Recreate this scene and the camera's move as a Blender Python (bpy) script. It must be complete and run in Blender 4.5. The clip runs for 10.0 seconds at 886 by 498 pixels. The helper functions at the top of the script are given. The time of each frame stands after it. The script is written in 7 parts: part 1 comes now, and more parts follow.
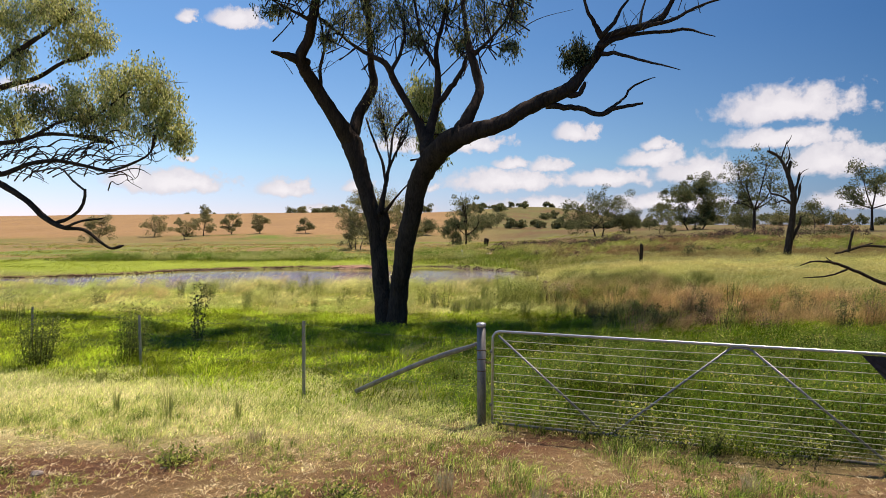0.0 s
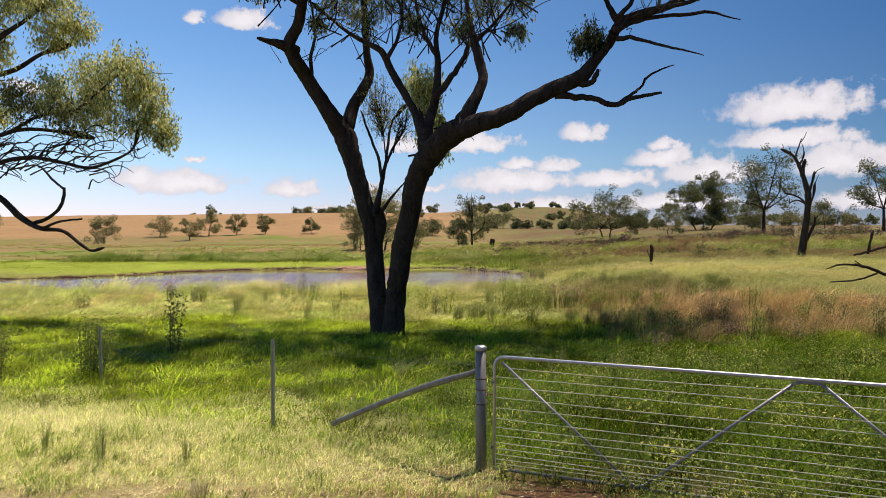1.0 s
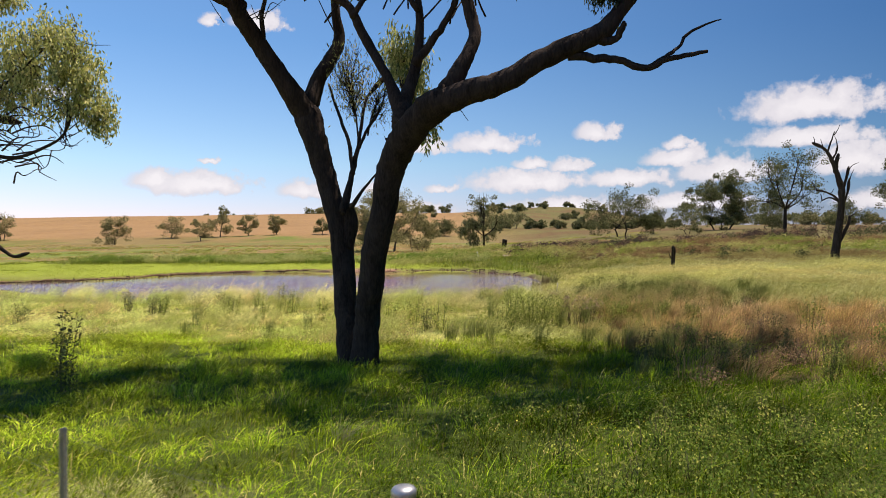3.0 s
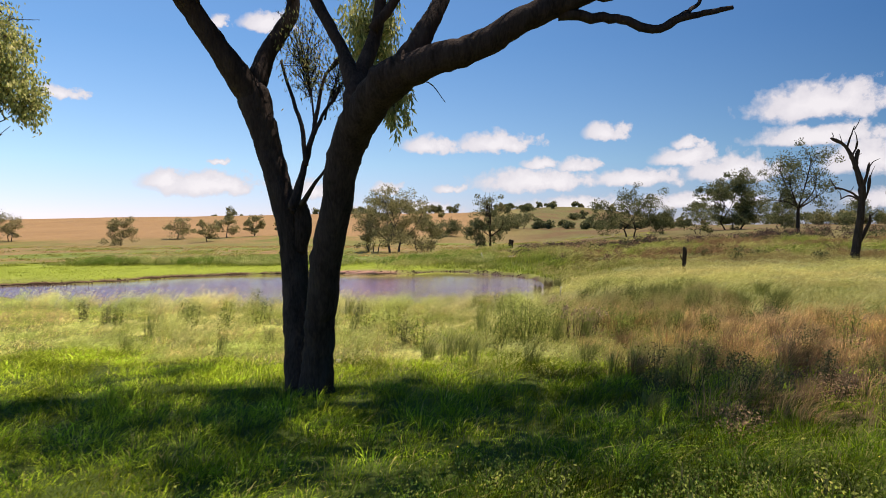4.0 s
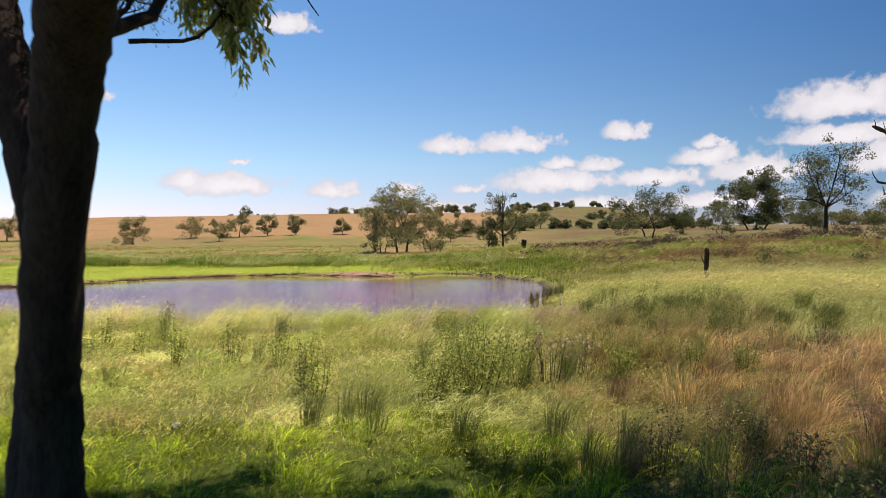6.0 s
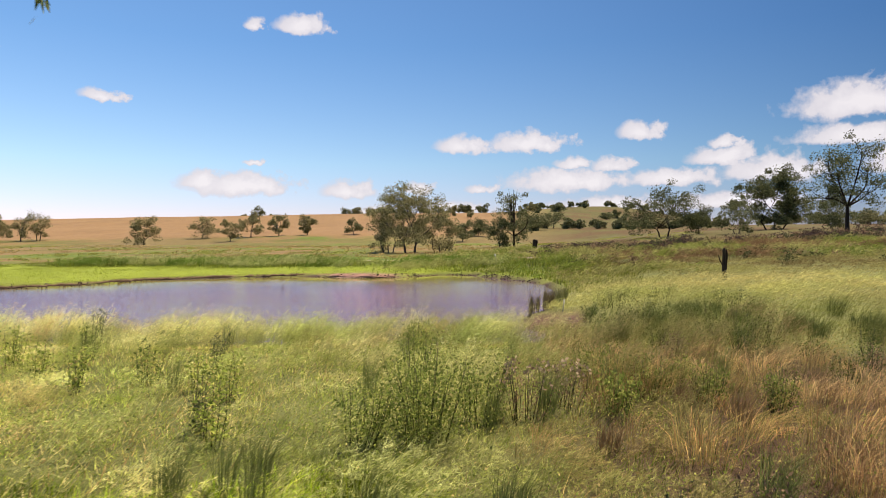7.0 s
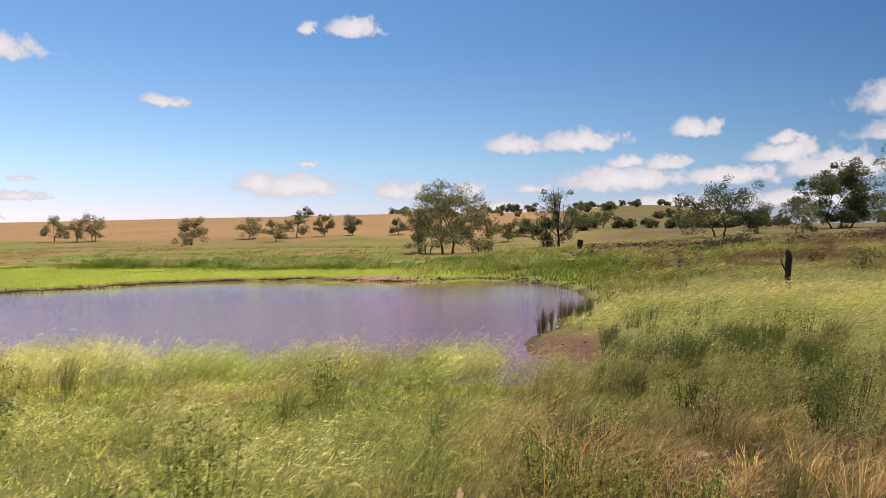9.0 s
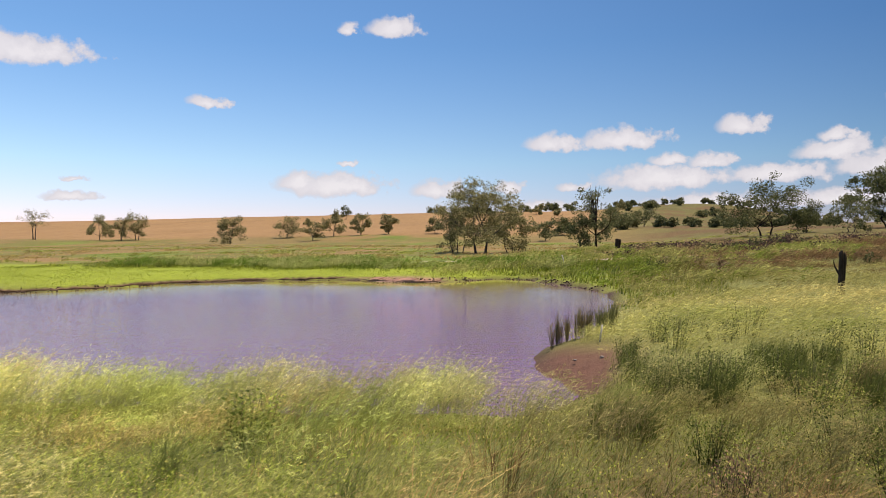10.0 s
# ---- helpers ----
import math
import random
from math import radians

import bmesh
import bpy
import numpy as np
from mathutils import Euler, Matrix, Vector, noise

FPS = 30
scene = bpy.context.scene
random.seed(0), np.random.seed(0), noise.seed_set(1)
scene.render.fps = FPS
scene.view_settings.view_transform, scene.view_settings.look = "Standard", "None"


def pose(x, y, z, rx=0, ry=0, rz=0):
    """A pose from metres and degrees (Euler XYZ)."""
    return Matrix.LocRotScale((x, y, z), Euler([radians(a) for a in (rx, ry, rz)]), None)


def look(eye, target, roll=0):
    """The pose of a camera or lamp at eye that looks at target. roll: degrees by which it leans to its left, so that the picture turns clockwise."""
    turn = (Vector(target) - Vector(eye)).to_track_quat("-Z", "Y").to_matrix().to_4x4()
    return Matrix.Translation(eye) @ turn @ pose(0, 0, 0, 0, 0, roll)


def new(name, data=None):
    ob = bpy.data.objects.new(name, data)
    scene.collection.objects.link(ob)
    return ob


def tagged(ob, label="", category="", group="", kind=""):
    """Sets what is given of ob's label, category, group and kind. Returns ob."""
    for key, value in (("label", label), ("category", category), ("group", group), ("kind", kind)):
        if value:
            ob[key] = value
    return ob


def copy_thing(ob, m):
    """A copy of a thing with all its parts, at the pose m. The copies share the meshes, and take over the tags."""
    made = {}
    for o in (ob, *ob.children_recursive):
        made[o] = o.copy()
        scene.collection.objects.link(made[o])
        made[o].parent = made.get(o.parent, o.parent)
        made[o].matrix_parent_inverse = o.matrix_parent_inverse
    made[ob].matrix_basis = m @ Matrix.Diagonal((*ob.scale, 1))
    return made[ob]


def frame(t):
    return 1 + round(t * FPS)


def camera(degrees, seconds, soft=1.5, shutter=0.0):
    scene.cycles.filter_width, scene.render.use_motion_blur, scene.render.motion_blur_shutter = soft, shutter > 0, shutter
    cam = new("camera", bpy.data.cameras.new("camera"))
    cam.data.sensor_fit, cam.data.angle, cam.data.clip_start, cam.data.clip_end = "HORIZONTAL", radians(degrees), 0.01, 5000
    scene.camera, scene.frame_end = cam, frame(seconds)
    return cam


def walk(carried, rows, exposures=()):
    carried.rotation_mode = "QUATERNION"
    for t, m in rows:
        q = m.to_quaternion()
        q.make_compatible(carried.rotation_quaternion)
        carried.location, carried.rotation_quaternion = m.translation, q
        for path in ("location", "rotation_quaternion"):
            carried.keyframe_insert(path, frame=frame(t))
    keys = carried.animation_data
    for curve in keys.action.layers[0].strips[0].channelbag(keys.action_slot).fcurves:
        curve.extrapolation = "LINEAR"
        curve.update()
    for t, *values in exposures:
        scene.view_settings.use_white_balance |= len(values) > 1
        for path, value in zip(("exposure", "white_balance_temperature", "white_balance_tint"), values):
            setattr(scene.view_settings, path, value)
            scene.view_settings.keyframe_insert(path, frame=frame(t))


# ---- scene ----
cam = camera(66.2, 10.0, 0.8, 0.3)
PATH = [
    (0, (-0.589, -0.16, 2.32), (-0.738, 1.834, 2.294), -0.3),
    (0.5, (-0.569, 0.548, 2.338), (-0.726, 2.542, 2.313), -0.3),
    (1, (-0.549, 1.367, 2.365), (-0.716, 3.36, 2.34), -0.3),
    (1.5, (-0.54, 2.153, 2.382), (-0.714, 4.145, 2.357), -0.3),
    (2, (-0.498, 3.128, 2.399), (-0.684, 5.119, 2.375), -0.4),
    (2.5, (-0.403, 4.07, 2.415), (-0.599, 6.061, 2.391), -0.4),
    (4, (0.243, 7.751, 2.49), (0.011, 9.737, 2.467), -0.5),
    (4.5, (0.51, 9.002, 2.513), (0.266, 10.987, 2.49), -0.5),
    (5, (0.882, 10.446, 2.533), (0.625, 12.43, 2.51), -0.4),
    (5.5, (1.153, 11.85, 2.524), (0.883, 13.831, 2.501), -0.4),
    (7, (2.04, 16.407, 2.443), (1.714, 18.38, 2.421), -0.4),
    (7.5, (2.312, 17.776, 2.452), (1.958, 19.745, 2.431), -0.4),
    (8, (2.666, 19.312, 2.472), (2.278, 21.274, 2.451), -0.4),
    (8.5, (2.947, 20.724, 2.465), (2.525, 22.679, 2.444), -0.4),
    (9, (3.294, 22.314, 2.484), (2.823, 24.258, 2.463), -0.5),
    (9.5, (3.542, 23.674, 2.491), (3.022, 25.605, 2.469), -0.4),
    (10, (3.857, 25.202, 2.496), (3.275, 27.115, 2.473), -0.4),
]
walk(cam, [(t, look(eye, target, roll)) for t, eye, target, roll in PATH], [(0.0, 0.33, 7200, 22), (5.5, 0.36, 7200, 22), (10.0, 0.22, 7200, 22)])

# ---- sky, sun, exposure ----
SUN_AZ, SUN_EL = 42.0, 67.0          # degrees from +y towards +x, and above the horizon

CLOUDS_LOW = [  # azimuth, elevation, half width, half height, in degrees
    (-7.6, 8.1, 2.6, 1.0), (-2.2, 8.2, 3.6, 1.1), (6.9, 8.8, 2.0, 1.0), (13.1, 6.6, 2.9, 1.0), (13.2, 7.6, 1.2, 0.7),
    (-26.0, 4.8, 5.0, 1.3), (-28.8, 5.0, 2.1, 1.0), (-17.3, 4.4, 2.4, 1.0), (-5.9, 4.5, 1.7, 0.5), (1.2, 5.1, 5.6, 1.3),
    (1.7, 6.4, 1.9, 0.6), (4.6, 6.2, 1.8, 0.8), (9.5, 5.0, 4.4, 0.9), (-11.4, 4.5, 1.4, 0.7),
]
CLOUDS_HIGH = [
    (-48.3, 13.8, 4.3, 1.4), (-21.0, 17.4, 2.4, 1.0), (-24.6, 17.1, 1.0, 0.6), (-35.7, 11.1, 1.9, 0.6),
    (22.6, 10.0, 5.5, 1.8), (22.3, 7.6, 4.8, 1.0), (25.6, 5.9, 3.6, 1.8), (16.7, 5.4, 4.3, 1.4),
    (27.5, 2.9, 4.0, 1.0), (-14.8, 2.6, 2.2, 0.5), (-45.6, 3.6, 2.1, 0.5), (-45.2, 4.8, 1.2, 0.3),
    (-8.6, 2.8, 3.4, 0.7), (5.0, 2.9, 6.0, 0.9), (14.0, 3.0, 6.0, 0.9), (-24.8, 6.5, 1.0, 0.3),
]


def ramp(nodes, links, factor, stops):
    r = nodes.new("ShaderNodeValToRGB")
    while len(r.color_ramp.elements) < len(stops):
        r.color_ramp.elements.new(0.5)
    for e, (p, c) in zip(r.color_ramp.elements, stops):
        e.position, e.color = p, (*c, 1)
    links.new(factor, r.inputs[0])
    return r.outputs[0]


def build_world():
    world = bpy.data.worlds.new("sky")
    scene.world = world
    world.use_nodes = True
    tree = world.node_tree
    nodes, links = tree.nodes, tree.links
    nodes.clear()

    def math_node(op, a, b=None, c=None, clamp=False):
        n = nodes.new("ShaderNodeMath")
        n.operation, n.use_clamp = op, clamp
        for i, v in enumerate((a, b, c)):
            if v is None:
                continue
            if isinstance(v, (int, float)):
                n.inputs[i].default_value = v
            else:
                links.new(v, n.inputs[i])
        return n.outputs[0]

    sky = nodes.new("ShaderNodeTexSky")
    sky.sky_type, sky.sun_disc = "NISHITA", False
    sky.sun_elevation, sky.sun_rotation = radians(SUN_EL), radians(SUN_AZ)
    sky.air_density, sky.dust_density, sky.ozone_density = 1.0, 0.1, 4.0
    coords = nodes.new("ShaderNodeTexCoord")
    split = nodes.new("ShaderNodeSeparateXYZ")
    links.new(coords.outputs["Generated"], split.inputs[0])
    az = math_node("MULTIPLY", math_node("ARCTAN2", split.outputs[0], split.outputs[1]), 57.2958)
    el = math_node("MULTIPLY", math_node("ARCSINE", split.outputs[2]), 57.2958)
    plane = nodes.new("ShaderNodeCombineXYZ")
    links.new(az, plane.inputs[0])
    links.new(el, plane.inputs[1])
    puff = nodes.new("ShaderNodeTexNoise")
    puff.inputs["Scale"].default_value, puff.inputs["Detail"].default_value, puff.inputs["Roughness"].default_value = 0.75, 6.0, 0.58
    links.new(plane.outputs[0], puff.inputs["Vector"])
    shift = nodes.new("ShaderNodeVectorMath")
    shift.operation = "MULTIPLY_ADD"
    links.new(puff.outputs["Color"], shift.inputs[0])
    shift.inputs[1].default_value, shift.inputs[2].default_value = (2.8, 1.1, 0.0), (-1.4, -0.55, 0.0)
    moved = nodes.new("ShaderNodeVectorMath")
    moved.operation = "ADD"
    links.new(plane.outputs[0], moved.inputs[0])
    links.new(shift.outputs[0], moved.inputs[1])
    best = None
    for a, e, w, h in CLOUDS_LOW + CLOUDS_HIGH:
        off = nodes.new("ShaderNodeVectorMath")
        off.operation = "SUBTRACT"
        links.new(moved.outputs[0], off.inputs[0])
        off.inputs[1].default_value = (a, e - 0.25 * h, 0)
        size = nodes.new("ShaderNodeVectorMath")
        size.operation = "MULTIPLY"
        links.new(off.outputs[0], size.inputs[0])
        size.inputs[1].default_value = (0.92 / w, 0.85 / h, 0)
        span, axes, squat = nodes.new("ShaderNodeVectorMath"), nodes.new("ShaderNodeSeparateXYZ"), nodes.new("ShaderNodeCombineXYZ")
        span.operation = "LENGTH"   # rounded heads over a flat base
        links.new(size.outputs[0], axes.inputs[0])
        links.new(axes.outputs[0], squat.inputs[0])
        links.new(math_node("MAXIMUM", axes.outputs[1], math_node("MULTIPLY", axes.outputs[1], -1.9)), squat.inputs[1])
        links.new(squat.outputs[0], span.inputs[0])
        best = span.outputs["Value"] if best is None else math_node("MINIMUM", best, span.outputs["Value"])
    ragged = math_node("MULTIPLY_ADD", puff.outputs[0], 1.3, -0.65)
    body = math_node("SUBTRACT", math_node("SUBTRACT", 1.0, best), ragged)
    cover = math_node("MULTIPLY", math_node("MULTIPLY", body, 2.8, None, True), 0.93)
    thick = math_node("MULTIPLY", body, 1.2, None, True)
    tint = nodes.new("ShaderNodeMix")
    tint.data_type = "RGBA"
    links.new(thick, tint.inputs["Factor"])
    tint.inputs["A"].default_value, tint.inputs["B"].default_value = (4.8, 5.2, 5.9, 1), (6.7, 7.2, 7.6, 1)
    mix = nodes.new("ShaderNodeMix")
    mix.data_type = "RGBA"
    links.new(cover, mix.inputs["Factor"])
    air = nodes.new("ShaderNodeVectorMath")
    air.operation = "MULTIPLY"
    rise = math_node("MULTIPLY", el, 1 / 16.0, None, True)
    links.new(ramp(nodes, links, rise, [(0.0, (0.80, 0.74, 0.98)), (0.14, (0.75, 0.80, 0.98)), (0.40, (0.67, 0.92, 0.97)), (1.0, (0.46, 0.82, 0.95))]), air.inputs[1])
    side_glare = nodes.new("ShaderNodeVectorMath")   # lens glare put into the sky colour: brighter left, dimmer right
    side_glare.operation = "MULTIPLY_ADD"
    west = nodes.new("ShaderNodeCombineXYZ")
    for k in range(3):
        links.new(split.outputs[0], west.inputs[k])
    links.new(west.outputs[0], side_glare.inputs[0])
    side_glare.inputs[1].default_value, side_glare.inputs[2].default_value = (-1.20, -0.92, -0.82), (0.93, 0.89, 0.95)
    glared_sky = nodes.new("ShaderNodeVectorMath")
    glared_sky.operation = "MULTIPLY"
    links.new(sky.outputs[0], glared_sky.inputs[0])
    links.new(side_glare.outputs[0], glared_sky.inputs[1])
    links.new(glared_sky.outputs[0], air.inputs[0])
    links.new(air.outputs[0], mix.inputs["A"])
    links.new(tint.outputs["Result"], mix.inputs["B"])
    back = nodes.new("ShaderNodeBackground")
    back.inputs["Strength"].default_value = 0.1
    links.new(mix.outputs["Result"], back.inputs["Color"])
    out = nodes.new("ShaderNodeOutputWorld")
    links.new(back.outputs[0], out.inputs[0])


build_world()
sun = new("sun", bpy.data.lights.new("sun", "SUN"))
sun.data.energy, sun.data.angle, sun.data.color = 4.6, radians(0.5), (1.0, 0.95, 0.86)
az, el = radians(SUN_AZ), radians(SUN_EL)
sun_way = Vector((math.sin(az) * math.cos(el), math.cos(az) * math.cos(el), math.sin(el)))
sun.matrix_world = look(sun_way * 60, (0, 0, 0))

# ---- materials ----
def material(name):
    m = bpy.data.materials.new(name)
    m.use_nodes = True
    m.node_tree.nodes.clear()
    return m, m.node_tree.nodes, m.node_tree.links


def noise_node(nodes, links, scale, detail=4.0, vector=None, rough=0.55):
    n = nodes.new("ShaderNodeTexNoise")
    n.inputs["Scale"].default_value, n.inputs["Detail"].default_value, n.inputs["Roughness"].default_value = scale, detail, rough
    if vector is not None:
        links.new(vector, n.inputs["Vector"])
    return n.outputs[0]


def surface(name, dark, light, scale=8.0, rough=0.85, metal=0.0, bump=0.3, stretch=(1, 1, 1), fine=5.0, spread=(0.3, 0.7), bump_far=0.01):
    """Solid surface with colour grain at two scales and relief."""
    m, nodes, links = material(name)
    out, bsdf = nodes.new("ShaderNodeOutputMaterial"), nodes.new("ShaderNodeBsdfPrincipled")
    tc, mp = nodes.new("ShaderNodeTexCoord"), nodes.new("ShaderNodeMapping")
    mp.inputs["Scale"].default_value = stretch
    links.new(tc.outputs["Object"], mp.inputs[0])
    a = noise_node(nodes, links, scale, 6, mp.outputs[0])
    b = noise_node(nodes, links, scale * fine, 4, mp.outputs[0])
    add = nodes.new("ShaderNodeMath")
    add.operation = "MULTIPLY_ADD"
    links.new(b, add.inputs[0])
    add.inputs[1].default_value = 0.45
    half = nodes.new("ShaderNodeMath")
    half.operation = "MULTIPLY"
    half.inputs[1].default_value = 0.55
    links.new(a, half.inputs[0])
    links.new(half.outputs[0], add.inputs[2])
    links.new(ramp(nodes, links, add.outputs[0], [(spread[0], dark), (spread[1], light)]), bsdf.inputs["Base Color"])
    bsdf.inputs["Roughness"].default_value, bsdf.inputs["Metallic"].default_value = rough, metal
    bsdf.inputs["Specular IOR Level"].default_value = 0.1 if rough > 0.8 else 0.5
    if bump:
        bp = nodes.new("ShaderNodeBump")
        bp.inputs["Strength"].default_value, bp.inputs["Distance"].default_value = bump, bump_far
        links.new(add.outputs[0], bp.inputs["Height"])
        links.new(bp.outputs[0], bsdf.inputs["Normal"])
    links.new(bsdf.outputs[0], out.inputs[0])
    return m


def raised_normal(nodes, links, amount):
    """The face's normal bent towards the sky, as the rounded cross-section of soft foliage scatters light."""
    geo, mix, unit = nodes.new("ShaderNodeNewGeometry"), nodes.new("ShaderNodeMix"), nodes.new("ShaderNodeVectorMath")
    mix.data_type = "VECTOR"
    mix.inputs["Factor"].default_value = amount
    links.new(geo.outputs["Normal"], mix.inputs[4])
    mix.inputs[5].default_value = (0.25, 0.22, 0.95)
    unit.operation = "NORMALIZE"
    links.new(mix.outputs[1], unit.inputs[0])
    return unit.outputs[0]


def leaf_material(name, stops, translucent=0.35, lifted=0.5):
    """Thin leaves: each leaf takes its own tone, and lets some light through."""
    m, nodes, links = material(name)
    out = nodes.new("ShaderNodeOutputMaterial")
    geo = nodes.new("ShaderNodeNewGeometry")
    colour = ramp(nodes, links, geo.outputs["Random Per Island"], stops)
    d, t = nodes.new("ShaderNodeBsdfDiffuse"), nodes.new("ShaderNodeBsdfTranslucent")
    both = nodes.new("ShaderNodeAddShader")
    passed = nodes.new("ShaderNodeVectorMath")
    passed.operation = "SCALE"
    passed.inputs["Scale"].default_value = translucent * 2
    links.new(colour, passed.inputs[0])
    links.new(raised_normal(nodes, links, lifted), d.inputs["Normal"])
    links.new(colour, d.inputs[0])
    links.new(passed.outputs[0], t.inputs[0])
    links.new(d.outputs[0], both.inputs[0])
    links.new(t.outputs[0], both.inputs[1])
    links.new(both.outputs[0], out.inputs[0])
    return m


def grass_material(name, translucent=0.4):
    """Blades coloured one by one by the tint attribute."""
    m, nodes, links = material(name)
    out, at = nodes.new("ShaderNodeOutputMaterial"), nodes.new("ShaderNodeAttribute")
    at.attribute_name = "tint"
    d, t, both = nodes.new("ShaderNodeBsdfDiffuse"), nodes.new("ShaderNodeBsdfTranslucent"), nodes.new("ShaderNodeAddShader")
    links.new(raised_normal(nodes, links, 0.55), d.inputs["Normal"])
    for share, shader in ((0.85, d), (translucent, t)):
        part_of = nodes.new("ShaderNodeVectorMath")
        part_of.operation = "SCALE"
        part_of.inputs["Scale"].default_value = share
        links.new(at.outputs["Color"], part_of.inputs[0])
        links.new(part_of.outputs[0], shader.inputs[0])
    links.new(d.outputs[0], both.inputs[0])
    links.new(t.outputs[0], both.inputs[1])
    links.new(both.outputs[0], out.inputs[0])
    return m


def ground_material():
    m, nodes, links = material("paddock_soil")
    out, bsdf, at = nodes.new("ShaderNodeOutputMaterial"), nodes.new("ShaderNodeBsdfPrincipled"), nodes.new("ShaderNodeAttribute")
    at.attribute_name = "tint"
    tc = nodes.new("ShaderNodeTexCoord")
    total = None
    for scale, amount in ((55.0, 0.7), (13.0, 0.8), (2.2, 0.55), (0.25, 0.4), (0.03, 0.35)):
        n = noise_node(nodes, links, scale, 5, tc.outputs["Object"], 0.65)
        k = nodes.new("ShaderNodeMath")
        k.operation = "MULTIPLY_ADD"
        k.inputs[1].default_value, k.inputs[2].default_value = amount * 1.6, 1 - amount * 0.8
        links.new(n, k.inputs[0])
        if total is None:
            total = k.outputs[0]
        else:
            p = nodes.new("ShaderNodeMath")
            p.operation = "MULTIPLY"
            links.new(total, p.inputs[0])
            links.new(k.outputs[0], p.inputs[1])
            total = p.outputs[0]
    mul = nodes.new("ShaderNodeVectorMath")
    mul.operation = "SCALE"
    links.new(at.outputs["Color"], mul.inputs[0])
    links.new(total, mul.inputs["Scale"])
    links.new(mul.outputs[0], bsdf.inputs["Base Color"])
    bsdf.inputs["Roughness"].default_value = 0.95
    bsdf.inputs["Specular IOR Level"].default_value = 0.15
    bp = nodes.new("ShaderNodeBump")
    bp.inputs["Strength"].default_value, bp.inputs["Distance"].default_value = 0.9, 0.05
    links.new(noise_node(nodes, links, 9.0, 6, tc.outputs["Object"], 0.7), bp.inputs["Height"])
    links.new(bp.outputs[0], bsdf.inputs["Normal"])
    links.new(bsdf.outputs[0], out.inputs[0])
    return m


def water_material():
    m, nodes, links = material("muddy_water")
    out, bsdf = nodes.new("ShaderNodeOutputMaterial"), nodes.new("ShaderNodeBsdfPrincipled")
    tc, mp = nodes.new("ShaderNodeTexCoord"), nodes.new("ShaderNodeMapping")
    mp.inputs["Scale"].default_value = (1.0, 2.4, 1.0)
    links.new(tc.outputs["Object"], mp.inputs[0])
    broad = noise_node(nodes, links, 0.06, 3, tc.outputs["Object"])
    deep = ramp(nodes, links, broad, [(0.3, (0.17, 0.085, 0.15)), (0.7, (0.21, 0.11, 0.18))])
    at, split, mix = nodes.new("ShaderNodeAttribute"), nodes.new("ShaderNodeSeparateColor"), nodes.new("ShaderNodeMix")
    at.attribute_name = "tint"   # how strongly the green bank's reflection is painted in
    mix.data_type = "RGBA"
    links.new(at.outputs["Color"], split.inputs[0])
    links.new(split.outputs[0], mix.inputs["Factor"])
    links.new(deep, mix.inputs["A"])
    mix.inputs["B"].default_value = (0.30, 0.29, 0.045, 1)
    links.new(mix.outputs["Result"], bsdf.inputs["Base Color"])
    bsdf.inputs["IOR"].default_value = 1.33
    dull_margin = nodes.new("ShaderNodeMapRange")   # less specular where that reflection is painted
    links.new(split.outputs[0], dull_margin.inputs[0])
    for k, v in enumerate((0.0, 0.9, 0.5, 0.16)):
        dull_margin.inputs[k + 1].default_value = v
    links.new(dull_margin.outputs[0], bsdf.inputs["Specular IOR Level"])
    bsdf.inputs["Roughness"].default_value = 0.04
    bp = nodes.new("ShaderNodeBump")
    bp.inputs["Distance"].default_value = 0.07
    lee, where = nodes.new("ShaderNodeMapRange"), nodes.new("ShaderNodeSeparateXYZ")   # calm in the lee of the far bank
    links.new(tc.outputs["Object"], where.inputs[0])
    links.new(where.outputs[1], lee.inputs[0])
    for k, v in enumerate((58.0, 78.0, 1.0, 0.04)):
        lee.inputs[k + 1].default_value = v
    links.new(lee.outputs[0], bp.inputs["Strength"])
    links.new(noise_node(nodes, links, 1.1, 5, mp.outputs[0], 0.6), bp.inputs["Height"])
    links.new(bp.outputs[0], bsdf.inputs["Normal"])
    links.new(bsdf.outputs[0], out.inputs[0])
    return m


BARK = surface("dark_bark", (0.016, 0.012, 0.010), (0.080, 0.060, 0.047), 5.0, 0.95, 0, 0.9, (1, 1, 0.22), 6.0, (0.32, 0.72), 0.05)
DEADWOOD = surface("grey_deadwood", (0.03, 0.026, 0.024), (0.16, 0.145, 0.13), 4.0, 0.9, 0, 0.6, (1, 1, 0.3), 6.0, (0.3, 0.75), 0.03)
CHARRED = surface("charred_wood", (0.018, 0.014, 0.012), (0.085, 0.066, 0.052), 5.0, 0.95, 0, 0.8, (1, 1, 0.2), 5.0, (0.3, 0.7), 0.03)
PALEBARK = surface("grey_gum_bark", (0.05, 0.04, 0.035), (0.17, 0.14, 0.12), 1.5, 0.9, 0, 0.5, (1, 1, 0.3), 5.0, (0.3, 0.7), 0.05)
GALV = surface("galvanised_steel", (0.30, 0.31, 0.32), (0.55, 0.56, 0.57), 18.0, 0.42, 0.75, 0.12, (1, 1, 1), 6.0, (0.3, 0.7), 0.002)
OLDSTEEL = surface("weathered_galvanised_steel", (0.10, 0.098, 0.09), (0.26, 0.255, 0.24), 12.0, 0.6, 0.5, 0.25, (1, 1, 0.4), 5.0, (0.3, 0.7), 0.004)
PICKET = surface("picket_steel_grey", (0.22, 0.22, 0.20), (0.45, 0.44, 0.40), 12.0, 0.65, 0.3, 0.15, (1, 1, 0.4), 5.0, (0.3, 0.7), 0.003)
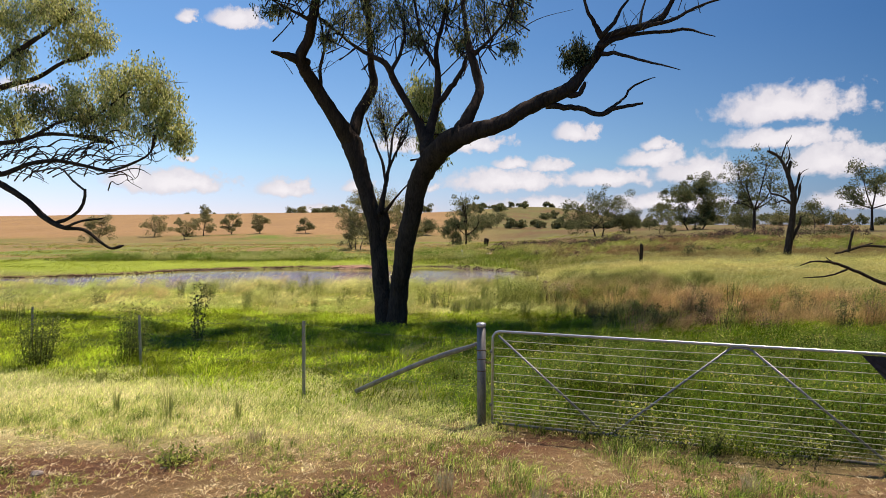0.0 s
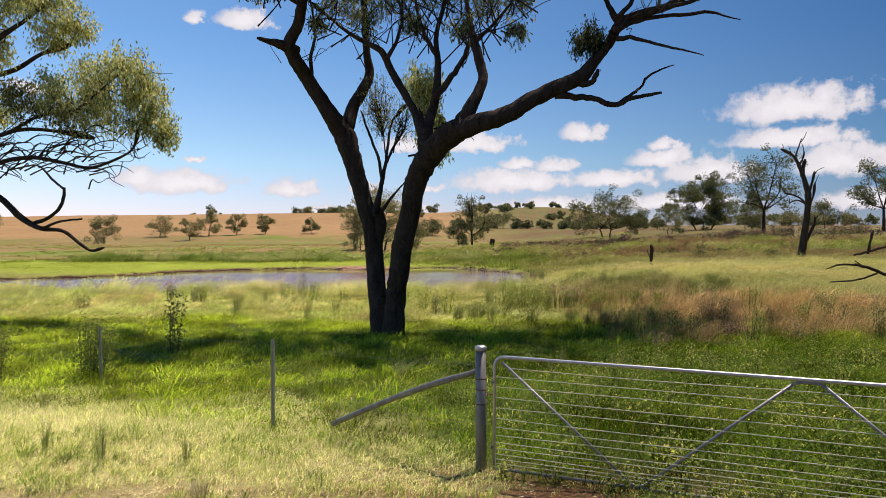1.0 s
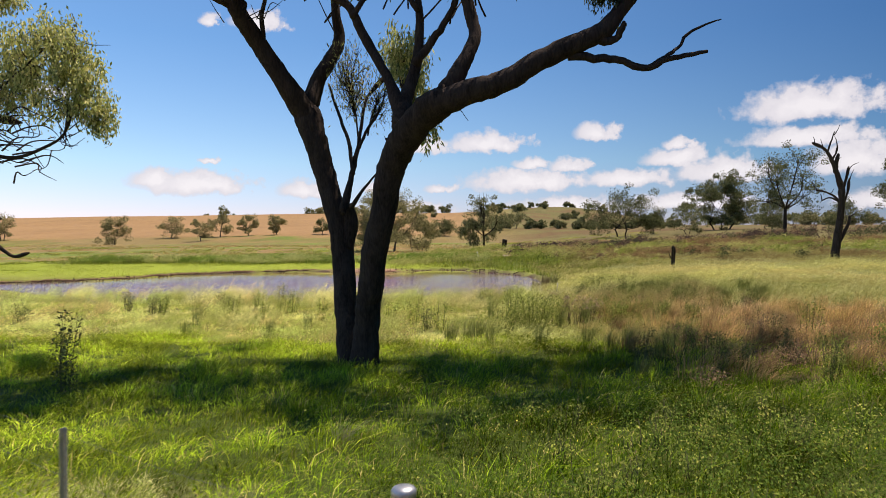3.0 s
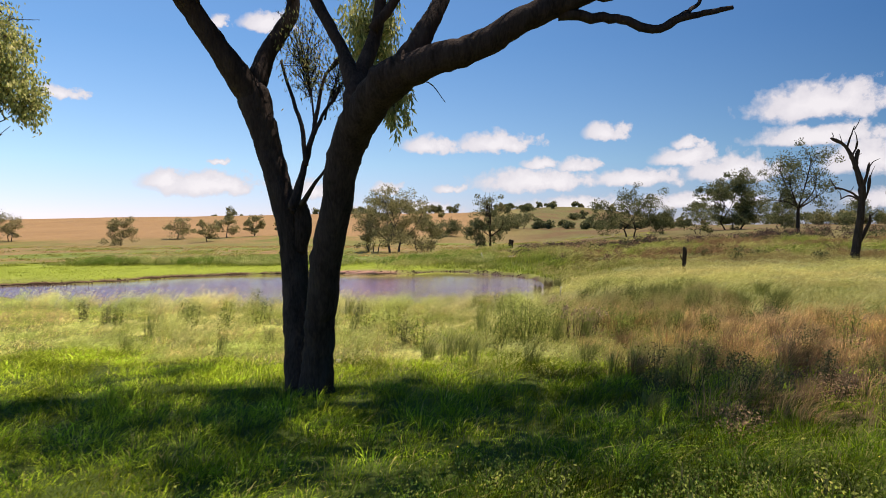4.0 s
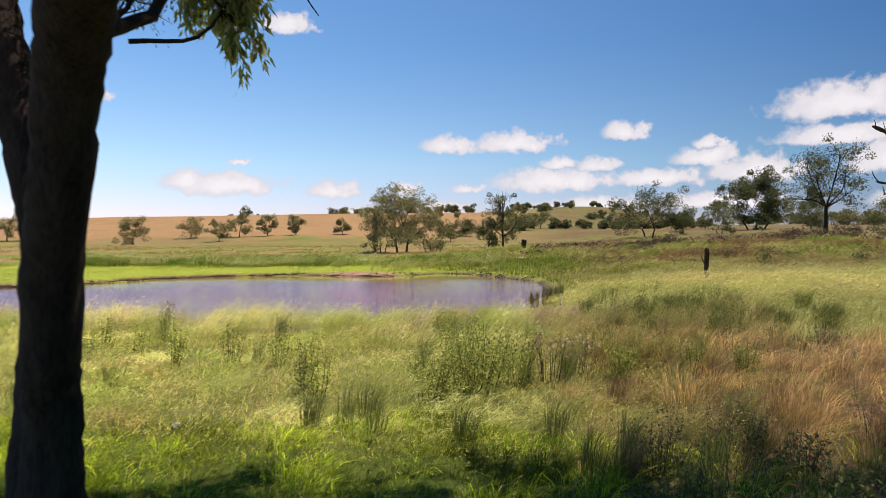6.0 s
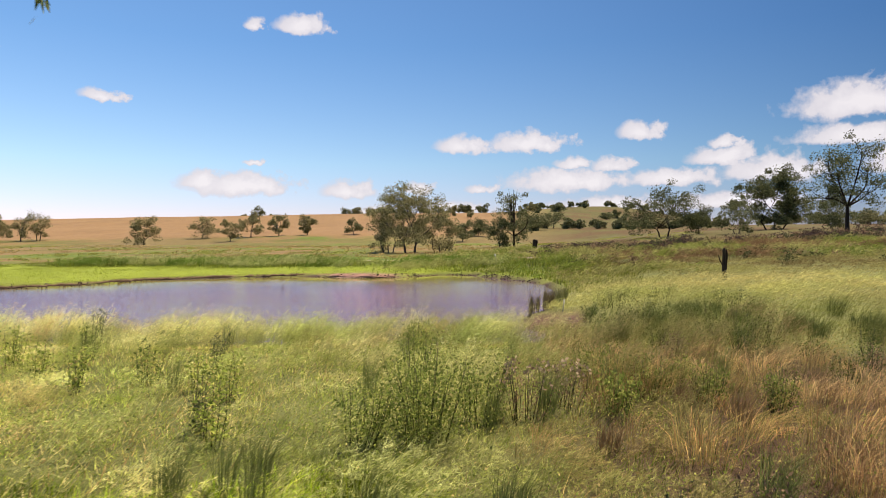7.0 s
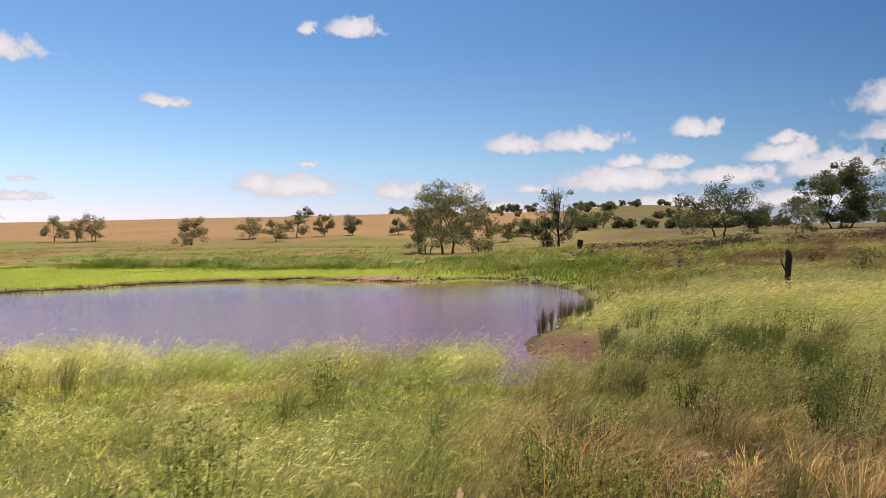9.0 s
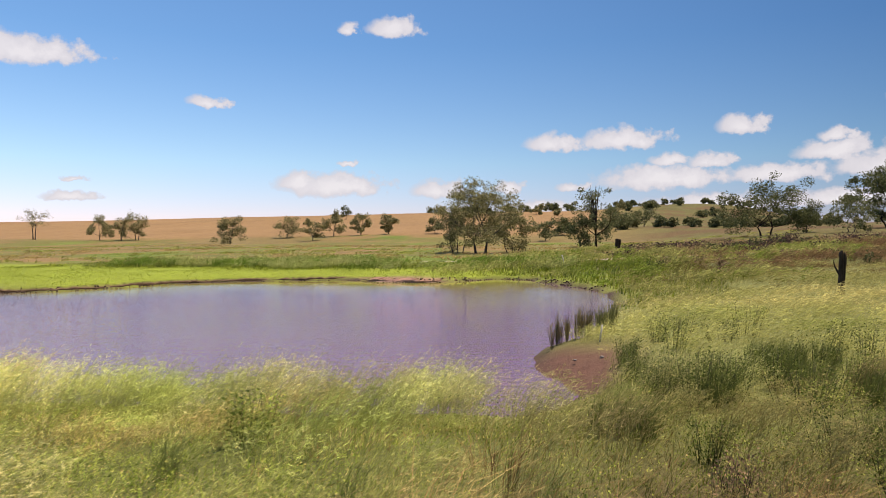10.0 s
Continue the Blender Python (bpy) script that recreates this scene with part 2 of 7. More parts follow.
BRACESTEEL = surface("brace_steel", (0.12, 0.125, 0.135), (0.30, 0.31, 0.33), 16.0, 0.5, 0.6, 0.15, (1, 1, 1), 5.0, (0.3, 0.7), 0.003)
STEM = surface("weed_stems", (0.06, 0.075, 0.03), (0.16, 0.15, 0.07), 12.0, 0.9, 0.0, 0.0)
WIRE = surface("pale_wire", (0.46, 0.46, 0.34), (0.66, 0.66, 0.50), 30.0, 0.6, 0.0, 0.0)
RUST = surface("rusty_chain", (0.06, 0.04, 0.03), (0.22, 0.14, 0.09), 40.0, 0.7, 0.4, 0.2)
SIGNPAINT = surface("dark_sign_paint", (0.03, 0.028, 0.035), (0.07, 0.06, 0.075), 20.0, 0.6, 0.0, 0.05)
BARPAINT = surface("black_lettering_paint", (0.008, 0.008, 0.010), (0.02, 0.02, 0.022), 20.0, 0.6, 0.0, 0.0)
WHITEPAINT = surface("chalky_white_paint", (0.45, 0.44, 0.36), (0.72, 0.70, 0.60), 14.0, 0.8, 0.0, 0.1)
MUD = surface("wet_mud", (0.045, 0.026, 0.014), (0.12, 0.070, 0.038), 3.0, 0.75, 0.0, 0.6, (1, 1, 1), 5.0, (0.3, 0.7), 0.04)
STONE = surface("pale_stone", (0.22, 0.18, 0.15), (0.45, 0.40, 0.35), 6.0, 0.9, 0.0, 0.4)
GUM = leaf_material("gum_leaves", [(0.0, (0.05, 0.06, 0.028)), (0.45, (0.11, 0.125, 0.045)), (0.8, (0.21, 0.21, 0.07)), (1.0, (0.30, 0.25, 0.11))], 0.35)
GUMLIGHT = leaf_material("yellow_green_gum_leaves", [(0.0, (0.095, 0.115, 0.042)), (0.5, (0.25, 0.275, 0.085)), (1.0, (0.47, 0.43, 0.20))], 0.45, 0.42)
MISTLETOE = leaf_material("mistletoe_leaves", [(0.0, (0.03, 0.04, 0.02)), (0.6, (0.07, 0.085, 0.035)), (1.0, (0.14, 0.13, 0.06))], 0.25)
FARLEAF = leaf_material("far_gum_leaves", [(0.0, (0.045, 0.052, 0.024)), (0.5, (0.095, 0.105, 0.045)), (1.0, (0.19, 0.185, 0.09))], 0.3, 0.25)
FAROLIVE = leaf_material("olive_gum_leaves", [(0.0, (0.070, 0.070, 0.032)), (0.5, (0.155, 0.148, 0.064)), (1.0, (0.30, 0.265, 0.13))], 0.3, 0.25)
DARKLEAF = leaf_material("dark_shrub_leaves", [(0.0, (0.032, 0.040, 0.018)), (0.5, (0.068, 0.080, 0.032)), (1.0, (0.14, 0.14, 0.065))], 0.3, 0.3)
SCRUB = leaf_material("dry_scrub_leaves", [(0.0, (0.028, 0.02, 0.018)), (0.5, (0.055, 0.038, 0.034)), (1.0, (0.10, 0.066, 0.052))], 0.2)
DRYLEAF = leaf_material("dry_brown_leaves", [(0.0, (0.08, 0.055, 0.035)), (0.5, (0.18, 0.12, 0.07)), (1.0, (0.30, 0.20, 0.11))], 0.3)
WEEDLEAF = leaf_material("weed_leaves", [(0.0, (0.06, 0.085, 0.018)), (0.5, (0.13, 0.165, 0.033)), (1.0, (0.26, 0.27, 0.07))], 0.4)
UNDERLEAF = leaf_material("undergrowth_leaves", [(0.0, (0.045, 0.068, 0.013)), (0.45, (0.19, 0.24, 0.04)), (0.8, (0.36, 0.38, 0.08)), (1.0, (0.46, 0.33, 0.13))], 0.4, 0.45)
HERBLEAF = leaf_material("herb_leaves", [(0.0, (0.045, 0.085, 0.016)), (0.55, (0.09, 0.145, 0.024)), (0.9, (0.17, 0.22, 0.04)), (1.0, (0.34, 0.33, 0.08))], 0.4, 0.4)
LITTER = leaf_material("leaf_and_straw_litter", [(0.0, (0.09, 0.05, 0.03)), (0.5, (0.26, 0.16, 0.08)), (0.8, (0.52, 0.40, 0.22)), (1.0, (0.70, 0.60, 0.40))], 0.2)
SHRUBLEAF = leaf_material("deep_green_shrub_leaves", [(0.0, (0.032, 0.048, 0.012)), (0.5, (0.070, 0.094, 0.022)), (1.0, (0.15, 0.175, 0.045))], 0.35, 0.3)
FLOWER = leaf_material("yellow_flowers", [(0.0, (0.45, 0.38, 0.03)), (1.0, (0.62, 0.56, 0.10))], 0.3)
SEEDHEAD = leaf_material("straw_seed_heads", [(0.0, (0.20, 0.14, 0.08)), (1.0, (0.36, 0.28, 0.17))], 0.3)
GRASS = grass_material("grass_blades", 0.42)
SOIL = ground_material()
WATER = water_material()

# ---- building helpers ----
def part(name, mesh, mat, parent=None, label=""):
    """Links a bmesh or mesh as one object, under a thing where one is given."""
    if isinstance(mesh, bmesh.types.BMesh):
        data = bpy.data.meshes.new(name)
        mesh.to_mesh(data)
        mesh.free()
    else:
        data = mesh
        data.name = name
    if mat is not None:
        data.materials.clear()
        data.materials.append(mat)
    ob = new(name, data)
    if parent is not None:
        ob.parent = parent
    return tagged(ob, label)


def thing(name, place, label, category, group="", kind=""):
    ob = new(name)
    ob.location = place
    return tagged(ob, label, category, group, kind)


def mesh_of(verts, tris, smooth=False):
    """A mesh from arrays of places and of triangles or quads, quickly."""
    me = bpy.data.meshes.new("mesh")
    verts, tris = np.asarray(verts, np.float32), np.asarray(tris, np.int32)
    n = tris.shape[1]
    me.vertices.add(len(verts))
    me.vertices.foreach_set("co", verts.ravel())
    me.loops.add(tris.size)
    me.loops.foreach_set("vertex_index", tris.ravel())
    me.polygons.add(len(tris))
    me.polygons.foreach_set("loop_start", np.arange(0, tris.size, n, dtype=np.int32))
    if smooth:
        me.polygons.foreach_set("use_smooth", np.ones(len(tris), bool))
    me.update(calc_edges=True)
    return me


def tint(me, colours):
    at = me.attributes.new("tint", "FLOAT_COLOR", "POINT")
    rgba = np.ones((len(colours), 4), np.float32)
    rgba[:, :3] = colours
    at.data.foreach_set("color", rgba.ravel())


def hash2(ix, iy, seed):
    v = np.sin(ix * 127.1 + iy * 311.7 + seed * 74.7) * 43758.5453
    return v - np.floor(v)


def value_noise(x, y, scale, seed=0, octaves=3):
    """Smooth noise from 0 to 1 over the plan; scale is the size of its patches in metres."""
    total, weight, amp = 0.0, 0.0, 1.0
    for o in range(octaves):
        u, v = np.asarray(x) / scale * 2 ** o, np.asarray(y) / scale * 2 ** o
        iu, iv = np.floor(u), np.floor(v)
        fu, fv = u - iu, v - iv
        fu, fv = fu * fu * (3 - 2 * fu), fv * fv * (3 - 2 * fv)
        s = seed + 13 * o
        low = hash2(iu, iv, s) * (1 - fu) + hash2(iu + 1, iv, s) * fu
        high = hash2(iu, iv + 1, s) * (1 - fu) + hash2(iu + 1, iv + 1, s) * fu
        total, weight, amp = total + amp * (low * (1 - fv) + high * fv), weight + amp, amp * 0.5
    return total / weight


def smooth(a, b, x):
    t = np.clip((np.asarray(x, float) - a) / (b - a), 0, 1)
    return t * t * (3 - 2 * t)


def blend(a, b, k):
    return a + (np.asarray(b) - a) * np.asarray(k)[..., None]


def curve_points(points, per=4, wobble=0.0, rng=None):
    """Smooth path through rows of x, y, z, radius, with tangents weighted by the spacing."""
    p = np.array(points, float)
    if len(p) < 3 or per < 2:
        return p
    t = np.r_[0, np.cumsum(np.maximum(np.linalg.norm(np.diff(p[:, :3], axis=0), axis=1), 1e-4))]
    slope = np.diff(p, axis=0) / np.diff(t)[:, None]
    h = np.diff(t)[:, None]
    m = np.vstack([slope[:1], (slope[:-1] * h[1:] + slope[1:] * h[:-1]) / (h[:-1] + h[1:]), slope[-1:]])
    out = []
    for i in range(len(p) - 1):
        g = t[i + 1] - t[i]
        for u in np.arange(per) / per:
            out.append(p[i] * (2 * u ** 3 - 3 * u * u + 1) + m[i] * g * (u ** 3 - 2 * u * u + u) + p[i + 1] * (3 * u * u - 2 * u ** 3) + m[i + 1] * g * (u ** 3 - u * u))
    out.append(p[-1])
    out = np.array(out)
    out[:, 3] = np.maximum(out[:, 3], 0.0006)
    if wobble and rng is not None:
        out[1:-1, :3] += rng.normal(0, 1, (len(out) - 2, 3)) * out[1:-1, 3:4] * wobble
    return out


def tube_arrays(path, sides=8, rough=0.0, rng=None):
    """Rings along a path of x, y, z, radius; closed at both ends."""
    p = np.asarray(path, float)
    way = np.gradient(p[:, :3], axis=0)
    way /= np.maximum(np.linalg.norm(way, axis=1, keepdims=True), 1e-9)
    side = np.zeros_like(way)
    last = np.cross(way[0], (1.0, 0.2, 0.0) if abs(way[0][0]) < 0.8 else (0.0, 1.0, 0.3))
    for i, w in enumerate(way):  # carried along, so that the rings do not twist
        last = last - w * (last @ w)
        last = last / max(np.linalg.norm(last), 1e-9)
        side[i] = last
    up = np.cross(side, way)
    ang = np.arange(sides) * 2 * np.pi / sides
    r = p[:, 3][:, None] * np.ones(sides)
    if rough and rng is not None:
        r = r * (1 + rng.normal(0, rough, r.shape))
    rings = p[:, None, :3] + r[..., None] * (np.cos(ang)[None, :, None] * side[:, None] + np.sin(ang)[None, :, None] * up[:, None])
    n = len(p)
    verts = np.vstack([rings.reshape(-1, 3), p[:1, :3], p[-1:, :3]])
    a = (np.arange(n - 1)[:, None] * sides + np.arange(sides)[None]).ravel()
    b = (np.arange(n - 1)[:, None] * sides + (np.arange(sides)[None] + 1) % sides).ravel()
    tris = np.vstack([np.stack([a, b, b + sides], 1), np.stack([a, b + sides, a + sides], 1)])
    k = np.arange(sides)
    ends = np.vstack([np.stack([(k + 1) % sides, k, np.full(sides, n * sides)], 1),
                      np.stack([(n - 1) * sides + k, (n - 1) * sides + (k + 1) % sides, np.full(sides, n * sides + 1)], 1)])
    return verts, np.vstack([tris, ends])


def join(pieces):
    verts, tris, at = [], [], 0
    for v, t in pieces:
        verts.append(v)
        tris.append(t + at)
        at += len(v)
    return np.vstack(verts), np.vstack(tris)


def tube(path, sides=8, rough=0.0, rng=None, per=4, wobble=0.0):
    return tube_arrays(curve_points(path, per, wobble, rng), sides, rough, rng)


def leaf_arrays(places, size, rng, droop=0.75, wide=0.28, single=False):
    """Narrow leaves at given places: two triangles each, mostly hanging."""
    n = len(places)
    way = rng.normal(0, 1, (n, 3)) * (1 - droop)
    way[:, 2] -= droop
    way /= np.linalg.norm(way, axis=1, keepdims=True)
    side = np.cross(way, rng.normal(0, 1, (n, 3)))
    side /= np.maximum(np.linalg.norm(side, axis=1, keepdims=True), 1e-6)
    s = (size * rng.uniform(0.6, 1.35, n))[:, None]
    if single:
        verts = np.stack([places - side * s * wide * 0.6, places + side * s * wide * 0.6, places + way * s], 1).reshape(-1, 3)
        return verts, np.arange(n)[:, None] * 3 + (0, 1, 2)
    mid = places + way * s * 0.45
    verts = np.stack([places, mid + side * s * wide * 0.5, places + way * s, mid - side * s * wide * 0.5], 1).reshape(-1, 3)
    k = np.arange(n)[:, None] * 4
    return verts, np.vstack([k + (0, 1, 2), k + (0, 2, 3)])


# Root-to-tip colours paint the shade low in a tuft besides pale seed heads.
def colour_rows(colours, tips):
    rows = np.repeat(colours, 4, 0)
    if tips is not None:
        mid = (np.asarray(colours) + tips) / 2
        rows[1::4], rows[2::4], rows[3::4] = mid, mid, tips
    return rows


def blades(x, y, z, height, width, colours, rng, lean=(0.15, 0.0), bend=0.5, simple=False, tips=None, outward=None):
    """Grass: each blade bends over and ends in a point. Returns arrays of places, triangles, colours."""
    n = len(x)
    turn = rng.uniform(0, 2 * np.pi, n)
    root = np.stack([x, y, z], 1)
    side = np.stack([np.cos(turn), np.sin(turn), np.zeros(n)], 1) * (width / 2)[:, None]
    fall = rng.uniform(0, 2 * np.pi, n)
    ox, oy = np.cos(fall) * 0.6, np.sin(fall) * 0.6
    if outward is not None:
        ox, oy = ox * 0.5 + outward[0], oy * 0.5 + outward[1]
    out = np.stack([ox + lean[0] * 3, oy + lean[1] * 3, np.zeros(n)], 1) * (height * bend * rng.uniform(0.3, 1.2, n))[:, None]
    up = np.zeros((n, 3))
    up[:, 2] = height
    tip = root + out + up * rng.uniform(0.62, 1.0, n)[:, None]
    if simple:
        verts = np.stack([root - side, root + side, tip], 1).reshape(-1, 3)
        return verts, np.arange(n)[:, None] * 3 + (0, 1, 2), np.repeat(colours, 3, 0)
    mid = root + out * 0.26 + up * 0.55
    verts = np.stack([root, mid + side, mid - side, tip], 1).reshape(-1, 3)
    k = np.arange(n)[:, None] * 4
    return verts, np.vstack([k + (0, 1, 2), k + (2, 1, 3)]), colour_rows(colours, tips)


# ---- the lie of the land ----
WATER_LEVEL = -1.1
POND = np.array([
    (-47, 60), (-42, 62.5), (-39, 65.7), (-37.2, 70), (-35.8, 75.8), (-30.5, 80), (-23.6, 83.5), (-19.5, 81.6), (-15.5, 80.6),
    (-12.5, 83.2), (-10, 87.6), (-6.5, 86.4), (-2.6, 80), (0.8, 73.4), (2.2, 64), (2.0, 54), (0.9, 48), (0.6, 46.5),
    (1.3, 43.4), (2.7, 40.4), (1.6, 38.4), (-3, 37.6), (-9, 36.6), (-15, 36.6), (-20, 38.5), (-26, 43.5), (-34, 49), (-43, 55)])


def pond_distance(x, y):
    """Distance from the water's edge, negative over the water."""
    x, y = np.asarray(x, float), np.asarray(y, float)
    best, inside = np.full(x.shape, 1e9), np.zeros(x.shape, bool)
    for (ax, ay), (bx, by) in zip(POND, np.roll(POND, -1, 0)):
        dx, dy = bx - ax, by - ay
        t = np.clip(((x - ax) * dx + (y - ay) * dy) / (dx * dx + dy * dy), 0, 1)
        best = np.minimum(best, np.hypot(x - ax - t * dx, y - ay - t * dy))
        inside ^= ((ay > y) != (by > y)) & (x < ax + (y - ay) * dx / (dy if dy else 1e-9))
    return np.where(inside, -best, best) + (value_noise(x, y, 2.2, 5, 2) - 0.5) * 0.9


def ground_z(x, y):
    x, y = np.asarray(x, float), np.asarray(y, float)
    near = np.interp(y, [-60, 8, 14, 19, 24, 30, 36, 40], [0.1, 0.02, -0.08, -0.2, -0.22, -0.25, -0.35, -0.4])
    left = np.interp(y, [40, 60, 95, 120, 150, 200, 260, 290, 330, 450, 600, 700, 1100, 4500], [-0.4, -0.5, -0.45, -0.3, 0.1, 0.7, 1.3, 2.1, 4.8, 13.5, 27, 29, 18, 6])
    right = np.interp(y, [40, 59, 68, 100, 150, 186, 230, 330, 500, 700, 1100, 4500], [-0.3, 0.25, 0.55, 1.0, 2.3, 4.1, 5.4, 8, 11.7, 13, 14, 6])
    k = np.clip(y / 190, 0.3, 1)
    w = smooth(-20, 75, x / k)
    base = np.where(y < 40, near, left * (1 - w) + right * w)
    base = base + 20 * np.exp(-((x - 64) / 62) ** 2 - ((y - 700) / 130) ** 2)
    base = base + (value_noise(x, y, 7.0, 3, 2) - 0.5) * 0.22 * smooth(6, 12, y) + (value_noise(x, y, 60.0, 8, 2) - 0.5) * np.clip((y - 110) / 90, 0, 2.2)
    d = pond_distance(x, y)
    bank = WATER_LEVEL + 0.06 + 0.26 * smooth(0.0, 0.7, d) + (base - WATER_LEVEL - 0.32) * smooth(0.5, np.where(y > 58, 9.0, 4.5), d)
    bed = WATER_LEVEL + 0.06 + np.clip(d * 0.35, -1.4, 0)
    return np.where(d > 0, bank, bed)


RED, STRAW = (0.120, 0.058, 0.029), (0.215, 0.145, 0.065)
VIVID, OLIVE, TAN = (0.26, 0.32, 0.035), (0.175, 0.165, 0.045), (0.31, 0.19, 0.082)


def ground_tint(x, y):
    """Base colour of soil and far pasture over the plan."""
    a, b = value_noise(x, y, 3.0, 21), value_noise(x, y, 25.0, 31)
    wob = (value_noise(x, y, 6.0, 41) - 0.5) * 4
    c = np.ones(np.shape(x) + (3,)) * np.array(RED)
    c = blend(c, STRAW, smooth(0.44, 0.60, value_noise(x, y, 1.3, 22) + 0.03 * (y - 6)))
    # Dark green below the lush blades: depth between them put into the soil colour.
    c = blend(c, (0.065, 0.095, 0.014), smooth(-0.3, 0.5, y - np.where(x > -0.7, 8.2 - 0.30 * (x + 0.62), 8.4 - 0.3 * (x + 0.7)) + wob * 0.2))
    c = blend(c, (0.52, 0.48, 0.21), smooth(7.3, 8.3, y + wob * 0.3) * (1 - smooth(10.6, 12.2, y + wob * 0.4 + 0.55 * np.clip(x + 4, 0, 9))) * (1 - smooth(-3.5, -0.8, x)))
    c = blend(c, (0.15, 0.16, 0.045), smooth(21, 25, y + wob))
    c = blend(c, (0.10, 0.062, 0.032), smooth(1.5, 4, x + wob) * smooth(15, 19, y + wob) * (1 - smooth(31, 36, y + wob)))
    c = blend(c, (0.21, 0.215, 0.065), smooth(33, 38, y + wob))
    far = y
    c = blend(c, VIVID, smooth(60, 70, far + wob) * (1 - smooth(-6, 8, x + wob)))
    c = blend(c, (0.13, 0.135, 0.04), smooth(80, 92, far + wob) * smooth(-12, 2, x + wob))
    back = far - 0.10 * np.clip(x + 30, -80, 0)
    c = blend(c, OLIVE, smooth(104, 112, back + wob))
    c = blend(c, (0.15, 0.20, 0.035), smooth(104, 115, back) * smooth(0.48, 0.58, b))
    c = blend(c, (0.27, 0.175, 0.07), smooth(104, 120, back) * smooth(0.50, 0.62, value_noise(x, y, 14.0, 33, 4)))
    c = blend(c, (0.22, 0.165, 0.062), smooth(140, 175, far + wob * 4) * smooth(0.40, 0.58, value_noise(x, y, 38.0, 55, 4)))
    c = blend(c, TAN, smooth(325, 345, far + wob * 3) * (1 - smooth(-60, 40, x)))
    c = blend(c, (0.17, 0.165, 0.055), smooth(300, 380, far) * smooth(-40, 20, x))
    c = blend(c, (0.175, 0.125, 0.055), smooth(150, 180, far) * smooth(50, 75, x))
    east = smooth(122, 150, far + wob) * smooth(-14, 16, x)
    c = blend(c, (0.135, 0.122, 0.040), 0.85 * east)
    c = blend(c, (0.15, 0.088, 0.040), 0.8 * east * smooth(0.48, 0.62, value_noise(x, y, 17.0, 57, 4)))
    d = pond_distance(x, y)
    c = blend(c, (0.08, 0.052, 0.038), 1 - smooth(0.15, 0.55, d + (a - 0.5) * 0.6))
    spit = np.exp(-((x + 17.5) / 3.2) ** 2 - ((y - 82.3) / 1.8) ** 2)
    c = blend(c, (0.33, 0.20, 0.14), np.clip(spit * 1.3, 0, 1))
    cove = np.exp(-((x - 1.9) / 1.1) ** 2 - ((y - 43.4) / 2.9) ** 2)
    c = blend(c, (0.15, 0.078, 0.052), np.clip(cove * 1.9, 0, 1))
    track = np.exp(-((y - 118 - 0.12 * (x + 10)) / 2.0) ** 2) * smooth(-32, -22, x) * (1 - smooth(6, 14, x))
    c = blend(c, (0.48, 0.42, 0.30), np.clip(track, 0, 1))
    return c


def steps(stops):
    """Grid lines: from each stop to the next with the step growing evenly."""
    out = [stops[0][0]]
    for (a, s), (b, e) in zip(stops, stops[1:]):
        while out[-1] < b - 0.5 * s:
            k = (out[-1] - a) / (b - a)
            out.append(out[-1] + s * (e / s) ** k)
        out[-1] = b
    return np.array(out)


def build_ground():
    xs = steps([(-4500, 400), (-400, 16), (-60, 3.2), (-22, 1.3), (12, 1.3), (60, 3.6), (400, 18), (4500, 400)])
    ys = steps([(-600, 80), (-20, 2.0), (0, 1.1), (48, 1.2), (95, 1.7), (200, 7), (800, 22), (4500, 400)])
    gx, gy = np.meshgrid(xs, ys)
    gz = ground_z(gx, gy)
    nx, ny = len(xs), len(ys)
    k = (np.arange(ny - 1)[:, None] * nx + np.arange(nx - 1)[None]).ravel()
    me = mesh_of(np.stack([gx, gy, gz], -1).reshape(-1, 3), np.stack([k, k + 1, k + nx + 1, k + nx], 1), True)
    tint(me, ground_tint(gx, gy).reshape(-1, 3))
    return tagged(part("ground", me, SOIL), "rolling paddock ground of red soil and pasture", "ground", kind="structure")


build_ground()


def build_water():
    xs, ys = np.arange(-52, 8, 1.0), np.arange(33, 92, 1.0)
    gx, gy = np.meshgrid(xs, ys)
    d = pond_distance(gx, gy)
    nx = len(xs)
    k = (np.arange(len(ys) - 1)[:, None] * nx + np.arange(nx - 1)[None])
    k = k[d[:-1, :-1] < 2.5]
    me = mesh_of(np.stack([gx, gy, 0 * gx], -1).reshape(-1, 3), np.stack([k, k + 1, k + nx + 1, k + nx], 1))
    # Reflection of the green bank, painted as a tint along the far shore.
    bank_reflection = 0.9 * smooth(-13.0, -1.5, d) * smooth(58, 66, gy) * (1 - 0.75 * smooth(-9, -3, gx))
    tint(me, np.repeat(bank_reflection.reshape(-1, 1), 3, 1))
    ob = part("water", me, WATER)
    ob.location.z = WATER_LEVEL
    return tagged(ob, "muddy brown water of a farm dam with small ripples", "water", kind="structure")


build_water()

